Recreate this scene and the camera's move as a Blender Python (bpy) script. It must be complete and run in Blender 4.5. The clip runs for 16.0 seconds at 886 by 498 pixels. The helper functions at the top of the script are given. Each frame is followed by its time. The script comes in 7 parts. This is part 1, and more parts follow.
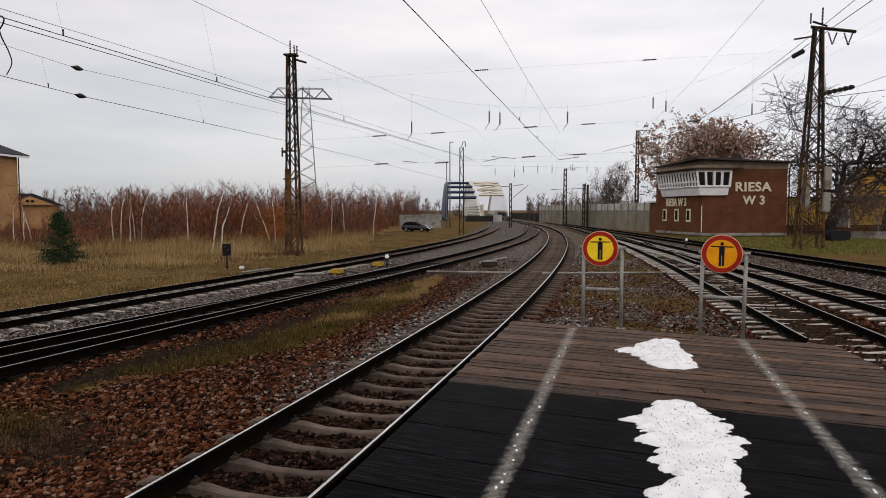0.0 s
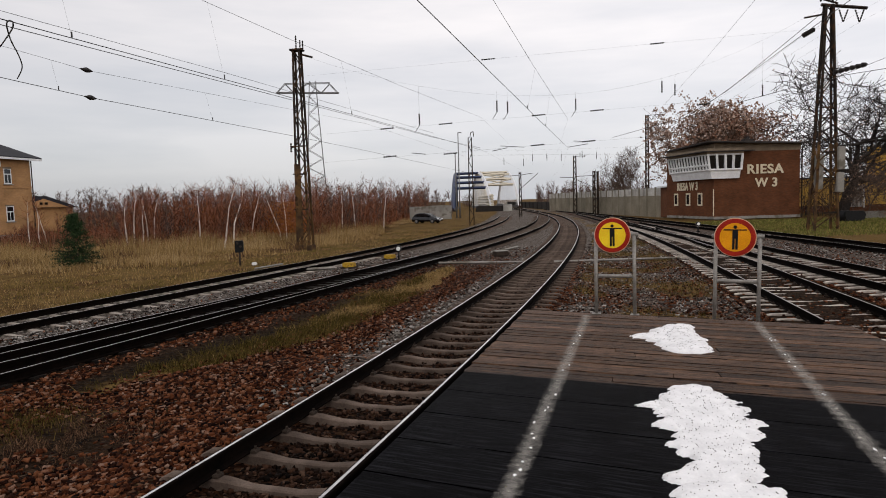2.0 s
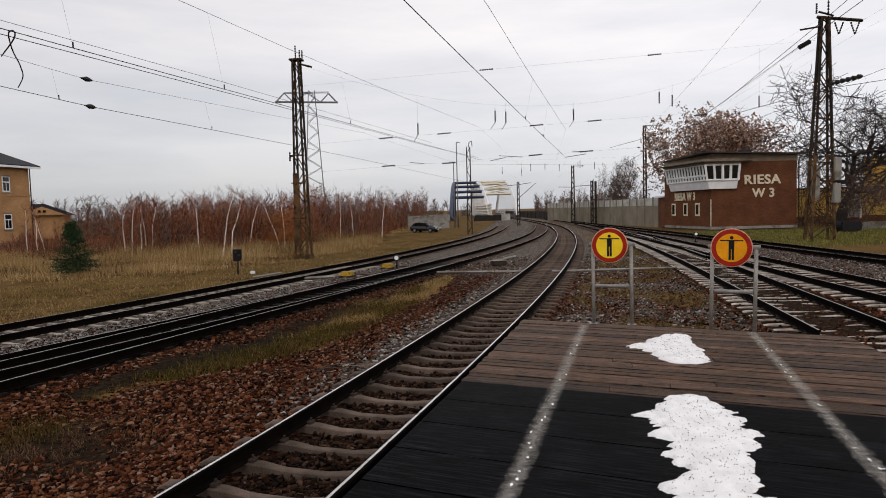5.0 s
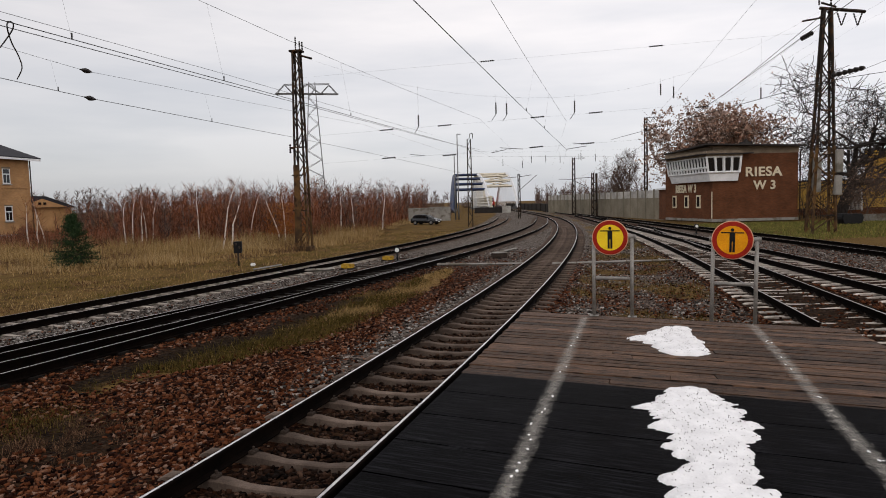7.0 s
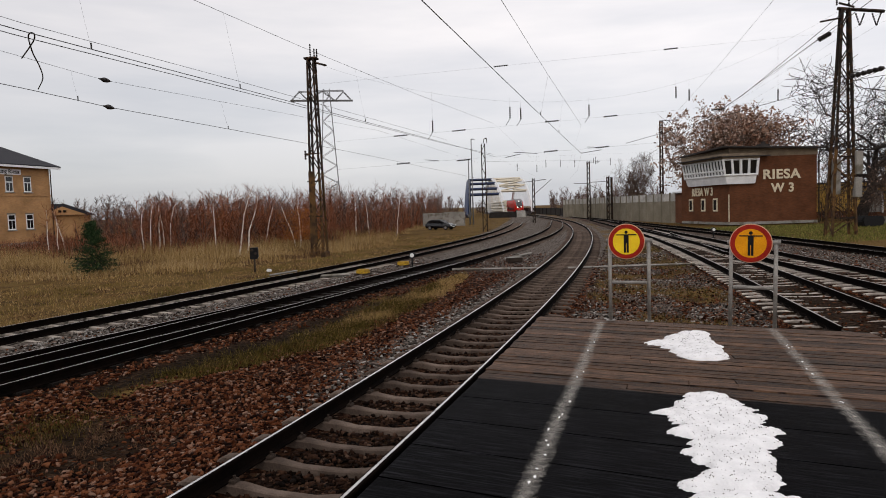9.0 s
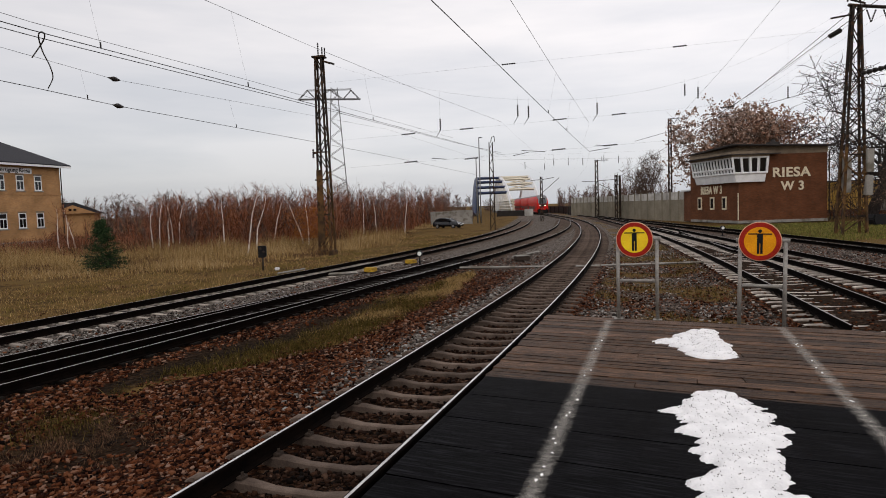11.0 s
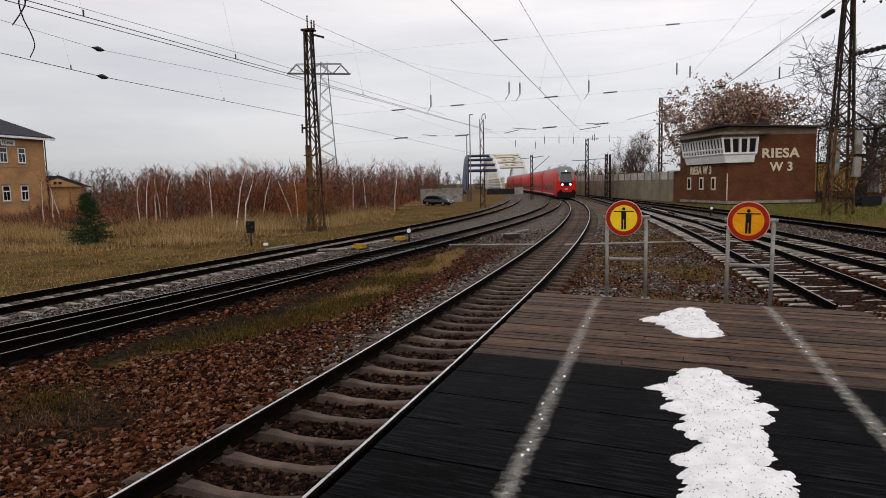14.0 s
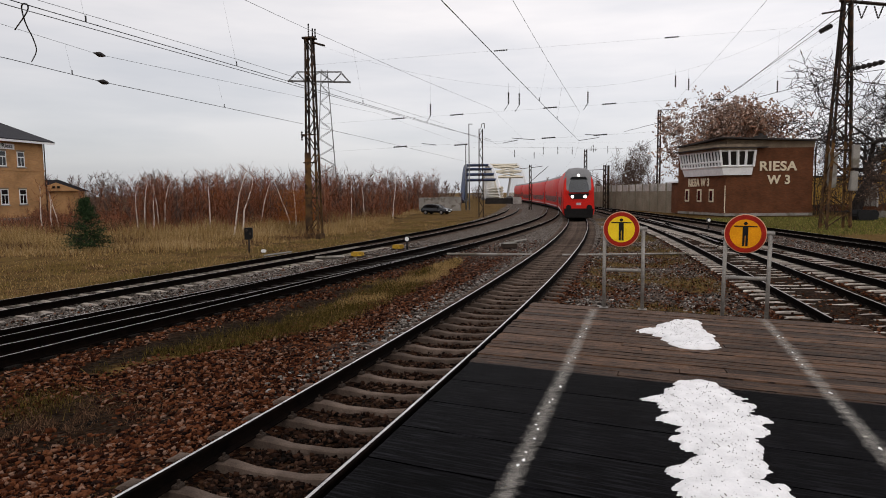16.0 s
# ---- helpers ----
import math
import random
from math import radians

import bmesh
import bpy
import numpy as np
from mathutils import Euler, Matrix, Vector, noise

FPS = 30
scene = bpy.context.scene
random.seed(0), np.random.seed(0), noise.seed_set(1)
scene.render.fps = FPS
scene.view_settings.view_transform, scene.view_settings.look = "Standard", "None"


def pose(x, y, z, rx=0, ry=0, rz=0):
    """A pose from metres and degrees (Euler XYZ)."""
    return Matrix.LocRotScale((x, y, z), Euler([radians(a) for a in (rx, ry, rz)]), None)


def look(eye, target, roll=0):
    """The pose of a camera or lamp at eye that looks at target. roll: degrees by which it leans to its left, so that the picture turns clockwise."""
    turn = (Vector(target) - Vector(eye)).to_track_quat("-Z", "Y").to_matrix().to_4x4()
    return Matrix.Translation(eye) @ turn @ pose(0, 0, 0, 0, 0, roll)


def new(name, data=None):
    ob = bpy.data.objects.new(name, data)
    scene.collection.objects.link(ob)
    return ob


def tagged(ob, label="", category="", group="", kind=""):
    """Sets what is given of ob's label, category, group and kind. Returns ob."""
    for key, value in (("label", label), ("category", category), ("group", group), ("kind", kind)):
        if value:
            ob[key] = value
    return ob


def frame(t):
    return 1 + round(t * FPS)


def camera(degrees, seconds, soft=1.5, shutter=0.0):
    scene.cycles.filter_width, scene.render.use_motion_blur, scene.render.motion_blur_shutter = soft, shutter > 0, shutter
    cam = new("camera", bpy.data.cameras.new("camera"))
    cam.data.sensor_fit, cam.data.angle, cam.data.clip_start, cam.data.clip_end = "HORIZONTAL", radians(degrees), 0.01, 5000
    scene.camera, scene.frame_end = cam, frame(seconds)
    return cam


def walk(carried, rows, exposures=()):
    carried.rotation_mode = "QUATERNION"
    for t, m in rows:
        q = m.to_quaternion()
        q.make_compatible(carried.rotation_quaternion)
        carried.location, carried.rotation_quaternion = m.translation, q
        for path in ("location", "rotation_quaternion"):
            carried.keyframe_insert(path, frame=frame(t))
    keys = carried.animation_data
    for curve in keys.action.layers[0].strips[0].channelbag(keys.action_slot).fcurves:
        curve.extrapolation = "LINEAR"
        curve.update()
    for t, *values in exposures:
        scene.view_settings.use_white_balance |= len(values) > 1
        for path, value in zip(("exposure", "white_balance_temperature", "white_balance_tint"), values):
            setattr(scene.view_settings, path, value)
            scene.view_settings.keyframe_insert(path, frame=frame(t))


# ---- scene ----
cam = camera(69.1, 16.0, soft=0.95)
PATH = [
    (0, (0.034, 0.073, 2.462), (0.032, 2.069, 2.341), -0.1),
    (0.5, (0.022, 0.062, 2.466), (0.008, 2.057, 2.315), 0.1),
    (1, (0.03, 0.064, 2.473), (-0.012, 2.059, 2.338), -0.1),
    (1.5, (0.025, 0.059, 2.472), (-0.036, 2.054, 2.339), -1.0),
    (2, (0.016, 0.053, 2.461), (-0.02, 2.047, 2.313), -1.7),
    (2.5, (0.017, 0.033, 2.464), (-0.04, 2.03, 2.378), -2.0),
    (3, (0.018, 0.046, 2.494), (-0.059, 2.043, 2.404), -1.7),
    (3.5, (0.021, 0.05, 2.465), (-0.035, 2.048, 2.388), -2.0),
    (4, (0.01, -0.019, 2.481), (-0.049, 1.979, 2.409), -1.8),
    (4.5, (0.016, -0.009, 2.475), (-0.013, 1.988, 2.378), -1.5),
    (7, (0.025, 0.014, 2.472), (-0.007, 2.009, 2.328), -1.5),
    (7.5, (0.024, 0.008, 2.468), (-0.01, 2.003, 2.335), -1.3),
    (8, (0.014, 0.018, 2.46), (-0.014, 2.014, 2.342), -1.5),
    (8.5, (0.019, 0.014, 2.469), (-0.023, 2.009, 2.331), -1.4),
    (9, (0.013, 0.019, 2.47), (-0.064, 2.014, 2.343), -1.9),
    (9.2, (0.016, 0.015, 2.469), (-0.085, 2.009, 2.347), -2.0),
    (11.3, (0.018, 0.025, 2.457), (-0.082, 2.018, 2.321), -1.9),
    (11.5, (0.016, 0.045, 2.446), (-0.077, 2.038, 2.299), -1.7),
    (12, (0.023, 0.047, 2.444), (-0.073, 2.039, 2.3), -1.4),
    (12.5, (0.018, 0.056, 2.445), (-0.077, 2.048, 2.29), -1.4),
    (13, (0.025, 0.058, 2.45), (-0.066, 2.048, 2.274), -1.6),
    (13.5, (0.029, 0.063, 2.445), (-0.045, 2.052, 2.251), -1.4),
    (14, (0.021, 0.065, 2.439), (-0.049, 2.054, 2.238), -1.3),
    (14.5, (0.014, 0.051, 2.443), (-0.067, 2.042, 2.274), -1.2),
    (15, (0.014, 0.05, 2.443), (-0.078, 2.039, 2.26), -0.8),
    (15.5, (0.024, 0.064, 2.439), (-0.066, 2.053, 2.252), -1.1),
    (16, (0.022, 0.044, 2.445), (-0.041, 2.035, 2.271), -0.6),
]
walk(cam, [(t, look(eye, target, roll)) for t, eye, target, roll in PATH], exposures=[(0, 0.0, 6700, 15), (16, 0.0, 6700, 15)])

# world: overcast winter sky
world = bpy.data.worlds.new("overcast_sky")
scene.world = world
world.use_nodes = True
wn = world.node_tree
wn.nodes.clear()
w_out = wn.nodes.new("ShaderNodeOutputWorld")
w_bg = wn.nodes.new("ShaderNodeBackground")
w_sky = wn.nodes.new("ShaderNodeTexSky")
w_sky.sky_type = "NISHITA"
w_sky.sun_disc = False
w_sky.sun_elevation = radians(16)
w_sky.sun_rotation = radians(150)
w_co = wn.nodes.new("ShaderNodeTexCoord")
w_map = wn.nodes.new("ShaderNodeMapping")
w_map.inputs["Scale"].default_value = (1.2, 1.2, 7.0)
w_noise = wn.nodes.new("ShaderNodeTexNoise")
w_noise.inputs["Scale"].default_value = 1.6
w_noise.inputs["Detail"].default_value = 5
w_noise.inputs["Roughness"].default_value = 0.55
w_sep = wn.nodes.new("ShaderNodeSeparateXYZ")
w_grad = wn.nodes.new("ShaderNodeValToRGB")
w_grad.color_ramp.elements[0].position = 0.0
w_grad.color_ramp.elements[0].color = (0.52, 0.56, 0.61, 1)
w_grad.color_ramp.elements[1].position = 0.30
w_grad.color_ramp.elements[1].color = (0.88, 0.88, 0.88, 1)
w_e = w_grad.color_ramp.elements.new(0.10)
w_e.color = (0.68, 0.705, 0.735, 1)
w_cl = wn.nodes.new("ShaderNodeValToRGB")
w_cl.color_ramp.elements[0].position = 0.36
w_cl.color_ramp.elements[0].color = (0.86, 0.88, 0.905, 1)
w_cl.color_ramp.elements[1].position = 0.64
w_cl.color_ramp.elements[1].color = (1.08, 1.07, 1.06, 1)
w_mul = wn.nodes.new("ShaderNodeMixRGB")
w_mul.blend_type = "MULTIPLY"
w_mul.inputs[0].default_value = 1.0
w_mix = wn.nodes.new("ShaderNodeMixRGB")
w_mix.inputs[0].default_value = 0.985
w_side = wn.nodes.new("ShaderNodeMapRange")
w_side.inputs["From Min"].default_value, w_side.inputs["From Max"].default_value = -0.6, 0.7
w_side.inputs["To Min"].default_value, w_side.inputs["To Max"].default_value = 0.88, 1.27
w_lift = wn.nodes.new("ShaderNodeMixRGB")
w_lift.blend_type = "MULTIPLY"
w_lift.inputs[0].default_value = 1.0
wn.links.new(w_sep.outputs["X"], w_side.inputs["Value"])
wn.links.new(w_mul.outputs[0], w_lift.inputs[1])
wn.links.new(w_side.outputs[0], w_lift.inputs[2])
wn.links.new(w_co.outputs["Generated"], w_map.inputs["Vector"])
wn.links.new(w_map.outputs["Vector"], w_noise.inputs["Vector"])
wn.links.new(w_co.outputs["Generated"], w_sep.inputs[0])
wn.links.new(w_sep.outputs["Z"], w_grad.inputs[0])
wn.links.new(w_noise.outputs["Fac"], w_cl.inputs[0])
wn.links.new(w_grad.outputs[0], w_mul.inputs[1])
wn.links.new(w_cl.outputs[0], w_mul.inputs[2])
wn.links.new(w_sky.outputs[0], w_mix.inputs[1])
wn.links.new(w_lift.outputs[0], w_mix.inputs[2])
wn.links.new(w_mix.outputs[0], w_bg.inputs["Color"])
w_bg.inputs["Strength"].default_value = 0.945
wn.links.new(w_bg.outputs[0], w_out.inputs[0])

sun = new("sun", bpy.data.lights.new("sun", "SUN"))
sun.data.energy, sun.data.angle, sun.data.color = 0.5, radians(25), (1.0, 0.96, 0.9)
sun.matrix_world = look((-20, -35, 30), (0, 0, 0))
scene.view_settings.exposure = 0.0


# ---- materials ----
def mat(name, col, col2=None, rough=0.8, scale=4.0, detail=6.0, fine=40.0, bump=0.2, metal=0.0, spec=0.12,
        lo=0.35, hi=0.65, stretch=(1, 1, 1), depth=0.02, wear_sheen=None, rand=0.0):
    """Two-scale procedural surface: large stains between col and col2, fine grain, relief."""
    m = bpy.data.materials.new(name)
    m.use_nodes = True
    t = m.node_tree
    b = t.nodes["Principled BSDF"]
    col2 = col2 or tuple(c * 0.65 for c in col)
    co = t.nodes.new("ShaderNodeTexCoord")
    mp = t.nodes.new("ShaderNodeMapping")
    mp.inputs["Scale"].default_value = stretch
    t.links.new(co.outputs["Object"], mp.inputs["Vector"])
    n1 = t.nodes.new("ShaderNodeTexNoise")
    n1.inputs["Scale"].default_value, n1.inputs["Detail"].default_value = scale, detail
    n2 = t.nodes.new("ShaderNodeTexNoise")
    n2.inputs["Scale"].default_value, n2.inputs["Detail"].default_value = fine, 3
    t.links.new(mp.outputs[0], n1.inputs["Vector"])
    t.links.new(mp.outputs[0], n2.inputs["Vector"])
    r = t.nodes.new("ShaderNodeValToRGB")
    r.color_ramp.elements[0].position, r.color_ramp.elements[1].position = lo, hi
    r.color_ramp.elements[0].color, r.color_ramp.elements[1].color = (*col2, 1), (*col, 1)
    t.links.new(n1.outputs["Fac"], r.inputs[0])
    g = t.nodes.new("ShaderNodeMixRGB")
    g.blend_type, g.inputs[0].default_value = "OVERLAY", 0.55
    t.links.new(r.outputs[0], g.inputs[1])
    t.links.new(n2.outputs["Fac"], g.inputs[2])
    last = g.outputs[0]
    if wear_sheen:
        n3 = t.nodes.new("ShaderNodeTexNoise")
        n3.inputs["Scale"].default_value, n3.inputs["Detail"].default_value = scale * 2.3, 8
        t.links.new(mp.outputs[0], n3.inputs["Vector"])
        r3 = t.nodes.new("ShaderNodeValToRGB")
        r3.color_ramp.elements[0].position, r3.color_ramp.elements[1].position = 0.52, 0.62
        t.links.new(n3.outputs["Fac"], r3.inputs[0])
        x3 = t.nodes.new("ShaderNodeMixRGB")
        x3.inputs[2].default_value = (*wear_sheen, 1)
        t.links.new(r3.outputs[0], x3.inputs[0])
        t.links.new(last, x3.inputs[1])
        last = x3.outputs[0]
    if rand:
        oi = t.nodes.new("ShaderNodeObjectInfo")
        mr = t.nodes.new("ShaderNodeMapRange")
        mr.inputs["To Min"].default_value, mr.inputs["To Max"].default_value = 1 - rand, 1 + rand
        t.links.new(oi.outputs["Random"], mr.inputs["Value"])
        hs = t.nodes.new("ShaderNodeHueSaturation")
        t.links.new(mr.outputs[0], hs.inputs["Value"])
        t.links.new(last, hs.inputs["Color"])
        last = hs.outputs[0]
    t.links.new(last, b.inputs["Base Color"])
    b.inputs["Roughness"].default_value, b.inputs["Metallic"].default_value = rough, metal
    b.inputs["Specular IOR Level"].default_value = spec
    rr = t.nodes.new("ShaderNodeMapRange")
    rr.inputs["To Min"].default_value, rr.inputs["To Max"].default_value = max(rough - 0.12, 0.02), min(rough + 0.12, 1)
    t.links.new(n1.outputs["Fac"], rr.inputs["Value"])
    t.links.new(rr.outputs[0], b.inputs["Roughness"])
    if bump:
        bp = t.nodes.new("ShaderNodeBump")
        bp.inputs["Strength"].default_value, bp.inputs["Distance"].default_value = bump, depth
        t.links.new(n2.outputs["Fac"], bp.inputs["Height"])
        t.links.new(bp.outputs[0], b.inputs["Normal"])
    return m


def island_mat(name, stops, rough=0.9, fine=60.0):
    """Colours that vary from loose piece to loose piece."""
    m = bpy.data.materials.new(name)
    m.use_nodes = True
    t = m.node_tree
    b = t.nodes["Principled BSDF"]
    gi = t.nodes.new("ShaderNodeNewGeometry")
    r = t.nodes.new("ShaderNodeValToRGB")
    while len(r.color_ramp.elements) < len(stops):
        r.color_ramp.elements.new(0.5)
    for e, (p, c) in zip(r.color_ramp.elements, stops):
        e.position, e.color = p, (*c, 1)
    t.links.new(gi.outputs["Random Per Island"], r.inputs[0])
    n = t.nodes.new("ShaderNodeTexNoise")
    n.inputs["Scale"].default_value = fine
    co = t.nodes.new("ShaderNodeTexCoord")
    t.links.new(co.outputs["Object"], n.inputs["Vector"])
    g = t.nodes.new("ShaderNodeMixRGB")
    g.blend_type, g.inputs[0].default_value = "OVERLAY", 0.6
    t.links.new(r.outputs[0], g.inputs[1])
    t.links.new(n.outputs["Fac"], g.inputs[2])
    t.links.new(g.outputs[0], b.inputs["Base Color"])
    b.inputs["Roughness"].default_value = rough
    b.inputs["Specular IOR Level"].default_value = 0.06
    return m


def glow(name, col, strength):
    m = bpy.data.materials.new(name)
    m.use_nodes = True
    b = m.node_tree.nodes["Principled BSDF"]
    b.inputs["Base Color"].default_value = (*col, 1)
    b.inputs["Emission Color"].default_value = (*col, 1)
    b.inputs["Emission Strength"].default_value = strength
    return m


def ground_mat():
    """Gravel and grass soil, mixed by the ground's own cover value."""
    m = bpy.data.materials.new("ground_cover")
    m.use_nodes = True
    t = m.node_tree
    b = t.nodes["Principled BSDF"]
    co = t.nodes.new("ShaderNodeTexCoord")
    vo = t.nodes.new("ShaderNodeTexVoronoi")
    vo.inputs["Scale"].default_value = 19
    sp = t.nodes.new("ShaderNodeSeparateColor")
    big = t.nodes.new("ShaderNodeTexNoise")
    big.inputs["Scale"].default_value, big.inputs["Detail"].default_value = 0.55, 7
    fine = t.nodes.new("ShaderNodeTexNoise")
    fine.inputs["Scale"].default_value, fine.inputs["Detail"].default_value = 9, 8
    for n in (vo, big, fine):
        t.links.new(co.outputs["Object"], n.inputs["Vector"])
    t.links.new(vo.outputs["Color"], sp.inputs[0])
    rb = t.nodes.new("ShaderNodeValToRGB")          # rusty gravel, kept dark so gaps between loose stones look shaded
    for p, c in ((0.35, (0.0100, 0.0036, 0.0018)), (0.7, (0.0360, 0.0130, 0.0058)), (0.93, (0.0950, 0.0480, 0.0280))):
        e = rb.color_ramp.elements.new(p)
        e.color = (*c, 1)
    rb.color_ramp.elements[0].color = (0.0050, 0.0025, 0.0015, 1)
    rb.color_ramp.elements[-1].color = (0.1900, 0.1350, 0.1000, 1)
    rg = t.nodes.new("ShaderNodeValToRGB")          # grey gravel
    for p, c in ((0.4, (0.085, 0.068, 0.056)), (0.8, (0.19, 0.162, 0.14))):
        e = rg.color_ramp.elements.new(p)
        e.color = (*c, 1)
    rg.color_ramp.elements[0].color = (0.0100, 0.0080, 0.0070, 1)
    rg.color_ramp.elements[-1].color = (0.2000, 0.1850, 0.1700, 1)
    t.links.new(sp.outputs[0], rb.inputs[0])
    t.links.new(sp.outputs[0], rg.inputs[0])
    at_g = t.nodes.new("ShaderNodeAttribute")
    at_g.attribute_name = "grey_gravel"
    mg = t.nodes.new("ShaderNodeMixRGB")
    t.links.new(at_g.outputs["Fac"], mg.inputs[0])
    t.links.new(rb.outputs[0], mg.inputs[1])
    t.links.new(rg.outputs[0], mg.inputs[2])
    gr = t.nodes.new("ShaderNodeValToRGB")          # winter grass and earth
    for p, c in ((0.42, (0.060, 0.034, 0.012)), (0.52, (0.140, 0.084, 0.028)), (0.64, (0.090, 0.062, 0.018))):
        e = gr.color_ramp.elements.new(p)
        e.color = (*c, 1)
    gr.color_ramp.elements[0].position, gr.color_ramp.elements[0].color = 0.3, (0.018, 0.010, 0.005, 1)
    gr.color_ramp.elements[-1].position, gr.color_ramp.elements[-1].color = 0.8, (0.270, 0.175, 0.066, 1)
    mixn = t.nodes.new("ShaderNodeMixRGB")
    mixn.inputs[0].default_value = 0.5
    t.links.new(big.outputs["Fac"], mixn.inputs[1])
    t.links.new(fine.outputs["Fac"], mixn.inputs[2])
    t.links.new(mixn.outputs[0], gr.inputs[0])
    at_c = t.nodes.new("ShaderNodeAttribute")
    at_c.attribute_name = "grass_cover"
    ad = t.nodes.new("ShaderNodeMath")
    ad.operation = "ADD"
    sc = t.nodes.new("ShaderNodeMapRange")
    sc.inputs["To Min"].default_value, sc.inputs["To Max"].default_value = -0.7, 0.7
    t.links.new(fine.outputs["Fac"], sc.inputs["Value"])
    t.links.new(at_c.outputs["Fac"], ad.inputs[0])
    t.links.new(sc.outputs[0], ad.inputs[1])
    st = t.nodes.new("ShaderNodeMapRange")
    st.inputs["From Min"].default_value, st.inputs["From Max"].default_value = 0.35, 0.65
    t.links.new(ad.outputs[0], st.inputs["Value"])
    mx = t.nodes.new("ShaderNodeMixRGB")
    t.links.new(st.outputs[0], mx.inputs[0])
    t.links.new(mg.outputs[0], mx.inputs[1])
    t.links.new(gr.outputs[0], mx.inputs[2])
    at_d = t.nodes.new("ShaderNodeAttribute")
    at_d.attribute_name = "dark_ground"
    dk = t.nodes.new("ShaderNodeMixRGB")
    er = t.nodes.new("ShaderNodeValToRGB")          # damp black earth; the same tone darkens the track beds
    er.color_ramp.elements[0].color, er.color_ramp.elements[1].color = (0.003, 0.0018, 0.001, 1), (0.030, 0.017, 0.008, 1)
    er.color_ramp.elements[0].position, er.color_ramp.elements[1].position = 0.35, 0.7
    t.links.new(fine.outputs["Fac"], er.inputs[0])
    t.links.new(at_d.outputs["Fac"], dk.inputs[0])
    t.links.new(mx.outputs[0], dk.inputs[1])
    t.links.new(er.outputs[0], dk.inputs[2])
    t.links.new(dk.outputs[0], b.inputs["Base Color"])
    b.inputs["Roughness"].default_value = 0.95
    b.inputs["Specular IOR Level"].default_value = 0.04
    bp = t.nodes.new("ShaderNodeBump")
    bp.inputs["Strength"].default_value, bp.inputs["Distance"].default_value = 0.9, 0.04
    bp.invert = True
    t.links.new(vo.outputs["Distance"], bp.inputs["Height"])
    t.links.new(bp.outputs[0], b.inputs["Normal"])
    return m


def brick_mat(name, c1, c2, mortar, rough=0.85):
    m = bpy.data.materials.new(name)
    m.use_nodes = True
    t = m.node_tree
    b = t.nodes["Principled BSDF"]
    co = t.nodes.new("ShaderNodeTexCoord")
    sx = t.nodes.new("ShaderNodeSeparateXYZ")
    cx = t.nodes.new("ShaderNodeCombineXYZ")
    ad = t.nodes.new("ShaderNodeMath")
    t.links.new(co.outputs["Object"], sx.inputs[0])
    t.links.new(sx.outputs[0], ad.inputs[0])
    t.links.new(sx.outputs[1], ad.inputs[1])
    t.links.new(ad.outputs[0], cx.inputs[0])
    t.links.new(sx.outputs[2], cx.inputs[1])
    br = t.nodes.new("ShaderNodeTexBrick")
    br.inputs["Scale"].default_value = 1.0
    br.inputs["Brick Width"].default_value, br.inputs["Row Height"].default_value = 0.25, 0.077
    br.inputs["Mortar Size"].default_value = 0.006
    br.inputs["Color1"].default_value, br.inputs["Color2"].default_value = (*c1, 1), (*c2, 1)
    br.inputs["Mortar"].default_value = (*mortar, 1)
    t.links.new(cx.outputs[0], br.inputs["Vector"])
    n = t.nodes.new("ShaderNodeTexNoise")
    n.inputs["Scale"].default_value, n.inputs["Detail"].default_value = 0.8, 8
    t.links.new(co.outputs["Object"], n.inputs["Vector"])
    g = t.nodes.new("ShaderNodeMixRGB")
    g.blend_type, g.inputs[0].default_value = "OVERLAY", 0.5
    t.links.new(br.outputs["Color"], g.inputs[1])
    t.links.new(n.outputs["Fac"], g.inputs[2])
    t.links.new(g.outputs[0], b.inputs["Base Color"])
    b.inputs["Roughness"].default_value = rough
    b.inputs["Specular IOR Level"].default_value = 0.1
    return m


M = {}
M["ground"] = ground_mat()
M["stone"] = island_mat("ballast_stone", [(0.0, (0.003, 0.001, 0.0006)), (0.3, (0.024, 0.0066, 0.0026)), (0.6, (0.088, 0.0265, 0.010)), (0.85, (0.155, 0.060, 0.028)), (0.98, (0.22, 0.135, 0.098))])
M["stone_dark"] = island_mat("dark_ballast_stone", [(0.0, (0.002, 0.0012, 0.0008)), (0.5, (0.016, 0.0075, 0.0045)), (0.85, (0.042, 0.020, 0.012)), (0.98, (0.085, 0.05, 0.034))])
M["stone_grey"] = island_mat("grey_ballast_stone", [(0.0, (0.008, 0.0065, 0.0055)), (0.35, (0.058, 0.049, 0.042)), (0.7, (0.165, 0.146, 0.13)), (0.97, (0.38, 0.36, 0.335))])
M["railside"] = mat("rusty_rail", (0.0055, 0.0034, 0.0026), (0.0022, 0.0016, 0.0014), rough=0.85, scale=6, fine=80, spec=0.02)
M["railtop"] = mat("polished_railhead", (0.6, 0.59, 0.585), (0.42, 0.41, 0.41), rough=0.3, metal=0.7, scale=3, fine=30, bump=0.05)
M["raildull"] = mat("dull_railhead", (0.42, 0.4, 0.39), (0.27, 0.25, 0.24), rough=0.4, metal=0.5, scale=3, fine=30, bump=0.05)
M["sleeper"] = mat("weathered_concrete", (0.135, 0.100, 0.080), (0.062, 0.044, 0.034), rough=0.9, scale=3, fine=60, rand=0.25)
M["sleeper_pale"] = mat("pale_concrete_sleeper", (0.50, 0.45, 0.40), (0.26, 0.22, 0.185), rough=0.9, scale=3, fine=60, rand=0.3)
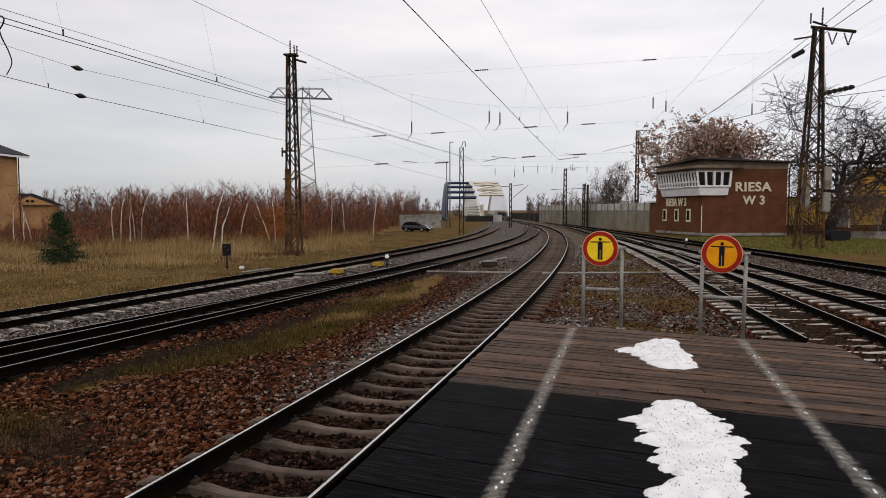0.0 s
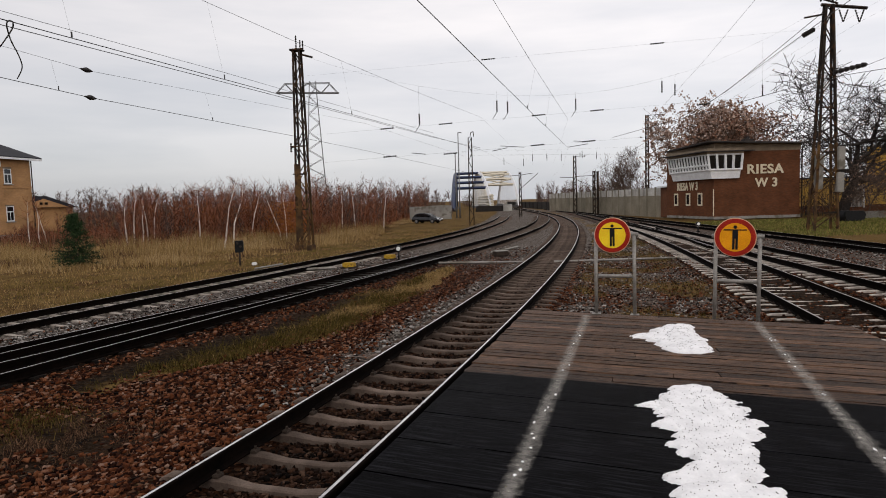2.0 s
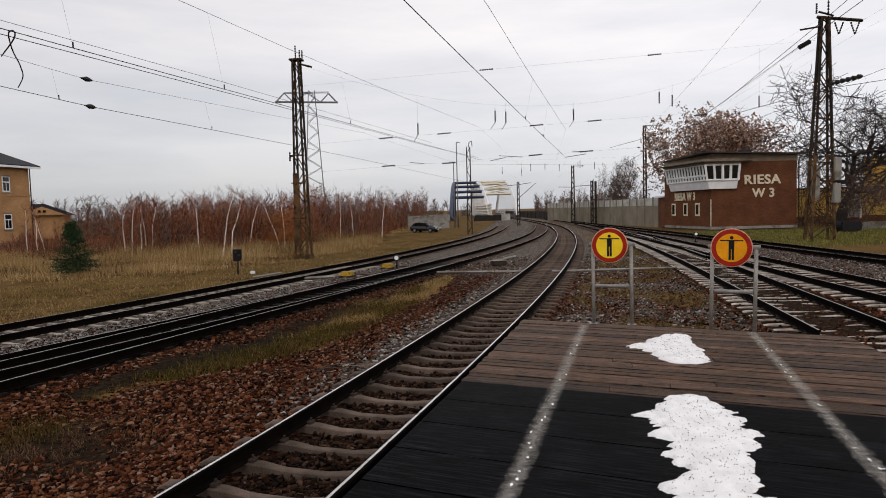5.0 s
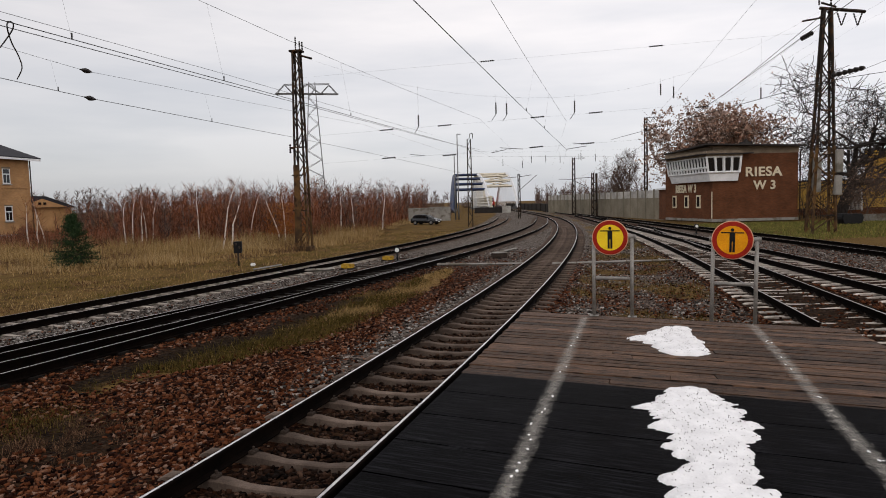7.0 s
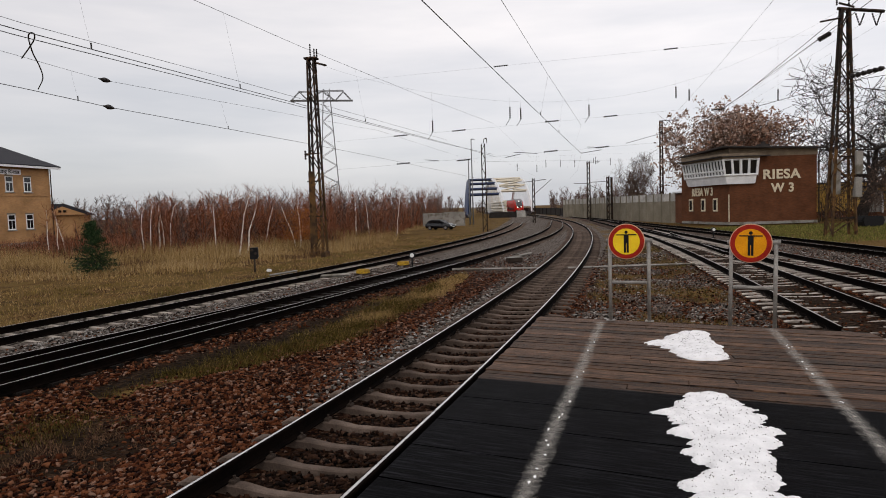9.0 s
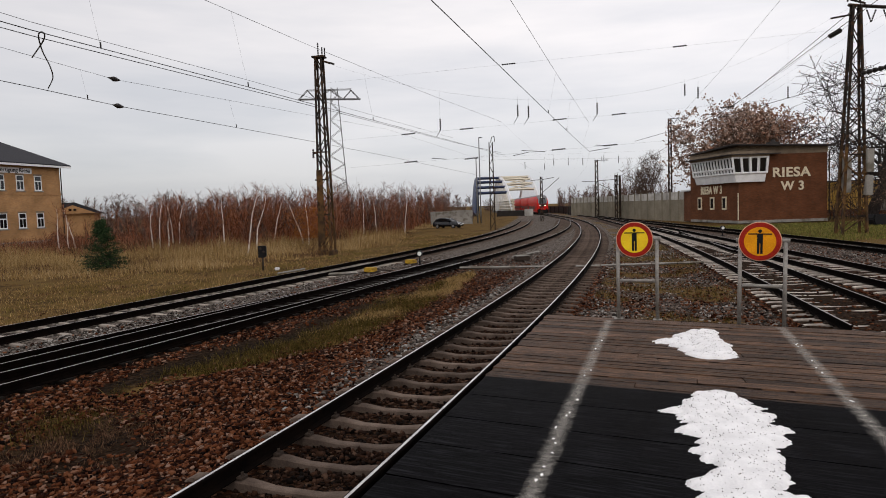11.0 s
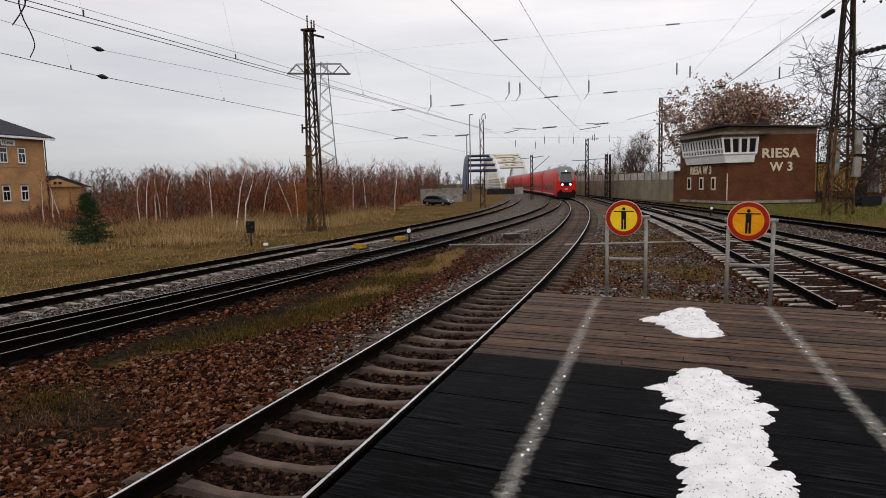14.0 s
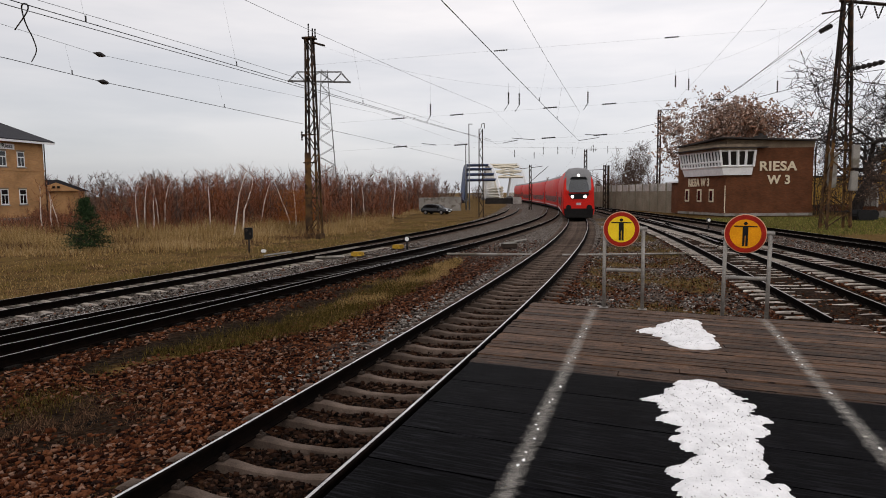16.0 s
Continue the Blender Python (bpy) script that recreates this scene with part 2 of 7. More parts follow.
M["timber"] = mat("dark_timber_sleeper", (0.017, 0.012, 0.009), (0.006, 0.0045, 0.0035), rough=0.85, scale=3, fine=40, rand=0.25)
M["iron"] = mat("fastening_iron", (0.05, 0.036, 0.028), rough=0.7, scale=10, fine=60)
M["plank"] = mat("weathered_deck_board", (0.138, 0.077, 0.047), (0.024, 0.013, 0.0083), rough=0.62, scale=2.2, fine=30, stretch=(0.8, 10, 1),
                 bump=0.6, depth=0.01, rand=0.55, spec=0.12, wear_sheen=(0.014, 0.0088, 0.0066))
# bluish streak colour paints scratches and a faint sheen onto the black panels
M["rubber"] = mat("wet_black_panel", (0.0022, 0.0021, 0.0026), (0.0006, 0.0005, 0.0007), rough=0.55, scale=1.6, fine=26, stretch=(0.5, 12, 1), bump=0.35,
                  depth=0.006, rand=0.45, spec=0.012, wear_sheen=(0.0118, 0.0116, 0.0138))
M["galv"] = mat("galvanised_steel", (0.31, 0.295, 0.272), (0.21, 0.197, 0.18), rough=0.55, scale=5, fine=50, metal=0.35, bump=0.05)
M["sign_red"] = mat("faded_sign_red", (0.36, 0.022, 0.01), (0.27, 0.015, 0.008), rough=0.45, scale=6, bump=0.02)
M["sign_yellow"] = mat("reflective_yellow", (0.93, 0.64, 0.025), (0.84, 0.55, 0.02), rough=0.4, scale=5, bump=0.02)
M["sign_orange"] = mat("reflective_orange", (0.82, 0.33, 0.008), (0.7, 0.27, 0.006), rough=0.4, scale=5, bump=0.02)
M["sign_edge"] = mat("pale_sign_rim", (0.75, 0.48, 0.32), (0.6, 0.36, 0.24), rough=0.45, scale=8, bump=0.02)
M["black"] = mat("black_paint", (0.012, 0.012, 0.013), rough=0.5, scale=8, bump=0.05)
M["mast"] = mat("rust_stained_mast_steel", (0.035, 0.027, 0.021), (0.016, 0.012, 0.01), rough=0.8, scale=1.5, fine=30, wear_sheen=(0.07, 0.036, 0.018))
M["mast_low"] = mat("lichen_stained_mast_steel", (0.14, 0.075, 0.028), (0.045, 0.028, 0.016), rough=0.85, scale=1.5, fine=30, wear_sheen=(0.04, 0.022, 0.014))
M["pylon"] = mat("grey_pylon_steel", (0.22, 0.225, 0.23), rough=0.7, scale=2)
M["wire"] = mat("dark_copper_wire", (0.05, 0.05, 0.05), rough=0.6, scale=8, bump=0)
M["porcelain"] = mat("brown_insulator_glaze", (0.03, 0.026, 0.024), rough=0.35, scale=8, bump=0)
M["snow"] = mat("old_snow", (0.9, 0.9, 0.91), (0.78, 0.78, 0.79), rough=0.85, scale=5, fine=45, bump=0.6, depth=0.02)
M["grit"] = island_mat("dark_grit", [(0.0, (0.05, 0.045, 0.04)), (1.0, (0.14, 0.12, 0.1))])
M["brick"] = brick_mat("red_brown_brick", (0.135, 0.050, 0.022), (0.095, 0.035, 0.016), (0.085, 0.048, 0.03))
M["brick_ochre"] = brick_mat("ochre_brick", (0.43, 0.235, 0.105), (0.35, 0.19, 0.082), (0.33, 0.21, 0.12))
M["white"] = mat("white_paint", (0.78, 0.79, 0.79), (0.66, 0.67, 0.68), rough=0.5, scale=1.5, fine=20, bump=0.05)
M["letter"] = mat("cream_letter_paint", (0.72, 0.64, 0.47), (0.6, 0.52, 0.38), rough=0.6, scale=4, bump=0.05)
M["fascia"] = mat("beige_fascia", (0.23, 0.18, 0.13), (0.16, 0.125, 0.09), rough=0.8, scale=1.2, fine=20)
M["roof"] = mat("dark_roof_felt", (0.05, 0.045, 0.042), (0.035, 0.03, 0.03), rough=0.85, scale=2)
M["slate"] = mat("dark_slate_roof", (0.03, 0.03, 0.036), (0.02, 0.02, 0.025), rough=0.6, scale=1.2, fine=12)
M["glass"] = mat("dark_window_glass", (0.01, 0.011, 0.012), rough=0.08, scale=1, bump=0, spec=0.5)
M["concrete"] = mat("stained_concrete", (0.3, 0.285, 0.26), (0.2, 0.19, 0.17), rough=0.9, scale=0.6, fine=18, wear_sheen=(0.15, 0.135, 0.11))
M["panel"] = mat("grey_noise_barrier", (0.235, 0.208, 0.158), (0.165, 0.144, 0.106), rough=0.9, scale=0.5, fine=14, rand=0.12)
M["panel_pale"] = mat("pale_barrier_top", (0.46, 0.445, 0.41), (0.26, 0.25, 0.225), rough=0.6, scale=0.8, rand=0.12)
M["yellow_wall"] = mat("mustard_render", (0.78, 0.46, 0.08), (0.7, 0.4, 0.065), rough=0.85, scale=0.4, fine=12)
M["yellow_wall_low"] = mat("ochre_render", (0.6, 0.37, 0.085), (0.48, 0.29, 0.07), rough=0.85, scale=0.4, fine=12)
M["blue_steel"] = mat("blue_bridge_steel", (0.035, 0.05, 0.1), (0.025, 0.036, 0.07), rough=0.5, scale=0.3, fine=6)
M["pale_steel"] = mat("white_bridge_steel", (0.72, 0.73, 0.74), (0.62, 0.63, 0.64), rough=0.5, scale=0.3, fine=6)
M["cream_steel"] = mat("cream_bridge_steel", (0.62, 0.57, 0.46), (0.52, 0.47, 0.37), rough=0.55, scale=0.3, fine=6)
M["dark_steel"] = mat("dark_girder_steel", (0.03, 0.026, 0.024), rough=0.7, scale=1)
M["bark"] = mat("grey_brown_bark", (0.13, 0.09, 0.068), (0.07, 0.047, 0.036), rough=0.95, scale=3, fine=20)
M["bark_pale"] = mat("pale_grey_bark", (0.2, 0.155, 0.135), (0.12, 0.09, 0.075), rough=0.95, scale=3, fine=20)
M["bark_dark"] = mat("dark_wet_bark", (0.045, 0.038, 0.034), (0.025, 0.021, 0.02), rough=0.95, scale=3, fine=20)
M["twig_red"] = island_mat("red_brown_twigs", [(0.0, (0.04, 0.014, 0.008)), (0.4, (0.17, 0.055, 0.024)), (0.75, (0.29, 0.105, 0.052)), (1.0, (0.40, 0.23, 0.16))])
M["brush"] = island_mat("dark_withered_brush", [(0.0, (0.022, 0.011, 0.007)), (0.5, (0.10, 0.050, 0.028)), (1.0, (0.22, 0.13, 0.075))])
M["straw"] = island_mat("pale_straw", [(0.0, (0.20, 0.12, 0.045)), (0.5, (0.36, 0.235, 0.105)), (1.0, (0.55, 0.42, 0.24))])
M["moss"] = island_mat("olive_moss_grass", [(0.0, (0.045, 0.036, 0.008)), (0.6, (0.12, 0.095, 0.022)), (1.0, (0.22, 0.165, 0.05))])
M["twig_grey"] = island_mat("grey_twigs", [(0.0, (0.04, 0.024, 0.02)), (0.6, (0.13, 0.083, 0.066)), (1.0, (0.25, 0.18, 0.15))])
M["birch"] = mat("birch_bark", (0.75, 0.68, 0.6), (0.3, 0.24, 0.2), rough=0.8, scale=5, fine=18, lo=0.25, hi=0.45, stretch=(1, 1, 2.5))
M["leaf_rust"] = island_mat("withered_leaves", [(0.0, (0.15, 0.065, 0.04)), (0.5, (0.30, 0.17, 0.115)), (1.0, (0.46, 0.34, 0.27))])
M["leaf_dry"] = island_mat("pale_dry_leaves", [(0.0, (0.22, 0.13, 0.095)), (0.5, (0.38, 0.265, 0.21)), (1.0, (0.55, 0.44, 0.38))])
M["orange_leaf"] = island_mat("orange_bush_leaves", [(0.0, (0.2, 0.06, 0.015)), (1.0, (0.33, 0.13, 0.03))])
M["needle"] = island_mat("pine_needles", [(0.0, (0.007, 0.015, 0.007)), (0.6, (0.024, 0.048, 0.019)), (1.0, (0.065, 0.10, 0.042))])
M["dry_grass"] = island_mat("dry_grass_blades", [(0.0, (0.13, 0.08, 0.028)), (0.5, (0.32, 0.205, 0.08)), (1.0, (0.48, 0.34, 0.165))])
M["green_grass"] = island_mat("short_winter_grass", [(0.0, (0.05, 0.035, 0.010)), (0.6, (0.15, 0.105, 0.03)), (1.0, (0.28, 0.195, 0.065))])
M["lush_grass"] = island_mat("green_verge_grass", [(0.0, (0.045, 0.055, 0.012)), (0.6, (0.13, 0.14, 0.034)), (1.0, (0.30, 0.25, 0.08))])
M["weed"] = island_mat("low_weeds", [(0.0, (0.010, 0.007, 0.0025)), (0.4, (0.045, 0.034, 0.007)), (0.75, (0.095, 0.07, 0.015)), (1.0, (0.19, 0.13, 0.04))])
M["car_paint"] = mat("black_car_paint", (0.006, 0.007, 0.01), (0.005, 0.006, 0.008), rough=0.15, scale=2, bump=0, spec=0.4)
M["tyre"] = mat("tyre_rubber", (0.015, 0.015, 0.015), rough=0.85, scale=6)
M["alloy"] = mat("alloy_rim", (0.4, 0.4, 0.42), rough=0.35, metal=0.8, scale=6)
M["yellow_box"] = mat("yellow_box_paint", (0.5, 0.31, 0.03), (0.36, 0.21, 0.02), rough=0.6, scale=6, wear_sheen=(0.2, 0.12, 0.03))
M["train_red"] = mat("traffic_red_paint", (0.6, 0.02, 0.013), (0.5, 0.016, 0.011), rough=0.45, scale=0.7, fine=10, bump=0, spec=0.1)
M["train_glass"] = mat("dark_coach_glass", (0.012, 0.010, 0.011), rough=0.3, scale=1, bump=0, spec=0.08)
M["screen"] = mat("sky_lit_windscreen", (0.03, 0.035, 0.038), rough=0.12, scale=1, bump=0, spec=0.9)
M["train_grey"] = mat("grey_train_roof", (0.2, 0.2, 0.205), (0.15, 0.15, 0.155), rough=0.5, scale=0.8, bump=0)
M["train_pale"] = mat("light_grey_stripe", (0.6, 0.6, 0.6), rough=0.4, scale=1, bump=0)
M["train_dark"] = mat("black_underframe", (0.015, 0.014, 0.014), rough=0.8, scale=3)
M["headlight"] = glow("headlight", (1.0, 0.97, 0.9), 3.0)
M["lamp_white"] = glow("signal_lantern_white", (0.75, 0.75, 0.73), 0.0)


def paint_mat():
    """Worn white line paint: patches of paint, gaps that show the deck."""
    m = bpy.data.materials.new("worn_line_paint")
    m.use_nodes = True
    t = m.node_tree
    b = t.nodes["Principled BSDF"]
    b.inputs["Base Color"].default_value = (0.5, 0.47, 0.42, 1)
    b.inputs["Roughness"].default_value = 0.75
    co = t.nodes.new("ShaderNodeTexCoord")
    n = t.nodes.new("ShaderNodeTexNoise")
    n.inputs["Scale"].default_value, n.inputs["Detail"].default_value, n.inputs["Roughness"].default_value = 9, 8, 0.7
    t.links.new(co.outputs["Object"], n.inputs["Vector"])
    at_e = t.nodes.new("ShaderNodeAttribute")
    at_e.attribute_name = "worn"
    ml = t.nodes.new("ShaderNodeMath")
    ml.operation = "ADD"
    t.links.new(n.outputs["Fac"], ml.inputs[0])
    t.links.new(at_e.outputs["Fac"], ml.inputs[1])
    r = t.nodes.new("ShaderNodeMapRange")
    r.inputs["From Min"].default_value, r.inputs["From Max"].default_value = 0.35, 0.9
    r.inputs["To Max"].default_value = 0.55
    t.links.new(ml.outputs[0], r.inputs["Value"])
    t.links.new(r.outputs[0], b.inputs["Alpha"])
    return m


M["line"] = paint_mat()


# ---- mesh helpers ----
def mesh_of(name, bm):
    me = bpy.data.meshes.new(name)
    bmesh.ops.recalc_face_normals(bm, faces=bm.faces)
    bm.to_mesh(me)
    bm.free()
    return me


def part(name, bm, material, parent=None, label="", smooth=False):
    """Links a bmesh as one mesh object under a thing or a part."""
    me = mesh_of(name, bm)
    for m in (material if isinstance(material, (list, tuple)) else [material]):
        me.materials.append(m)
    if smooth:
        me.polygons.foreach_set("use_smooth", [True] * len(me.polygons))
    ob = new(name, me)
    ob.parent = parent
    return tagged(ob, label)


def thing(name, m, label, category, group="", kind=""):
    ob = new(name)
    ob.matrix_world = m
    ob.empty_display_size = 0.2
    return tagged(ob, label, category, group, kind)


def box(bm, lo, hi, bevel=0.0, mi=0):
    """Axis box from corner lo to corner hi."""
    r = bmesh.ops.create_cube(bm, size=1)
    vs = r["verts"]
    for v in vs:
        for k in range(3):
            v.co[k] = lo[k] + (v.co[k] + 0.5) * (hi[k] - lo[k])
    fs = {f for v in vs for f in v.link_faces}
    for f in fs:
        f.material_index = mi
    if bevel:
        es = {e for f in fs for e in f.edges}
        bmesh.ops.bevel(bm, geom=list(es), offset=bevel, segments=2, affect="EDGES", material=-1)
    return bm


def tube(bm, a, b, r0, r1=None, seg=6, caps=True, mi=0):
    """Tapered rod from a to b."""
    a, b = Vector(a), Vector(b)
    r1 = r0 if r1 is None else r1
    d = b - a
    if d.length < 1e-6:
        return bm
    q = d.to_track_quat("Z", "Y")
    rings = []
    for p, r in ((a, r0), (b, r1)):
        rings.append([bm.verts.new(p + q @ Vector((r * math.cos(2 * math.pi * k / seg), r * math.sin(2 * math.pi * k / seg), 0))) for k in range(seg)])
    for k in range(seg):
        f = bm.faces.new((rings[0][k], rings[0][(k + 1) % seg], rings[1][(k + 1) % seg], rings[1][k]))
        f.material_index, f.smooth = mi, seg > 6
    if caps:
        bm.faces.new(rings[0][::-1]).material_index = mi
        bm.faces.new(rings[1]).material_index = mi
    return bm


def bar(bm, a, b, w, d=None, mi=0):
    """Square bar from a to b."""
    return tube(bm, a, b, w * 0.7071, None, 4, True, mi)


def prism(bm, outline, axis, lo, hi, mi=0):
    """Extrudes a closed outline of (u, v) along an axis."""
    order = {"x": lambda u, v, w: (w, u, v), "y": lambda u, v, w: (u, w, v), "z": lambda u, v, w: (u, v, w)}[axis]
    a = [bm.verts.new(order(u, v, lo)) for u, v in outline]
    b = [bm.verts.new(order(u, v, hi)) for u, v in outline]
    n = len(outline)
    for k in range(n):
        bm.faces.new((a[k], a[(k + 1) % n], b[(k + 1) % n], b[k])).material_index = mi
    bm.faces.new(a[::-1]).material_index = mi
    bm.faces.new(b).material_index = mi
    return bm


def mesh_from_arrays(name, verts, tris, material, kind="stuff", label="", category=""):
    """One joined mesh from numpy arrays of corners and triangles."""
    me = bpy.data.meshes.new(name)
    me.vertices.add(len(verts))
    me.vertices.foreach_set("co", np.asarray(verts, dtype=np.float32).ravel())
    n = len(tris)
    me.loops.add(n * 3)
    me.loops.foreach_set("vertex_index", np.asarray(tris, dtype=np.int32).ravel())
    me.polygons.add(n)
    me.polygons.foreach_set("loop_start", np.arange(0, n * 3, 3, dtype=np.int32))
    me.update(calc_edges=True)
    me.materials.append(material)
    return tagged(new(name, me), label, category, "", kind)


# ---- the plan: six tracks that curve away to the river bridge ----
def bend(y0, x0, h0, y1, h1, y2=None, h2=None):
    """Centre line: heading h0 degrees before y1, eases to h1 at y2."""
    ys = np.arange(-40, 640, 0.5)
    hs = np.interp(ys, [y1, y2], [h0, h1]) if h2 is None else np.interp(ys, [y1, y2, 125, 150, 195, 220, 260, 300, 640], [h0, h1, 1.4, 0.8, -0.2, -1.2, -0.8, h2, h2])
    xs = np.concatenate([[0], np.cumsum(np.tan(np.radians((hs[1:] + hs[:-1]) / 2)) * 0.5)])
    xs += x0 - np.interp(y0, ys, xs)
    return ys, xs


TRACKS = {
    "yard": dict(line=bend(15.9, -11.1, 18.7, 28, 6.0, 92), z=-0.18, y=(6, 99)),
    "turnout": dict(line=bend(11.0, -7.75, 19.4, 29, 8.0, 80), z=-0.08, y=(4, 100)),
    "main": dict(line=bend(8.0, -1.15, 16.7, 6, 2.75, 103, 2.4), z=0.0, y=(-6, 330)),
    "right": dict(line=bend(15.0, 8.22, 11.4, 20, 6.0, 60), z=0.05, y=(0, 100)),
    "far": dict(line=bend(18.3, 11.65, 6.6, 20, 5.5, 60), z=0.1, y=(6, 58)),
    "outer": dict(line=bend(30.0, 18.3, 2.5, 30, 1.5, 60), z=0.02, y=(14, 150)),
}


def cx(track, y):
    ys, xs = TRACKS[track]["line"]
    return float(np.interp(y, ys, xs))


def heading(track, y):
    return math.atan2(cx(track, y + 0.5) - cx(track, y - 0.5), 1.0)


ORDER = ["yard", "turnout", "main", "right", "far", "outer"]


def ground_z(x, y):
    """Height of the ballast and soil."""
    yy = min(max(y, 0), 100)
    cs = [cx(k, yy) for k in ORDER]
    zs = [TRACKS[k]["z"] for k in ORDER]
    far = max(0.0, min(1.0, (y - 60) / 40))
    z = float(np.interp(x, [cs[0] - 6] + cs + [cs[-1] + 6], [-0.16] + zs + [0.1])) * (1 - far)
    d = min(abs(x - c) * 0.96 for c in cs)
    edge = min(max((d - 1.5) / 1.2, 0), 1)
    if min(abs(x - cs[3]), abs(x - cs[4])) < 1.42 and y < 60:
        z += 0.03
    if abs(x - cs[2]) < 0.68 and y < 60:
        z -= 0.045
    elif abs(x - cs[2]) < 1.5 and y < 60:
        z -= 0.02
    z -= 0.238 + 0.10 * edge * edge * (3 - 2 * edge) * (1 - far)
    return z


DECK_DIR = radians(-23.2)
DU = Vector((math.cos(DECK_DIR), math.sin(DECK_DIR), 0))
DV = Vector((-math.sin(DECK_DIR), math.cos(DECK_DIR), 0))
DECK_O = Vector((1.55, 14.1, 0))


def splay(u, v):
    """The far boards fan out a little towards the deck's far edge."""
    return (0.2 - 0.055 * u) * max(0.0, 1 + v / 5)


def deck_span(v):
    """Left and right end, along the boards, of the deck at v metres from its far edge."""
    us = np.arange(-12, 16, 0.05)
    left, right = None, None
    for u in us:
        p = DECK_O + DU * u + DV * v
        if left is None and p.x > cx("main", p.y) + 0.86:
            left = u
        if p.x < cx("right", p.y) - 0.36:
            right = u
    return left, right


def in_deck(x, y):
    p = Vector((x, y, 0)) - DECK_O
    v = p.dot(DV) - splay(p.dot(DU), 0)
    return v < 0.02 and x > cx("main", y) + 0.7 and x < cx("right", y) - 0.3


def deck_z(x):
    return 0.004 * (x - 0.5)


def strip(x, y):
    """Grassy strip in the ballast: -1 to 1 across it, more outside."""
    c = float(np.interp(y, [10.2, 11.3, 12.4, 14.0, 17.4, 21.0, 27.0], [-5.75, -5.1, -4.4, -3.5, -2.55, -1.55, -0.2]))
    w = float(np.interp(y, [10.0, 11.3, 12.4, 14.0, 17.4, 21.0, 27.0], [0.25, 0.65, 0.95, 1.05, 1.0, 0.8, 0.35]))
    return (x - c) / w if 9.8 < y < 27.5 else 9.0


def earth(x, y):
    """Dark ground, 0 to 1: bare damp earth on the strip's far flank and in a hollow near the deck, and darker track
    beds.
    """
    n = noise.noise(Vector((x * 1.3, y * 1.0, 4.4))) + 0.5 * noise.noise(Vector((x * 3.7, y * 2.9, 8.4)))
    e = 0.0
    s = strip(x, y)
    if abs(s) < 1.6:
        e = (1.5 - abs(s + 0.75) * 1.5) * float(np.interp(y, [10, 11, 13, 17, 24], [1.2, 1.2, 0.9, 0.55, 0.2])) + 0.5 * n
    e = max(e, 1.3 - math.hypot((x + 5.3) / 1.45, (y - 7.7) / 1.3) + 0.6 * n)
    e = max(e, 0.75 - math.hypot((x + 4.2) / 0.75, (y - 9.2) / 0.35) + 0.4 * n)
    # ground made darker inside these tracks, most in the right one
    for key, w, k in (("right", 1.45, 0.8), ("main", 0.7, 0.55), ("turnout", 1.3, 0.6), ("far", 1.4, 0.45)):
        if abs(x - cx(key, y)) * 0.96 < w and y < 45:
            e = max(e, k + 0.3 * n)
    return max(0.0, min(1.0, e))


def cover(x, y):
    """Grass cover and grey gravel, 0 to 1, at a place."""
    yy = min(max(y, 0), 140)
    l, r = cx("yard", yy), cx("outer", yy)
    n1 = noise.noise(Vector((x * 0.35, y * 0.22, 3.1)))
    n2 = noise.noise(Vector((x * 0.9, y * 0.6, 7.7)))
    g = 0.0
    if x < l - 1.9:
        g = min(1.0, (l - 1.9 - x) / 0.7)
    if x > r + 2.0:
        g = max(g, min(1.0, (x - r - 2.0) / 1.0))
    s = strip(x, y)
    if abs(s) < 1.5:
        g = max(g, min(0.9, 1.25 - abs(s) + 0.5 * n1 + 0.6 * n2))
    mr = cx("main", yy), cx("right", yy)
    if mr[0] + 1.6 < x < mr[1] - 1.6 and y > 10:
        g = max(g, min(0.62, 0.44 + 0.9 * n1 + 0.6 * n2))
    if x < -2 and y < 9:
        g = max(g, min(0.34, 0.1 + 1.1 * noise.noise(Vector((x * 0.5, y * 0.5, 1.3)))))
    k = 0.0
    for name, w in (("main", 2.2), ("turnout", 2.4), ("yard", 2.4)):
        d = x - cx(name, yy)
        if name == "main" and -w < d < -0.7:
            k = max(k, min(1, max(0, (y - 8) / 5)) * (1.1 - abs(d + 1.25) / 0.9))
        if name == "turnout" and -w < d < 0 or name == "yard" and -w < d < 2.4:
            k = max(k, 0.85)
    if cx("main", yy) + 1.5 < x < cx("right", yy) - 1.5 and y > 10:
        k = max(k, 0.36 - 0.6 * n2)
    far_k = min(1, max(0, (y - 24) / 14))
    if cx("yard", yy) < x < cx("right", yy) - 1.6:
        k = max(k, 0.9 * far_k)
    if x > cx("far", yy) + 1.7:
        k = max(k, 0.6)
    return max(0, min(1, g)), max(0, min(1, k))


def spaced(marks):
    """Grid lines: stretches of (start, end, step)."""
    out = []
    for a, b, s in marks:
        out += list(np.arange(a, b, s))
    return out


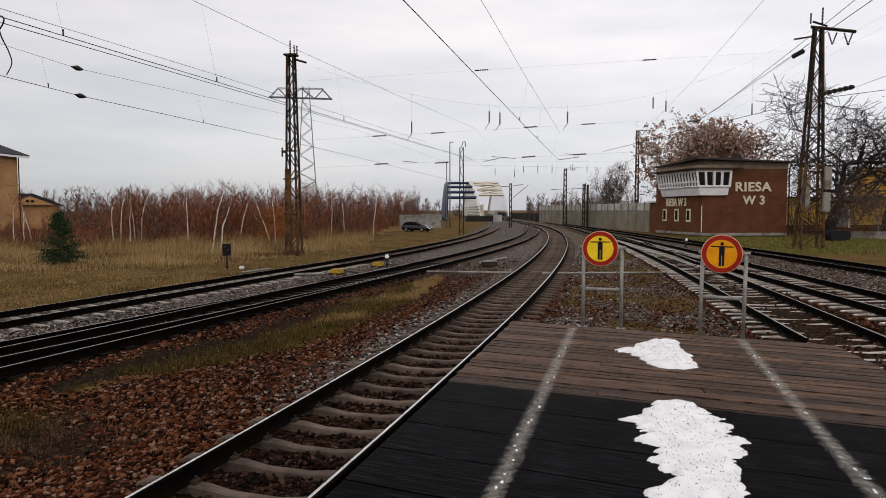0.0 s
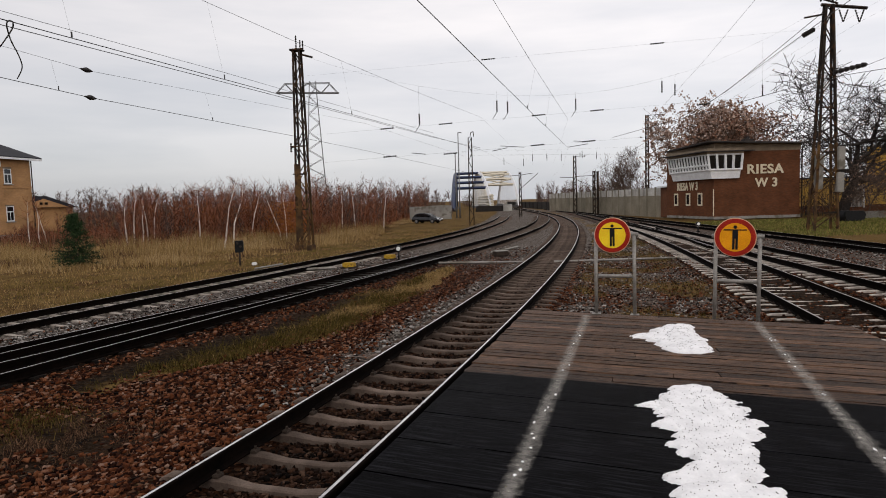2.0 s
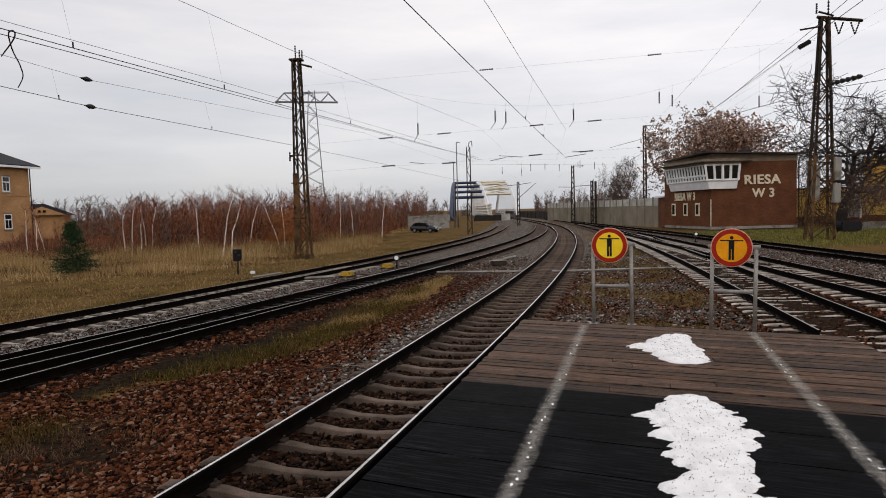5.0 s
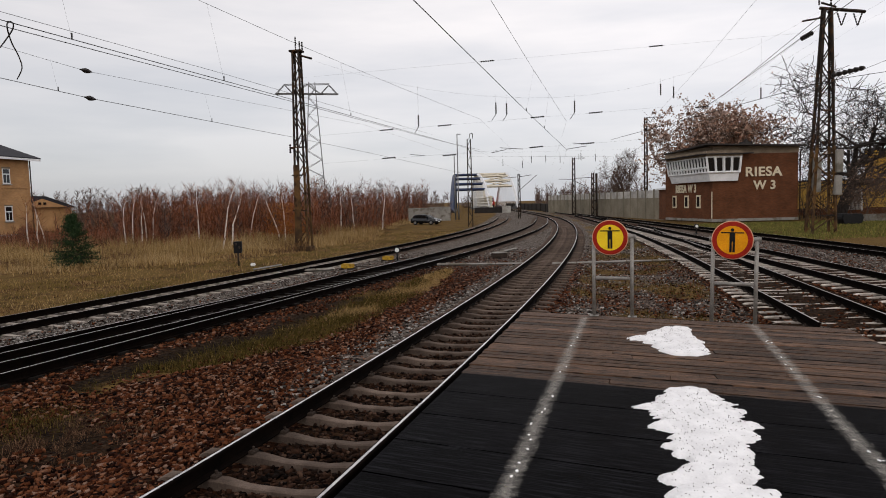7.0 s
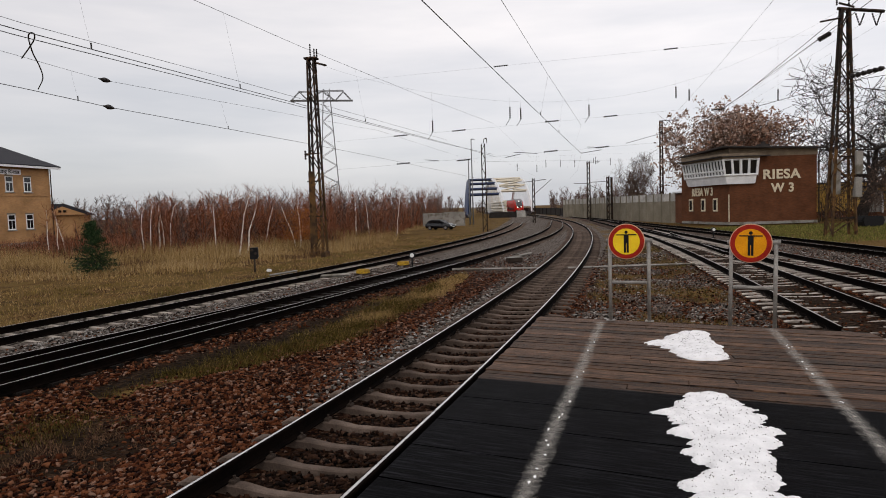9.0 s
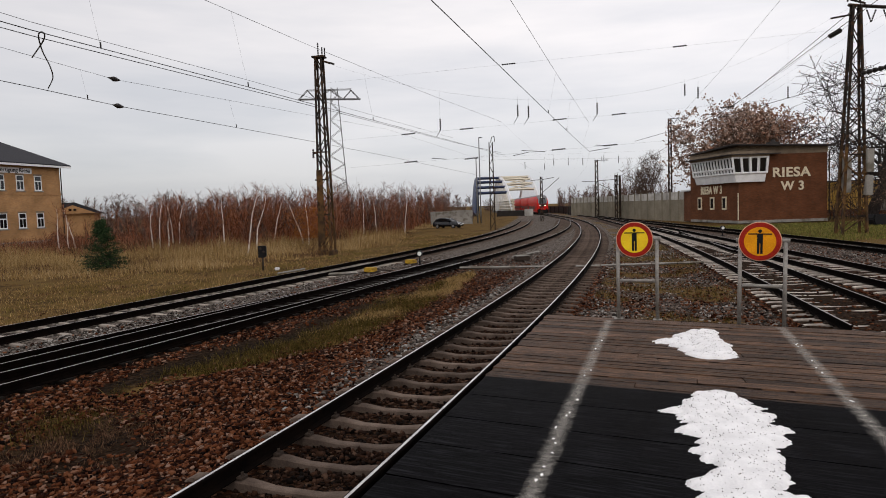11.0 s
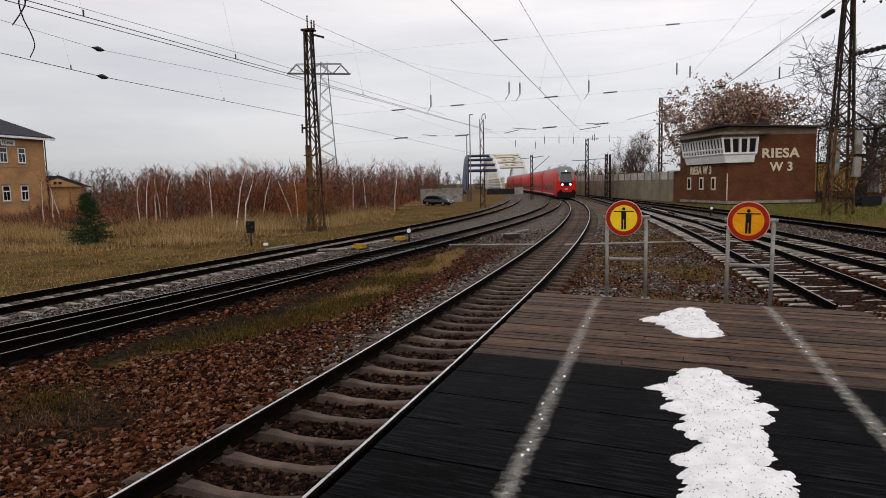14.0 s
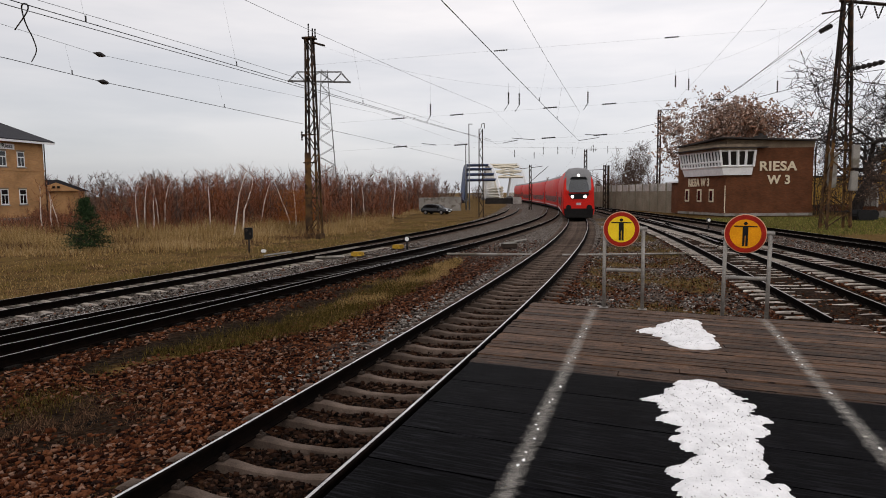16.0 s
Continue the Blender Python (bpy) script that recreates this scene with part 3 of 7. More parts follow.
def build_ground():
    xs = spaced([(-2600, -600, 500), (-600, -120, 80), (-120, -40, 8), (-40, -14, 1.2), (-14, 22, 0.24), (22, 45, 1.2), (45, 120, 8), (120, 600, 80), (600, 2700, 500)])
    ys = spaced([(-600, -40, 80), (-40, -4, 6), (-4, 26, 0.24), (26, 60, 0.7), (60, 130, 2.5), (130, 400, 20), (400, 1000, 100), (1000, 3600, 500)])
    verts, tris, gc, kc = [], [], [], []
    for y in ys:
        for x in xs:
            z = ground_z(x, y)
            if -40 < x < 45 and -6 < y < 80:
                g, k = cover(x, y)
                z += 0.035 * noise.noise(Vector((x * 1.1, y * 1.1, 0))) + 0.02 * noise.noise(Vector((x * 3.1, y * 3.1, 5)))
                if in_deck(x, y):
                    z -= 0.25
            else:
                g, k = cover(x, y)
            verts.append((x, y, z))
            gc.append(g)
            kc.append(k)
    w = len(xs)
    i = np.arange((len(ys) - 1) * w).reshape(-1, w)[:, :-1].ravel()
    tris = np.concatenate([np.stack([i, i + 1, i + w + 1], 1), np.stack([i, i + w + 1, i + w], 1)])
    ob = mesh_from_arrays("ground", verts, tris, M["ground"], "structure", "rusty brown track ballast with winter grass beside it", "ground")
    ec = [earth(v[0], v[1]) if -14 < v[0] < 17 and 2 < v[1] < 46 else 0.0 for v in verts]
    for key, vals in (("grass_cover", gc), ("grey_gravel", kc), ("dark_ground", ec)):
        a = ob.data.attributes.new(key, "FLOAT", "POINT")
        a.data.foreach_set("value", vals)
    ob.data.polygons.foreach_set("use_smooth", [True] * len(ob.data.polygons))
    return ob


build_ground()

# ---- tracks ----
RAIL = [(-0.036, -0.006), (-0.019, 0), (0.013, 0), (0.036, -0.006), (0.036, -0.038), (0.009, -0.05), (0.009, -0.14), (0.072, -0.158), (0.072, -0.172),
        (-0.072, -0.172), (-0.072, -0.158), (-0.009, -0.14), (-0.009, -0.05), (-0.036, -0.038)]


def rail_mesh(points):
    """Flat-bottomed rail swept along points, bright on its head."""
    bm = bmesh.new()
    rings = []
    for k, p in enumerate(points):
        q = points[min(k + 1, len(points) - 1)] - points[max(k - 1, 0)]
        n = Vector((q.y, -q.x, 0)).normalized()
        rings.append([bm.verts.new(p + n * u + Vector((0, 0, v))) for u, v in RAIL])
    m = len(RAIL)
    for a, b in zip(rings, rings[1:]):
        for k in range(m):
            f = bm.faces.new((a[k], a[(k + 1) % m], b[(k + 1) % m], b[k]))
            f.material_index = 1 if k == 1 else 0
    bm.faces.new(rings[0])
    bm.faces.new(rings[-1])
    return bm


def sleeper_bm(timber=False, slim=1.0):
    """Concrete sleeper with raised rail seats and a lower waist, or a plain timber one."""
    bm = bmesh.new()
    if timber:
        return box(bm, (-0.92, -0.13, -0.33), (0.92, 0.13, -0.168), 0.012)
    prof = [(-1.3, -0.235), (-1.22, -0.19), (-0.95, -0.175), (-0.55, -0.18), (-0.25, -0.216), (0.25, -0.216), (0.55, -0.18), (0.95, -0.175), (1.22, -0.19), (1.3, -0.235)]
    rows = []
    for u, z in prof:
        if slim < 0.7:
            z = max(z, -0.204)
        wt, wb = (0.092, 0.14) if abs(u) > 0.4 else (0.07, 0.12)
        wt *= slim
        if slim < 1:
            wb = wt + 0.01
        rows.append([bm.verts.new((u, -wb, -0.36)), bm.verts.new((u, -wt, z - 0.012)), bm.verts.new((u, -wt + 0.02, z)),
                     bm.verts.new((u, wt - 0.02, z)), bm.verts.new((u, wt, z - 0.012)), bm.verts.new((u, wb, -0.36))])
    for a, b in zip(rows, rows[1:]):
        for k in range(5):
            bm.faces.new((a[k], b[k], b[k + 1], a[k + 1]))
    bm.faces.new(rows[0])
    bm.faces.new(rows[-1][::-1])
    return bm


def clip_bm():
    """Rail fastening: plate and two sprung clips with bolts."""
    bm = bmesh.new()
    for s in (-1, 1):
        box(bm, (s * 0.105 - 0.035, -0.055, -0.178), (s * 0.105 + 0.035, 0.055, -0.14), 0.008)
        tube(bm, (s * 0.11, 0, -0.15), (s * 0.11, 0, -0.105), 0.016, None, 6)
    return bm


SLEEPER = mesh_of("sleeper", sleeper_bm(False, 0.82))
SLEEPER.materials.append(M["sleeper"])
PALE = mesh_of("sleeper", sleeper_bm(False, 0.68))
PALE.materials.append(M["sleeper_pale"])
TIMBER = mesh_of("sleeper", sleeper_bm(True))
TIMBER.materials.append(M["timber"])
CLIP = mesh_of("rail_fastening", clip_bm())
CLIP.materials.append(M["iron"])


def rail_points(track, off, y0, y1, swing=None):
    pts, y = [], y0
    z = TRACKS[track]["z"]
    while y <= y1:
        h = heading(track, y)
        o = off + (swing(y) if swing else 0)
        zz = z * (1 - max(0, min(1, (y - 60) / 40)))
        pts.append(Vector((cx(track, y) + o * math.cos(h), y - o * math.sin(h), zz)))
        y += 0.5 if y < 40 else 2.0
    return pts


def build_track(key, label, timber=False, visible=(0, 60), clips=0, head="raildull"):
    tr = TRACKS[key]
    y0, y1 = tr["y"]
    t = thing("railway_track", pose(0, 0, 0), label, "railway track", "tracks of the yard", "structure")
    for s in (-1, 1):
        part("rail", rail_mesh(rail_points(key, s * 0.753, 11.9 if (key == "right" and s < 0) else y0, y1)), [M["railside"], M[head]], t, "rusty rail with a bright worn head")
    far = bmesh.new()
    y = -6.19 if key == "main" else y0
    rng = random.Random(len(key))
    while y < min(y1, 130):
        h = heading(key, y)
        z = tr["z"] * (1 - max(0, min(1, (y - 60) / 40)))
        m = pose(cx(key, y), y, z + rng.uniform(-0.006, 0.006), 0, 0, -math.degrees(h) + rng.uniform(-0.5, 0.5))
        if visible[0] <= y < visible[1]:
            ob = new("sleeper", TIMBER if timber and y < 33 else PALE if key in ("right", "far") or key == "yard" and y < 34 else SLEEPER)
            ob.parent, ob.matrix_basis = t, m
            if y < clips:
                for s in (-1, 1):
                    c = new("rail_fastening", CLIP)
                    c.parent, c.matrix_basis = ob, pose(s * 0.753, 0, 0)
        else:
            tmp = bmesh.new()
            tmp.from_mesh(SLEEPER)
            tmp.transform(m)
            me = bpy.data.meshes.new("tmp")
            tmp.to_mesh(me)
            tmp.free()
            far.from_mesh(me)
            bpy.data.meshes.remove(me)
        y += (0.635 if key == "main" else 0.6) * math.cos(h)
    if len(far.verts):
        tagged(part("distant_sleepers", far, M["sleeper"], t), kind="stuff")
    return t


build_track("main", "curved main track on pale concrete sleepers in rusty ballast", visible=(2, 62), clips=22, head="railtop")
tt = build_track("turnout", "dark turnout track with doubled rails on timber sleepers", True, (8, 60))
build_track("yard", "left-hand yard track on concrete sleepers at the grass edge", False, (10, 62))
build_track("right", "track on pale concrete sleepers running into the wooden deck", False, (3, 60), 20)
build_track("far", "second right-hand track with dark rails on concrete sleepers", False, (8, 58))
build_track("outer", "outer track with rusty rails beside the green verge", True, (15, 60))
swing = lambda y: -0.62 * max(0.0, (30 - y) / 18) ** 2
for s in (-1, 1):
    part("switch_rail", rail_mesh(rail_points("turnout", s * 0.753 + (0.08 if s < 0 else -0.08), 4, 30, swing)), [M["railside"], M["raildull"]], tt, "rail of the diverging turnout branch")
swing2 = lambda y: 0.55 * max(0.0, (y - 30) / 18) ** 2
part("switch_rail", rail_mesh(rail_points("right", 0.66, 30, 50, swing2)), [M["railside"], M["raildull"]], None, "").parent = bpy.data.objects["railway_track.003"]


# ---- crossing deck ----
def build_deck():
    deck = thing("crossing_deck", pose(0, 0, 0), "level-crossing deck of worn brown boards and wet black panels", "deck", "", "structure")
    rng = random.Random(4)
    v = 0.0
    seam = -5.05
    while v > -17:
        black = v <= seam + 0.05
        w = rng.choice((0.84, 0.9)) if black else rng.choice((0.19, 0.22, 0.24, 0.26))
        if not black and v - w < seam:
            w = v - seam
        gap = 0.014 if black else rng.choice((0.014, 0.024, 0.038, 0.056))
        a, b = deck_span(v - gap), deck_span(v - w)
        cuts = [0, 1] if black else ([0, rng.uniform(0.3, 0.7), 1] if rng.random() < 0.55 else [0, 1])
        for c0, c1 in zip(cuts, cuts[1:]):
            bm = bmesh.new()
            dz = rng.uniform(-0.01, 0.004)
            vs = []
            for zz in (-0.11, 0):
                for u0, u1, vv in ((a[0], a[1], v - gap), (b[0], b[1], v - w)):
                    for c in (c0 + 0.001, c1 - 0.001):
                        u = u0 + (u1 - u0) * c
                        p = DECK_O + DU * u + DV * (vv + splay(u, vv))
                        vs.append(bm.verts.new((p.x, p.y, deck_z(p.x) + zz + dz)))
            for q in ((0, 1, 3, 2), (4, 6, 7, 5), (0, 4, 5, 1), (2, 3, 7, 6), (0, 2, 6, 4), (1, 5, 7, 3)):
                bm.faces.new([vs[k] for k in q])
            bmesh.ops.transform(bm, matrix=pose(0, 0, 0, 0, 0, 23.2), verts=bm.verts)
            ob = part("panel" if black else "board", bm, M["rubber"] if black else M["plank"], deck)
            ob.matrix_basis = pose(0, 0, 0, 0, 0, -23.2)
        v -= w
    bm = bmesh.new()                                     # edge kerb timber
    l, r = deck_span(0.0)
    for c0, c1 in ((0, 0.5), (0.502, 1)):
        p, q = [DECK_O + DU * (l + (r - l) * c) + DV * (0.06 + splay(l + (r - l) * c, 0)) for c in (c0, c1)]
        bar(bm, (p.x, p.y, deck_z(p.x) - 0.09), (q.x, q.y, deck_z(q.x) - 0.09), 0.1)
    part("edge_timber", bm, M["timber"], deck, "dark timber along the deck's edge")
    return deck


build_deck()


def build_line(p0, p1, width):
    """Worn painted line on the deck, with brighter middle."""
    p0, p1 = Vector(p0), Vector(p1)
    d = (p1 - p0).normalized()
    n = Vector((d.y, -d.x))
    bm = bmesh.new()
    lay = bm.verts.layers.float.new("worn")
    steps = 60
    rows = []
    for k in range(steps + 1):
        c = p0 + (p1 - p0) * k / steps
        row = []
        for s in (-1, -0.5, -0.15, 0.15, 0.5, 1):
            q = c + n * s * width / 2
            v = bm.verts.new((q.x, q.y, deck_z(q.x) + 0.007))
            v[lay] = 0.16 - 0.36 * abs(s) ** 1.3
            row.append(v)
        rows.append(row)
    for a, b in zip(rows, rows[1:]):
        for k in range(5):
            bm.faces.new((a[k], b[k], b[k + 1], a[k + 1]))
    ob = part("painted_line", bm, M["line"])
    rng = random.Random(int(p0.x * 10))
    for _ in range(20):
        c = p0 + (p1 - p0) * rng.uniform(0.1, 1) + n * rng.gauss(0, width * 0.13)
        chip = bmesh.new()
        q = [c + d * rng.uniform(0.01, 0.05) + n * rng.uniform(-0.012, 0.004), c + n * rng.uniform(0.008, 0.02), c - d * rng.uniform(0.01, 0.05), c - n * rng.uniform(0.008, 0.02)]
        lo = [chip.verts.new((v.x, v.y, deck_z(v.x) + 0.0085)) for v in q]
        hi = [chip.verts.new((v.x, v.y, deck_z(v.x) + 0.0105)) for v in q]
        chip.faces.new(hi)
        for k in range(4):
            chip.faces.new((lo[k], lo[(k + 1) % 4], hi[(k + 1) % 4], hi[k]))
        part("paint_chip", chip, M["white"], ob)
    ob.visible_shadow = False
    return tagged(ob, "worn whitish painted guide line across the deck", "line", "guide lines on the deck")


build_line((2.72, 13.3), (-0.25, 3.0), 0.25)
build_line((5.62, 12.1), (2.75, 2.0), 0.25)


# ---- snow ----
def build_snow(blobs, label, seed):
    """Heap of old snow: a height field over soft round lobes, broken at its rim."""
    x0 = min(b[0] - b[2] for b in blobs) - 0.2
    x1 = max(b[0] + b[2] for b in blobs) + 0.2
    y0 = min(b[1] - b[3] for b in blobs) - 0.2
    y1 = max(b[1] + b[3] for b in blobs) + 0.2
    s = 0.022
    nx, ny = int((x1 - x0) / s), int((y1 - y0) / s)
    h = np.zeros((ny, nx))
    for j in range(ny):
        for i in range(nx):
            x, y = x0 + i * s, y0 + j * s
            f = max(1 - ((x - bx) / rx) ** 2 - ((y - by) / ry) ** 2 for bx, by, rx, ry in blobs)
            p = Vector((x * 2.6, y * 2.6, seed))
            f += 0.14 * noise.noise(p) + 0.2 * noise.noise(p * 2.7) + 0.34 * noise.noise(Vector((p.x * 3, p.y * 9, seed))) + 0.16 * noise.noise(p * 13)
            h[j, i] = f
    bm = bmesh.new()
    grid = {}
    for j in range(ny):
        for i in range(nx):
            if h[max(j - 1, 0):j + 2, max(i - 1, 0):i + 2].max() > 0:
                x, y = x0 + i * s, y0 + j * s
                top = max(0.0, h[j, i])
                z = 0.055 * min(1, top * 1.6) ** 0.6 + (0.012 * noise.noise(Vector((x * 9, y * 9, seed))) if top > 0.1 else 0)
                grid[j, i] = bm.verts.new((x, y, deck_z(x) + (z if top > 0 else -0.012)))
    for (j, i), v in list(grid.items()):
        q = [grid.get(k) for k in ((j, i), (j, i + 1), (j + 1, i + 1), (j + 1, i))]
        if all(q):
            bm.faces.new(q)
    heap = part("snow_patch", bm, M["snow"], None, label, True)
    tagged(heap, label, "snow", "heaps of snow on the deck")
    rng = random.Random(seed)
    bits = bmesh.new()
    keys = [k for k in grid if h[k] > 0.12]
    pos = [(x0 + i * s, y0 + j * s, h[j, i]) for j, i in keys]
    for x, y, hh in rng.sample(pos, min(len(pos), len(pos) // 10)):
        z = deck_z(x) + 0.055 * min(1, hh * 1.6) ** 0.6 + 0.004
        r = rng.uniform(0.003, 0.0085)
        m = pose(x, y, z, rng.uniform(0, 90), rng.uniform(0, 90), 0) @ Matrix.Diagonal((r, r * 0.7, r * 0.6, 1))
        bmesh.ops.create_icosphere(bits, subdivisions=1, radius=1, matrix=m)
    tagged(part("grit", bits, M["grit"], heap, "dark grit and dirt specks in the snow"), kind="stuff")
    return heap


build_snow([(4.08, 11.8, 0.27, 0.22), (3.87, 11.5, 0.41, 0.26), (3.64, 11.16, 0.57, 0.2), (3.72, 10.86, 0.47, 0.26), (3.68, 10.55, 0.4, 0.28), (3.66, 10.2, 0.36, 0.26), (3.68, 9.98, 0.32, 0.14)],
           "small patch of old white snow on the brown boards", 2)
build_snow([(2.91, 7.98, 0.26, 0.18), (2.83, 7.72, 0.4, 0.22), (2.7, 7.46, 0.6, 0.12), (2.74, 7.16, 0.52, 0.3), (2.67, 6.79, 0.55, 0.26), (2.64, 6.46, 0.43, 0.22), (2.46, 6.24, 0.4, 0.16),
            (2.46, 6.04, 0.38, 0.2), (2.45, 5.86, 0.29, 0.2), (2.34, 5.67, 0.36, 0.16), (2.22, 5.5, 0.44, 0.18), (2.17, 5.15, 0.46, 0.24), (2.1, 4.85, 0.44, 0.3), (2.0, 4.3, 0.42, 0.4)],
           "long heap of gritty melting snow on the black panels", 5)


# ---- prohibition signs on their frames ----
def build_sign(m, face, label, k=1.0):
    t = thing("barrier_sign", m, label, "sign", "signs at the deck's edge")
    for s in (-1, 1):
        bm = bmesh.new()
        tube(bm, (s * 0.385, 0, 0), (s * 0.385, 0, 1.665), 0.036, None, 12)
        post = part("post", bm, M["galv"], t)
        bm = bmesh.new()
        box(bm, (s * 0.385 - 0.09, -0.08, 0.0), (s * 0.385 + 0.09, 0.08, 0.012), 0.003)
        for a in (-1, 1):
            tube(bm, (s * 0.385 + a * 0.065, 0.05, 0.012), (s * 0.385 + a * 0.065, 0.05, 0.03), 0.012)
        part("base_plate", bm, M["galv"], post)
    bm = bmesh.new()
    tube(bm, (-0.345, 0, 0.80), (0.345, 0, 0.80), 0.036, None, 12)
    part("middle_rail", bm, M["galv"], t)
    bm = bmesh.new()
    tube(bm, (-0.46, 0, 1.665), (0.46, 0, 1.665), 0.042, None, 12)
    part("top_rail", bm, M["galv"], t)
    disc = None
    for name, r, y, mm, lab in (("disc", 0.378, -0.052, M["sign_edge"], "round sign plate with a pale rim"), ("ring", 0.362, -0.072, M["sign_red"], "dark red ring"), ("field", 0.277, -0.076, face, "reflective yellow field")):
        bm = bmesh.new()
        tube(bm, (-0.045, y, 1.65), (-0.045, y + 0.018, 1.65), r * k, None, 48)
        ob = part(name, bm, mm, disc or t, lab)
        disc = disc or ob
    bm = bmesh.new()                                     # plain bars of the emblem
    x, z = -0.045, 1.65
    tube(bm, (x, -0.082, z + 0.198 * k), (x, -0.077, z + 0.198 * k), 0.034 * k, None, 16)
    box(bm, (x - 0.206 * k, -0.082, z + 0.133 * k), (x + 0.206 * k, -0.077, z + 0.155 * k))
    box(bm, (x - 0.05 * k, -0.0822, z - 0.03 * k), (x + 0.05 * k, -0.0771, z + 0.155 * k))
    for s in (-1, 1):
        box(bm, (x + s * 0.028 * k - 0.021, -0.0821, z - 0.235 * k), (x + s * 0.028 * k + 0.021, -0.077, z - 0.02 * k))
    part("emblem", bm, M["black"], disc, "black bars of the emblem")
    return t


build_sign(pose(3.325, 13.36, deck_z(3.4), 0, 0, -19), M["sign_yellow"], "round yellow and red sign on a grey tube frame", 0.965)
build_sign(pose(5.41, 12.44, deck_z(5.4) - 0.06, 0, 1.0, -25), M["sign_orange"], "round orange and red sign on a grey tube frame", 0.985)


# ---- lattice masts and overhead line ----
def lattice(bm, h, w0, w1, step, leg, brace, y=1.0, mi=0):
    """Bracing of a four-legged lattice tower."""
    z = 0.0
    flip = False
    while z < h - 0.2:
        z2 = min(z + step, h)
        a, b = (w0 + (w1 - w0) * z / h) / 2, (w0 + (w1 - w0) * z2 / h) / 2
        for sx, sy in ((1, 0), (-1, 0), (0, 1), (0, -1)):
            if sx:
                p, q = (sx * a, -a * y, z), (sx * b, b * y, z2)
            else:
                p, q = (-a, sy * a * y, z), (b, sy * b * y, z2)
            if flip:
                p, q = ((p[0], -p[1], z), (q[0], -q[1], z2)) if sx else ((-p[0], p[1], z), (-q[0], q[1], z2))
            bar(bm, p, q, brace, mi=mi)
        flip = not flip
        z = z2
    return bm


def insulator_bm(a, b, r=0.07, sheds=6):
    """Rod insulator with sheds, from a to b."""
    bm = bmesh.new()
    a, b = Vector(a), Vector(b)
    tube(bm, a, b, r * 0.4, None, 6)
    for k in range(sheds):
        c = a.lerp(b, (k + 0.5) / sheds)
        d = (b - a).normalized() * 0.3 * (b - a).length / sheds
        tube(bm, c - d, c + d, r, r * 0.75, 8)
    return bm


def build_mast(m, h, w0, w1, label, low=0.0, y=1.0, leg=0.09, step=0.9, mats=None, group="lattice masts"):
    t = thing("lattice_mast", m, label, "mast", group)
    mats = mats or [M["mast"], M["mast_low"]]
    hl = h * low
    for sx in (-1, 1):
        for sy in (-1, 1):
            bm = bmesh.new()
            p0, p1 = Vector((sx * w0 / 2, sy * w0 / 2 * y, -0.3)), Vector((sx * w1 / 2, sy * w1 / 2 * y, h))
            mid = p0.lerp(p1, low)
            if low:
                bar(bm, p0, mid, leg * 1.1, mi=1)
            bar(bm, mid, p1, leg)
            part("leg", bm, mats, t)
    bm = lattice(bmesh.new(), h, w0, w1, step, leg, leg * 0.45, y)
    for f in bm.faces:
        f.material_index = 1 if f.calc_center_median().z < hl else 0
    tagged(part("bracing", bm, mats, t), kind="stuff")
    for sx in (-1, 1):
        bm = bmesh.new()
        box(bm, (sx * w0 / 2 - 0.13, -w0 / 2 * y - 0.13, -0.5), (sx * w0 / 2 + 0.13, w0 / 2 * y + 0.13, -0.12), 0.03)
        part("footing", bm, M["mast_low"], t)
    return t


ML = build_mast(pose(-9.85, 42.5, -0.05, 0, 0, -8), 12.5, 0.8, 0.4, "tall rust-stained lattice mast at the grass edge", 0.42, leg=0.11, step=1.05)
bm = bmesh.new()
box(bm, (-0.42, -0.3, 12.5), (0.42, 0.3, 12.62), 0.02)
bar(bm, (0.2, 0, 12.3), (1.1, -0.2, 12.0), 0.09)
part("head_plate", bm, M["mast"], ML)
for x, z0, z1 in ((-0.05, 12.62, 13.5), (0.22, 12.62, 13.2), (0.4, 12.62, 13.15)):
    part("insulator", insulator_bm((x, 0, z0), (x, 0, z1), 0.06), M["porcelain"], ML)
part("bracket_insulator", insulator_bm((-0.62, -0.2, 6.0), (-0.62, -0.2, 6.6), 0.08, 4), M["porcelain"], ML)
for z in (2.2, 4.5, 6.3):
    bm = bmesh.new()
    box(bm, (-0.48, -0.5, z), (0.48, -0.42, z + 0.09), 0.01)
    part("step_band", bm, M["mast"], ML)
bm = bmesh.new()
bar(bm, (-0.62, -0.2, 6.3), (-0.3, -0.1, 6.3), 0.05)
part("bracket", bm, M["mast"], ML)
bm = bmesh.new()
box(bm, (-0.36, -0.5, 0.4), (0.06, -0.44, 5.2), 0.01)
part("cable_trunk", bm, M["mast_low"], ML, "flat lichen-stained cable cover")

MR = build_mast(pose(24.68, 43.5, -0.1, 0, 0.8, 4), 14.6, 1.62, 0.46, "tall broad lattice mast with an insulator arm on top", 0.4, y=0.45, leg=0.14, step=1.1)
bm = bmesh.new()
bar(bm, (-0.5, 0, 14.6), (2.6, 0, 14.4), 0.16)
bar(bm, (-0.4, 0, 14.95), (0.6, 0, 14.7), 0.1)
bar(bm, (-2.0, -0.6, 13.6), (-0.3, 0, 14.0), 0.08)
part("crossarm", bm, M["mast"], MR)
for x in (0.75, 1.85):
    for s in (-1, 1):
        part("insulator", insulator_bm((x + 0.25 + s * 0.3, 0, 14.3), (x + 0.25, 0, 13.5), 0.06, 5), M["porcelain"], MR)
for x, z1 in ((-0.55, 15.5), (0.25, 15.9)):
    part("insulator", insulator_bm((x, 0, 14.8), (x, 0, z1), 0.07, 5), M["porcelain"], MR)
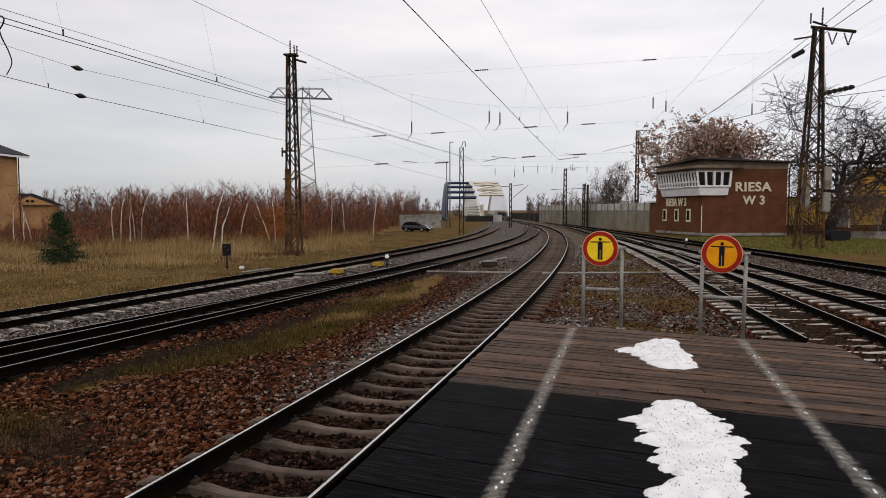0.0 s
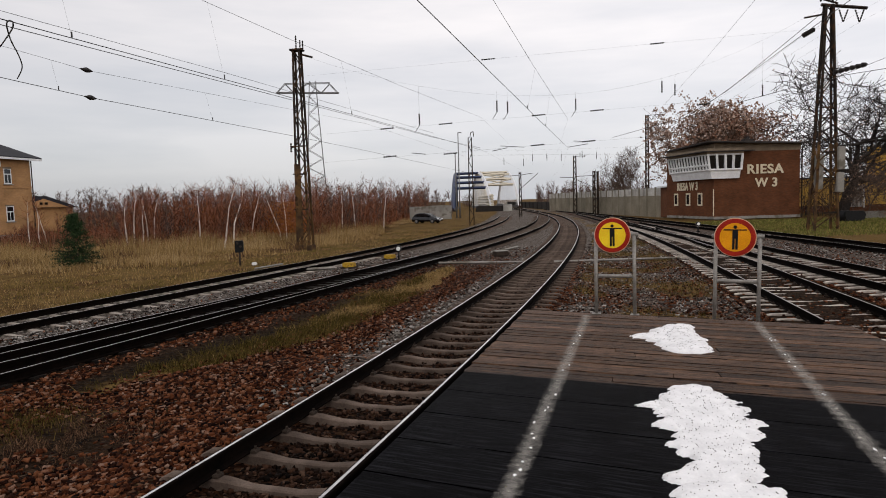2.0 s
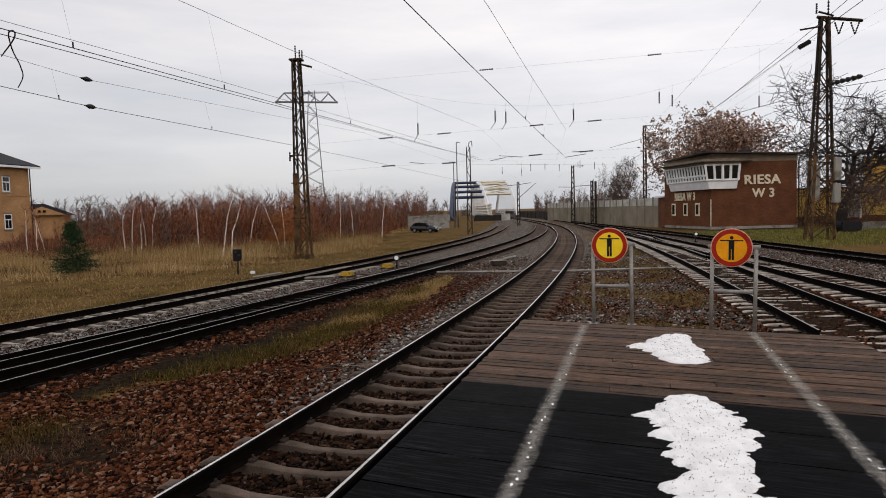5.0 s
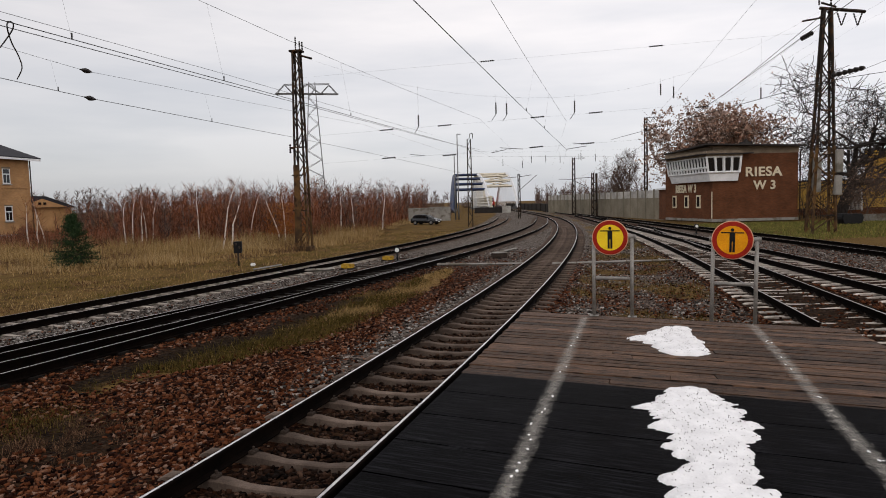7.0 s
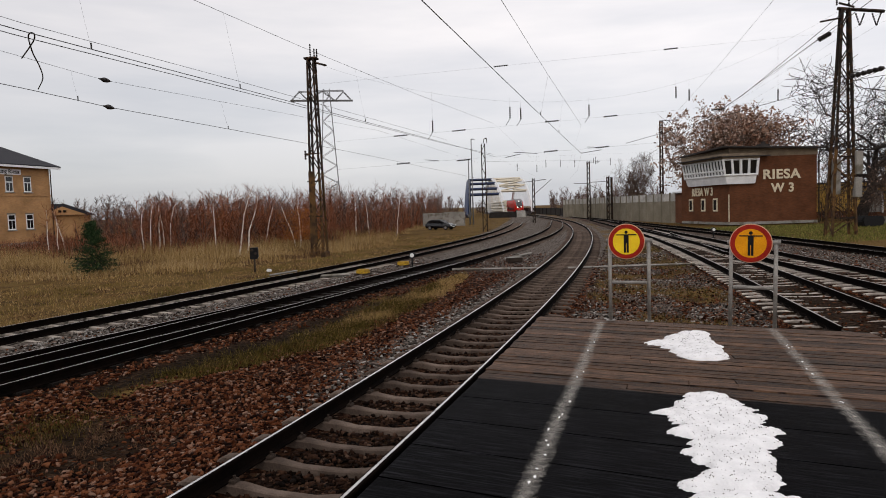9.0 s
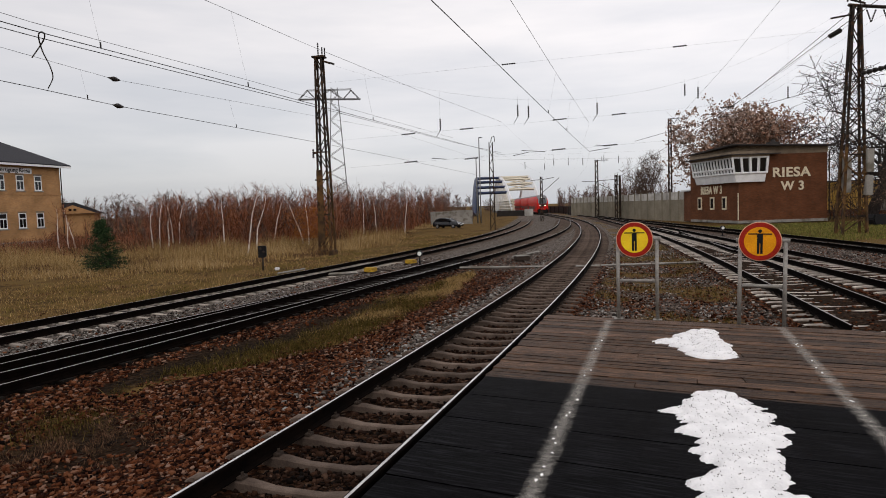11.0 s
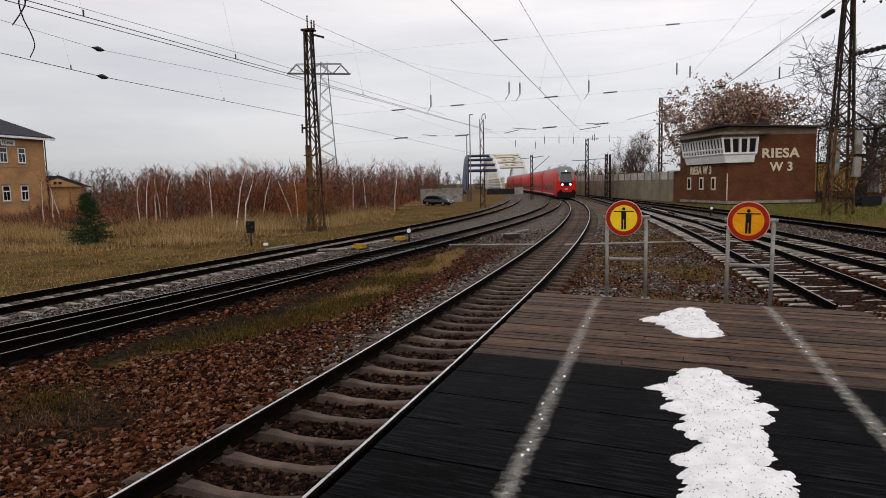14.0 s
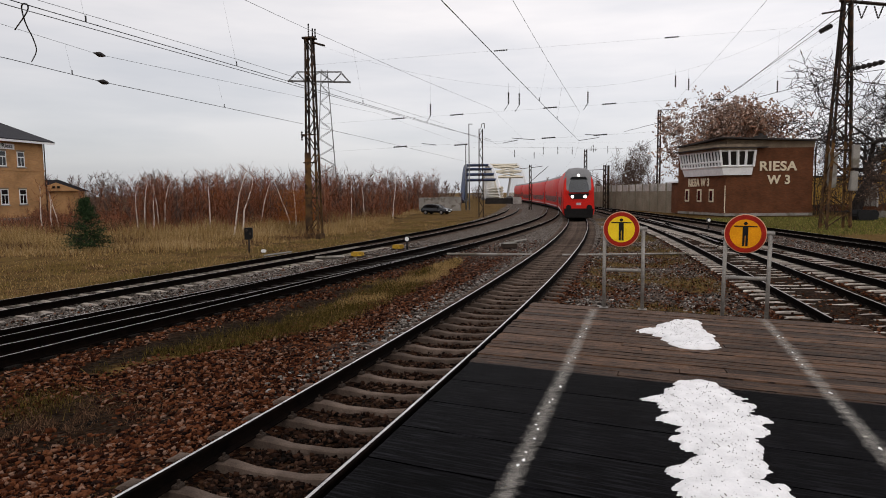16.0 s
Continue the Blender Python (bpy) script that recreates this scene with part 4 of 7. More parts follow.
for z in (1.0, 5.0, 7.9):
    bm = bmesh.new()
    box(bm, (-0.72 + 0.036 * z, -0.42, z), (0.72 - 0.036 * z, -0.36, z + 0.1), 0.01)
    part("band", bm, M["mast"], MR)
for lo, hi in (((0.62, -0.5, 3.9), (1.1, -0.2, 5.4)), ((0.6, -0.5, 2.4), (1.08, -0.2, 3.7)), ((-0.55, -0.1, 2.6), (-0.1, 0.3, 4.9))):
    bm = bmesh.new()
    box(bm, lo, hi, 0.03)
    part("switch_cabinet", bm, M["concrete"], MR, "grey cabinet on the mast")

def far_mast(x, y, h, w, label, arms=()):
    """Slim lattice mast whose tubular arms are parts of it."""
    t = build_mast(pose(x, y, -0.25), h, w, w * 0.75, label, 0, leg=0.1, step=0.9)
    for rods in arms:
        bm = bmesh.new()
        for a, b in rods:
            tube(bm, a, b, 0.045, None, 6)
        part("cantilever", bm, M["mast"], t, "thin steel tube arm")
    return t


far_mast(2.1, 74, 9.85, 0.5, "slim lattice mast between the tracks", [[((0, 0, 9.8), (0.12, 0, 10.4)), ((0.12, 0, 10.4), (0.4, 0, 10.5)), ((0.4, 0, 10.5), (0.45, 0, 9.9))]])
far_mast(20.35, 108, 9.6, 0.5, "lattice mast before the noise barrier",
         [[((0, 0, 9.5), (1.9, 0, 9.5)), ((0.9, 0, 9.3), (0.9, 0, 10.1)), ((1.6, 0, 9.3), (1.6, 0, 9.7))], [((0.2, 0, 5.7), (3.0, 0, 4.3)), ((0.2, 0, 6.0), (-2.4, 0, 6.1))]])
t = far_mast(21.75, 100, 6.7, 0.34, "short dark double mast", [[((0.25, 0, 5.2), (0.25, 0, 6.9))], [((-0.2, 0, 6.0), (-2.6, 0, 5.9))]])
for z0, z1 in ((0.0, 4.6), (4.6, 6.6)):
    bm = bmesh.new()
    box(bm, (0.42, -0.12, z0), (0.74, 0.12, z1), 0.02)
    part("post", bm, M["mast"], t, "dark box-section post")
bm = bmesh.new()
for z in (1.0, 2.4, 3.8, 5.2):
    bar(bm, (0.1, 0, z), (0.5, 0, z), 0.1)
part("tie", bm, M["mast"], t)
far_mast(10.2, 98, 6.75, 0.35, "slim grey mast beside the main track", [[((0.1, 0, 4.3), (2.7, 0, 6.5)), ((0.1, 0, 6.3), (1.9, 0, 6.55)), ((-0.1, 0, 6.3), (-1.6, 0, 6.2))]])
far_mast(29.93, 100, 14.9, 0.45, "distant lattice mast behind the signal box", [[((0, 0, 14.85), (2.5, 0, 14.95)), ((0.2, 0, 14.8), (0.7, 0, 14.1)), ((0.7, 0, 14.1), (1.2, 0, 14.9)), ((1.2, 0, 14.9), (1.7, 0, 14.2))]])
for x, y, h, a in ((1.02, 100, 12.9, 0.55), (0.51, 100, 9.8, -0.35)):
    bm = bmesh.new()
    tube(bm, (0, 0, -0.3), (0, 0, h), 0.11, 0.07, 8)
    bar(bm, (0, 0, h), (a, 0, h - 0.02), 0.09)
    t = thing("steel_pole", pose(x, y, 0), "slender grey steel pole with a short arm", "pole", "slender poles")
    part("pole", bm, M["pylon"], t)

# power pylon beyond the thicket
PY = build_mast(pose(-24.85, 118, -0.3, 0, 0, 12), 25.0, 4.0, 1.1, "distant grey lattice power pylon", 0, leg=0.13, step=1.6, mats=[M["pylon"]], group="power pylon")
bm = bmesh.new()
for s in (-1, 1):
    bar(bm, (-6.5, s * 0.5, 23.0), (4.7, s * 0.5, 23.0), 0.13)
    bar(bm, (-4.8, s * 0.5, 24.6), (3.1, s * 0.5, 24.8), 0.09)
    for x in (-5.4, 5.4):
        bar(bm, (x - 0.9, s * 0.5, 23.0), (x * 0.73 - 0.9, s * 0.5, 24.6), 0.09)
        bar(bm, (x * 0.73 - 0.9, s * 0.5, 24.6), (x * 0.45 - 0.9, s * 0.5, 23.0), 0.08)
        bar(bm, (-0.8, s * 0.5, 24.7), (x * 0.45 - 0.9, s * 0.5, 23.0), 0.08)
part("crossarm", bm, M["pylon"], PY)


def sweep(bm, pts, r, seg=5):
    """One unbroken round rod along points."""
    rings = []
    for k, p in enumerate(pts):
        d = (pts[min(k + 1, len(pts) - 1)] - pts[max(k - 1, 0)]).normalized()
        u = d.orthogonal().normalized() if abs(d.z) > 0.95 else d.cross(Vector((0, 0, 1))).normalized()
        v = d.cross(u)
        rings.append([bm.verts.new(p + (u * math.cos(2 * math.pi * j / seg) + v * math.sin(2 * math.pi * j / seg)) * r) for j in range(seg)])
    for a, b in zip(rings, rings[1:]):
        for j in range(seg):
            bm.faces.new((a[j], a[(j + 1) % seg], b[(j + 1) % seg], b[j]))
    bm.faces.new(rings[0][::-1])
    bm.faces.new(rings[-1])
    return bm


def wire(points, r, name="overhead_wire", label="thin dark overhead wire above the tracks", parent=None):
    """Wire through points; sags a little between each two."""
    pts = [Vector(points[0][0])]
    for (a, b, sag) in points:
        a, b = Vector(a), Vector(b)
        n = 10 if sag else 1
        for k in range(1, n + 1):
            f = k / n
            pts.append(a.lerp(b, f) - Vector((0, 0, sag * 4 * f * (1 - f))))
    ob = part(name, sweep(bmesh.new(), pts, r), M["wire"], parent)
    return ob if parent else tagged(ob, label, "wire", "overhead line")


def over(track, y, z, dx=0.0):
    return (cx(track, y) + dx, y, z)


# contact wires and catenaries, pulled over the track centres
LINES = {
    "main_contact": [(-10.7, -30, 5.75), (-0.52, 10.66, 5.75), (3.64, 27.2, 5.75), (7.68, 43.0, 5.75), (11.0, 64, 5.75), (15.2, 98, 5.75)],
    "main_catenary": [(-11.2, -30, 7.6), (1.09, 16.2, 7.4), (3.06, 23.7, 7.2), (7.7, 43.0, 7.6), (15.2, 98, 7.5)],
    "turnout_contact": [(-15.0, -20, 5.75), (-7.54, 11.03, 5.75), (-5.07, 19.1, 5.75), (-4.24, 21.95, 5.75), (-0.83, 33.3, 5.75), (2.0, 43, 5.75), (11.8, 95, 5.8)],
    "turnout_second": [(-15.4, -20, 5.7), (-7.6, 11.03, 5.67), (-5.1, 19.1, 5.69), (-0.9, 33.3, 5.73), (1.9, 43, 5.9)],
    "turnout_high": [(-16.0, -20, 6.6), (-7.85, 11.5, 6.03), (-5.75, 16.8, 5.92), (-0.9, 33.3, 5.95)],
    "turnout_catenary": [(-17.5, -20, 7.9), (-6.22, 16.46, 7.7), (-5.03, 20.58, 7.7), (-2.21, 29.43, 7.7), (2.0, 43, 7.9), (11.8, 95, 7.5)],
    "yard_contact": [(-17.5, -20, 5.85), (-10.8, 15.63, 5.75), (-10.45, 18.9, 5.77), (-9.76, 21.3, 5.75), (-7.49, 30.54, 5.75), (-5.33, 40.5, 5.75), (1.5, 74, 5.7)],
    "yard_catenary": [(-17.8, -20, 7.4), (-10.5, 18.9, 6.55), (-5.4, 41, 7.5), (1.5, 74, 7.5)],
    "right_catenary": [(0.2, -20, 7.5), (8.03, 17.2, 7.5), (9.74, 25.3, 7.5), (13.2, 42, 7.7)],
}


def line_at(key, y):
    """Place on an overhead wire at y."""
    p = LINES[key]
    return tuple(float(np.interp(y, [q[1] for q in p], [q[k] for q in p])) for k in (0, 1, 2))


for key, r in (("main_contact", 0.009), ("main_catenary", 0.006), ("turnout_contact", 0.009), ("turnout_second", 0.008), ("turnout_high", 0.005),
               ("turnout_catenary", 0.006), ("yard_contact", 0.009), ("yard_catenary", 0.005), ("right_catenary", 0.004)):
    spans = list(zip(LINES[key], LINES[key][1:]))
    wire([(a, b, 0) for a, b in spans if a[1] < 42.9], r)
    far_spans = [(a, b, 0.12 if "catenary" in key else 0) for a, b in spans if a[1] >= 42.9]
    if far_spans:
        wire(far_spans, 0.003)
wire([((24.3, 20, 18.4), (24.3, 43.4, 13.9), 0), ((24.3, 43.4, 13.9), (24.05, 57, 11.3), 0), ((24.05, 57, 11.3), (22.4, 100, 6.2), 0)], 0.02)
wire([((28.5, 20, 15.5), (27, 43.4, 13.4), 0), ((27, 43.4, 13.4), (24.5, 96, 8.0), 0.4)], 0.0035)
wire([((26.9, 20, 15.5), (25.8, 43.4, 13.4), 0), ((25.8, 43.4, 13.4), (23.0, 96, 8.0), 0.4)], 0.0035)
wire([((36, 36, 10.5), (25.2, 44, 9.9), 0), ((25.2, 44, 9.9), (15.8, 64, 8.2), 0)], 0.02)
wire([(over("right", -20, 6.0), over("right", 42, 5.8), 0), (over("right", 42, 5.8), over("right", 95, 5.8), 0)], 0.007)
wire([(over("far", -20, 6.0), over("far", 42, 5.8), 0)], 0.006)
# head-span between the two tall masts
wire([((-9.6, 43.2, 12.3), (7.0, 43.2, 9.2), 0.8), ((7.0, 43.2, 9.2), (24.2, 43.2, 14.2), 1.2)], 0.003, "span_wire", "thin head-span wire between the masts")
wire([((-9.6, 43, 10.93), (24.2, 43, 12.9), 0)], 0.003, "span_wire", "thin head-span wire between the masts")
wire([((-9.6, 43, 7.06), (24.2, 43, 8.89), 0)], 0.003, "span_wire", "thin head-span wire between the masts")
wire([((-9.6, 43, 5.21), (24.2, 43, 6.83), 0)], 0.003, "span_wire", "thin head-span wire between the masts")
wire([((2.1, 74, 7.6), (30.4, 98, 8.6), 0)], 0.008, "span_wire", "thin head-span wire between the masts")


def insulator(a, b, r, label):
    t = thing("insulator", pose(*a), label, "insulator", "insulators of the overhead line")
    d = Vector(b) - Vector(a)
    part("rod", insulator_bm((0, 0, 0), d, r), M["porcelain"], t)
    return t


def sky_at(x, y, d):
    """A place d metres ahead, from its bearings (x to the side, y above eye level)."""
    return Vector((x * d, d, 2.48 + y * d))


for x, y in ((0.3155, 0.228), (0.0594, 0.213), (0.1345, 0.1266), (0.2236, 0.131), (-0.0079, 0.118), (-0.0978, 0.1135), (-0.0018, 0.0725), (-0.0952, 0.0707), (0.132, 0.0812), (0.2105, 0.0847), (0.385, 0.135)):
    p = sky_at(x, y, 43)
    insulator(p + Vector((-0.45, 0, -0.03)), p + Vector((0.45, 0, 0.03)), 0.055, "dark rod insulator in a span wire")
for x, y, s in ((0.0712, 0.139, -1), (0.0875, 0.137, -1), (0.1913, 0.138, -1), (-0.048, 0.123, -1), (0.3223, 0.160, 0), (0.342, 0.155, 0), (0.474, 0.15, 0)):
    p = sky_at(x, y, 43.2)
    t = insulator(p + Vector((0.0, 0, 0.5)), p + Vector((0.0, 0, -0.25)), 0.06, "dark hanging insulator above a track")
    top = float(np.interp(p.x, [-9.6, -1.3, 7.0, 15.6, 24.2], [12.3, 9.95, 9.2, 10.5, 14.2]))
    wire([((0, 0, 0), (0, 0, max(0.3, top - p.z - 0.5)), 0)], 0.004, "hanger_wire", parent=t)
    if s:
        wire([((0, 0, -0.75), (s * 0.28, 0, -1.17), 0)], 0.018, "registration_arm", parent=t)
for rods in ((((0.0756, 0.0816), (0.1116, 0.0786)),), (((0.0626, 0.0742), (0.0858, 0.0786)),),
             (((0.1877, 0.0856), (0.2088, 0.0842)), ((0.2088, 0.0842), (0.2088, 0.0807)), ((0.2088, 0.0807), (0.1781, 0.0765))), (((-0.062, 0.075), (-0.04, 0.0727)),)):
    wire([(sky_at(*a, 43), sky_at(*b, 43), 0) for a, b in rods], 0.02, "registration_tube", "thin registration tube hung in the span wires")
for x, y in ((0.124, 0.062), (0.146, 0.062), (0.168, 0.061), (0.11, 0.055), (0.2, 0.064), (0.222, 0.062), (0.08, 0.058)):
    p = sky_at(x, y, 92)
    t = insulator(p + Vector((0, 0, 0.55)), p + Vector((0, 0, -0.45)), 0.06, "far hanging insulator above a track")
    wire([((0, 0, 0), (0, 0, 9.33 - p.z - 0.55), 0)], 0.003, "hanger_wire", parent=t)
wire([((1.0, 92, 9.3), (30.5, 92, 9.3), 0)], 0.003, "span_wire", "thin head-span wire between the masts")
for key in ("yard_catenary", "yard_contact"):
    p, q = Vector(line_at(key, 18.62)), Vector(line_at(key, 19.1))
    t = thing("section_insulator", pose(*p), "thick dark spindle-shaped insulator in the wire", "insulator", "insulators of the overhead line")
    d = q - p
    bm = bmesh.new()
    for f0, f1, r0, r1 in ((0, 0.2, 0.012, 0.035), (0.2, 0.45, 0.035, 0.075), (0.45, 0.7, 0.075, 0.06), (0.7, 1, 0.06, 0.012)):
        tube(bm, d * f0, d * f1, r0, r1, 10)
    part("rod", bm, M["porcelain"], t)
wire([((26.4, 60, 12.4), tuple(sky_at(0.534, 0.232, 40)), 0), (tuple(sky_at(0.534, 0.232, 40)), tuple(sky_at(0.551, 0.241, 40)), 0), (tuple(sky_at(0.551, 0.241, 40)), (24.6, 43.4, 13.4), 0)], 0.006)
for a, b in (((0.534, 0.232), (0.551, 0.241)), ((0.58, 0.176), (0.63, 0.187))):
    insulator(sky_at(*a, 40), sky_at(*b, 40), 0.16, "thick dark strain insulator in the wire")
def smooth_path(ctrl, n=8):
    """Curve that passes through its control points."""
    pts = [Vector(c) for c in ctrl]
    out = []
    for k in range(len(pts) - 1):
        a, b, c, d = pts[max(k - 1, 0)], pts[k], pts[k + 1], pts[min(k + 2, len(pts) - 1)]
        for j in range(n):
            f = j / n
            out.append(0.5 * (2 * b + (c - a) * f + (2 * a - 5 * b + 4 * c - d) * f ** 2 + (3 * b - a - 3 * c + d) * f ** 3))
    return out + [pts[-1]]


# looped jumper cable from the turnout wire down to the yard wire
LOOP = [(-9.27, 13.5, 5.92), (-8.01, 12.0, 5.81), (-7.69, 11.6, 5.83), (-7.62, 11.4, 5.82), (-7.81, 11.6, 5.8), (-8.22, 12.3, 5.71), (-8.89, 13.5, 5.72), (-9.7, 14.8, 5.77), (-10.56, 15.9, 5.76)]
tagged(part("jumper_cable", sweep(bmesh.new(), smooth_path(LOOP), 0.013), M["wire"]), "looped jumper cable hanging between two wires", "cable", "overhead line")
for low, high, ys in (("turnout_contact", "turnout_catenary", (12.4, 16.8, 24)), ("yard_contact", "yard_catenary", (17.6, 24.5)), ("main_contact", "main_catenary", (24, 30))):
    for y in ys:
        p, q = line_at(low, y), line_at(high, y)
        wire([(p, q, 0)], 0.0016, "dropper", "thin dropper between contact wire and catenary")
        wire([(p, (p[0], p[1], p[2] + 0.12), 0)], 0.016, "clamp", "small clamp on the contact wire")


# ---- signal box ----
def build_signal_box():
    t = thing("signal_box", pose(25.95, 64.6, -0.15, 0, 0, 0), "brown brick signal box with a white glazed bay", "signal box")
    ang = math.atan2(-2.05, 12.6)
    D = Vector((math.sin(ang), math.cos(ang), 0))         # along the track side
    L, W, H = 9.6, 8.45, 6.75
    a, b = Vector((0, 0, 0)), Vector((W, 0.1, 0))
    c, d = b + D * L, a + D * L

    def slab(name, pts, z0, z1, mm, label="", parent=t, zs=None, z0s=None):
        bm = bmesh.new()
        lo = [bm.verts.new((p.x, p.y, z0s[k] if z0s else z0)) for k, p in enumerate(pts)]
        hi = [bm.verts.new((p.x, p.y, (zs[k] if zs else z1))) for k, p in enumerate(pts)]
        n = len(pts)
        for k in range(n):
            bm.faces.new((lo[k], lo[(k + 1) % n], hi[(k + 1) % n], hi[k]))
        bm.faces.new(lo[::-1])
        bm.faces.new(hi)
        return part(name, bm, mm, parent, label)

    body = slab("wall", [a, b, c, d], 0.25, H - 0.55, M["brick"], "red-brown brick wall")
    slab("plinth", [a + Vector((-0.06, -0.06, 0)), b + Vector((0.06, -0.06, 0)), c, d], 0, 0.25, M["concrete"])
    slab("fascia", [a + Vector((-0.05, -0.05, 0)), b + Vector((0.05, -0.05, 0)), c, d], H - 0.55, H, M["fascia"], "beige fascia under the roof", t, [H + 0.24, H - 0.03, H - 0.03, H + 0.1])
    o = 0.55
    slab("roof", [a + Vector((-1.05, -1.0, 0)), b + Vector((0.45, -0.6, 0)), c + Vector((0.5, 0.5, 0)), d + Vector((-0.05, 0.4, 0))], H + 0.1, H + 0.25, M["roof"], "thin dark overhanging flat roof", t, [H + 0.42, H + 0.12, H + 0.12, H + 0.25], [H + 0.3, H - 0.02, H - 0.02, H + 0.1])
    bay = [a + Vector((-0.85, -0.55, 0)), a + Vector((2.55, -0.5, 0)), a + Vector((2.55, 0.5, 0)), a + D * 7.6 + Vector((0.3, 0, 0)), a + D * 7.6 + Vector((-0.85, 0, 0))]
    bay_low = [p * 1.0 for p in bay]
    bay_low[0] = a + Vector((-0.35, -0.3, 0))
    bay_low[1] = a + Vector((2.35, -0.28, 0))
    bay_low[4] = a + D * 7.5 + Vector((-0.35, 0, 0))
    bm = bmesh.new()
    lo = [bm.verts.new((p.x, p.y, 3.75)) for p in bay_low]
    mid = [bm.verts.new((p.x * 0.5 + q.x * 0.5, p.y * 0.5 + q.y * 0.5, 4.55)) for p, q in zip(bay, bay_low)]
    for k in range(5):
        bm.faces.new((lo[k], lo[(k + 1) % 5], mid[(k + 1) % 5], mid[k]))
    bm.faces.new(lo[::-1])
    bm.faces.new(mid)
    apron = part("bay_apron", bm, M["white"], t, "white panelled apron of the bay")
    bm = bmesh.new()
    lo = [bm.verts.new(((p.x * .5 + q.x * .5) + 0.06, (p.y * .5 + q.y * .5) + 0.06, 4.5)) for p, q in zip(bay, bay_low)]
    hi = [bm.verts.new((p.x + 0.06, p.y + 0.06, 6.0)) for p in bay]
    for k in range(5):
        bm.faces.new((lo[k], lo[(k + 1) % 5], hi[(k + 1) % 5], hi[k]))
    bm.faces.new(hi)
    glassob = part("bay_glass", bm, M["glass"], t, "dark slanted window panes")
    # mullions: front face 4 panes, track face 13
    def face_frames(k0, k1, n, wide, bars):
        for j in range(n + 1):
            f = j / n
            p0 = (bay[k0] * 0.5 + bay_low[k0] * 0.5).lerp(bay[k1] * 0.5 + bay_low[k1] * 0.5, f)
            p1 = bay[k0].lerp(bay[k1], f)
            bm = bmesh.new()
            bar(bm, (p0.x, p0.y, 4.5), (p1.x, p1.y, 6.0), wide)
            part("mullion", bm, M["white"], t)
        for z in bars:
            g = (z - 4.5) / 1.5
            q = [(bay[k] * 0.5 + bay_low[k] * 0.5).lerp(bay[k], g) for k in (k0, k1)]
            bm = bmesh.new()
            bar(bm, (q[0].x, q[0].y, z), (q[1].x, q[1].y, z), wide * 0.8)
            part("transom", bm, M["white"], t)
    face_frames(0, 1, 4, 0.2, (4.55, 5.98))
    face_frames(0, 4, 14, 0.17, (4.55, 5.0, 5.98))
    slab("bay_fascia", [p + Vector((-0.12 if k in (0, 4) else 0.1, -0.12 if k < 2 else 0, 0)) for k, p in enumerate(bay)], 6.0, 6.5, M["fascia"], "beige board above the bay windows")
    slab("bay_eave", [bay[0] + Vector((-0.6, -0.35, 0)), bay[1] + Vector((1.1, -0.3, 0)), bay[2] + Vector((0.9, 0, 0)), bay[3], bay[4] + Vector((-0.6, 0.3, 0))], 6.18, 6.26, M["roof"], "thin dark eave above the windows")
    for f in (0.27, 0.515, 0.78):                          # ground floor windows, track side
        p = a + D * (L * f)
        win = None
        bm = bmesh.new()
        n = Vector((-D.y, D.x, 0))
        q = Matrix.LocRotScale((p.x, p.y, 0), Euler((0, 0, -ang)), None)
        box(bm, (-0.07, -0.42, 1.25), (0.05, 0.42, 2.5), 0.02)
        bmesh.ops.transform(bm, matrix=q, verts=bm.verts)
        win = part("window", bm, M["letter"], t, "narrow window with a cream frame")
        bm = bmesh.new()
        box(bm, (-0.08, -0.26, 1.4), (0.04, 0.26, 2.35))
        bmesh.ops.transform(bm, matrix=q, verts=bm.verts)
        part("pane", bm, M["glass"], win)
    bm = bmesh.new()
    tube(bm, (-0.12, -0.1, 0.3), (-0.12, -0.1, 2.8), 0.05)
    part("downpipe", bm, M["letter"], t, "cream rainwater pipe at the corner")
    bm = bmesh.new()
    bar(bm, (W + 0.1, -0.1, 0), (W + 0.1, -0.1, 6.3), 0.1)
    part("downpipe", bm, M["mast"], t)
    bm = bmesh.new()
    box(bm, (4.35, 3.2, H + 0.1), (5.35, 4.0, H + 0.8), 0.03)
    tube(bm, (4.85, 3.6, H + 0.8), (4.85, 3.6, H + 1.05), 0.2)
    part("chimney", bm, M["roof"], t, "squat dark chimney on the roof")
    slab("porch", [d + Vector((0.1, 0, 0)), d + Vector((3, 0, 0)), d + Vector((3, 2.6, 0)), d + Vector((0.1, 2.6, 0))], 0, 3.2, M["brick"], "low brick annexe")
    slab("porch_roof", [d + Vector((-0.15, 0.02, 0)), d + Vector((3, 0.02, 0)), d + Vector((3, 2.9, 0)), d + Vector((-0.2, 2.9, 0))], 3.2, 3.36, M["white"], "pale flat roof of the annexe")

    def letters(text, size, m, sx=1.0):
        cu = bpy.data.curves.new("lettering", "FONT")
        cu.body, cu.size, cu.extrude, cu.offset = text, size, 0.03, size * 0.026
        cu.align_x = "CENTER"
        cu.space_character = 1.08
        cu.materials.append(M["letter"])
        ob = new("lettering", cu)
        ob.parent, ob.matrix_basis = t, m
        ob.scale = (sx, 1, 1)
        return tagged(ob, "cream raised letters on the brick wall")
    letters("RIESA", 1.17, pose(4.98, -0.02, 4.14, 90, 0, 0.7), 1.18)
    letters("W 3", 1.12, pose(5.13, -0.02, 2.92, 90, 0, 0.7), 1.04)
    pm = a + D * 5.1
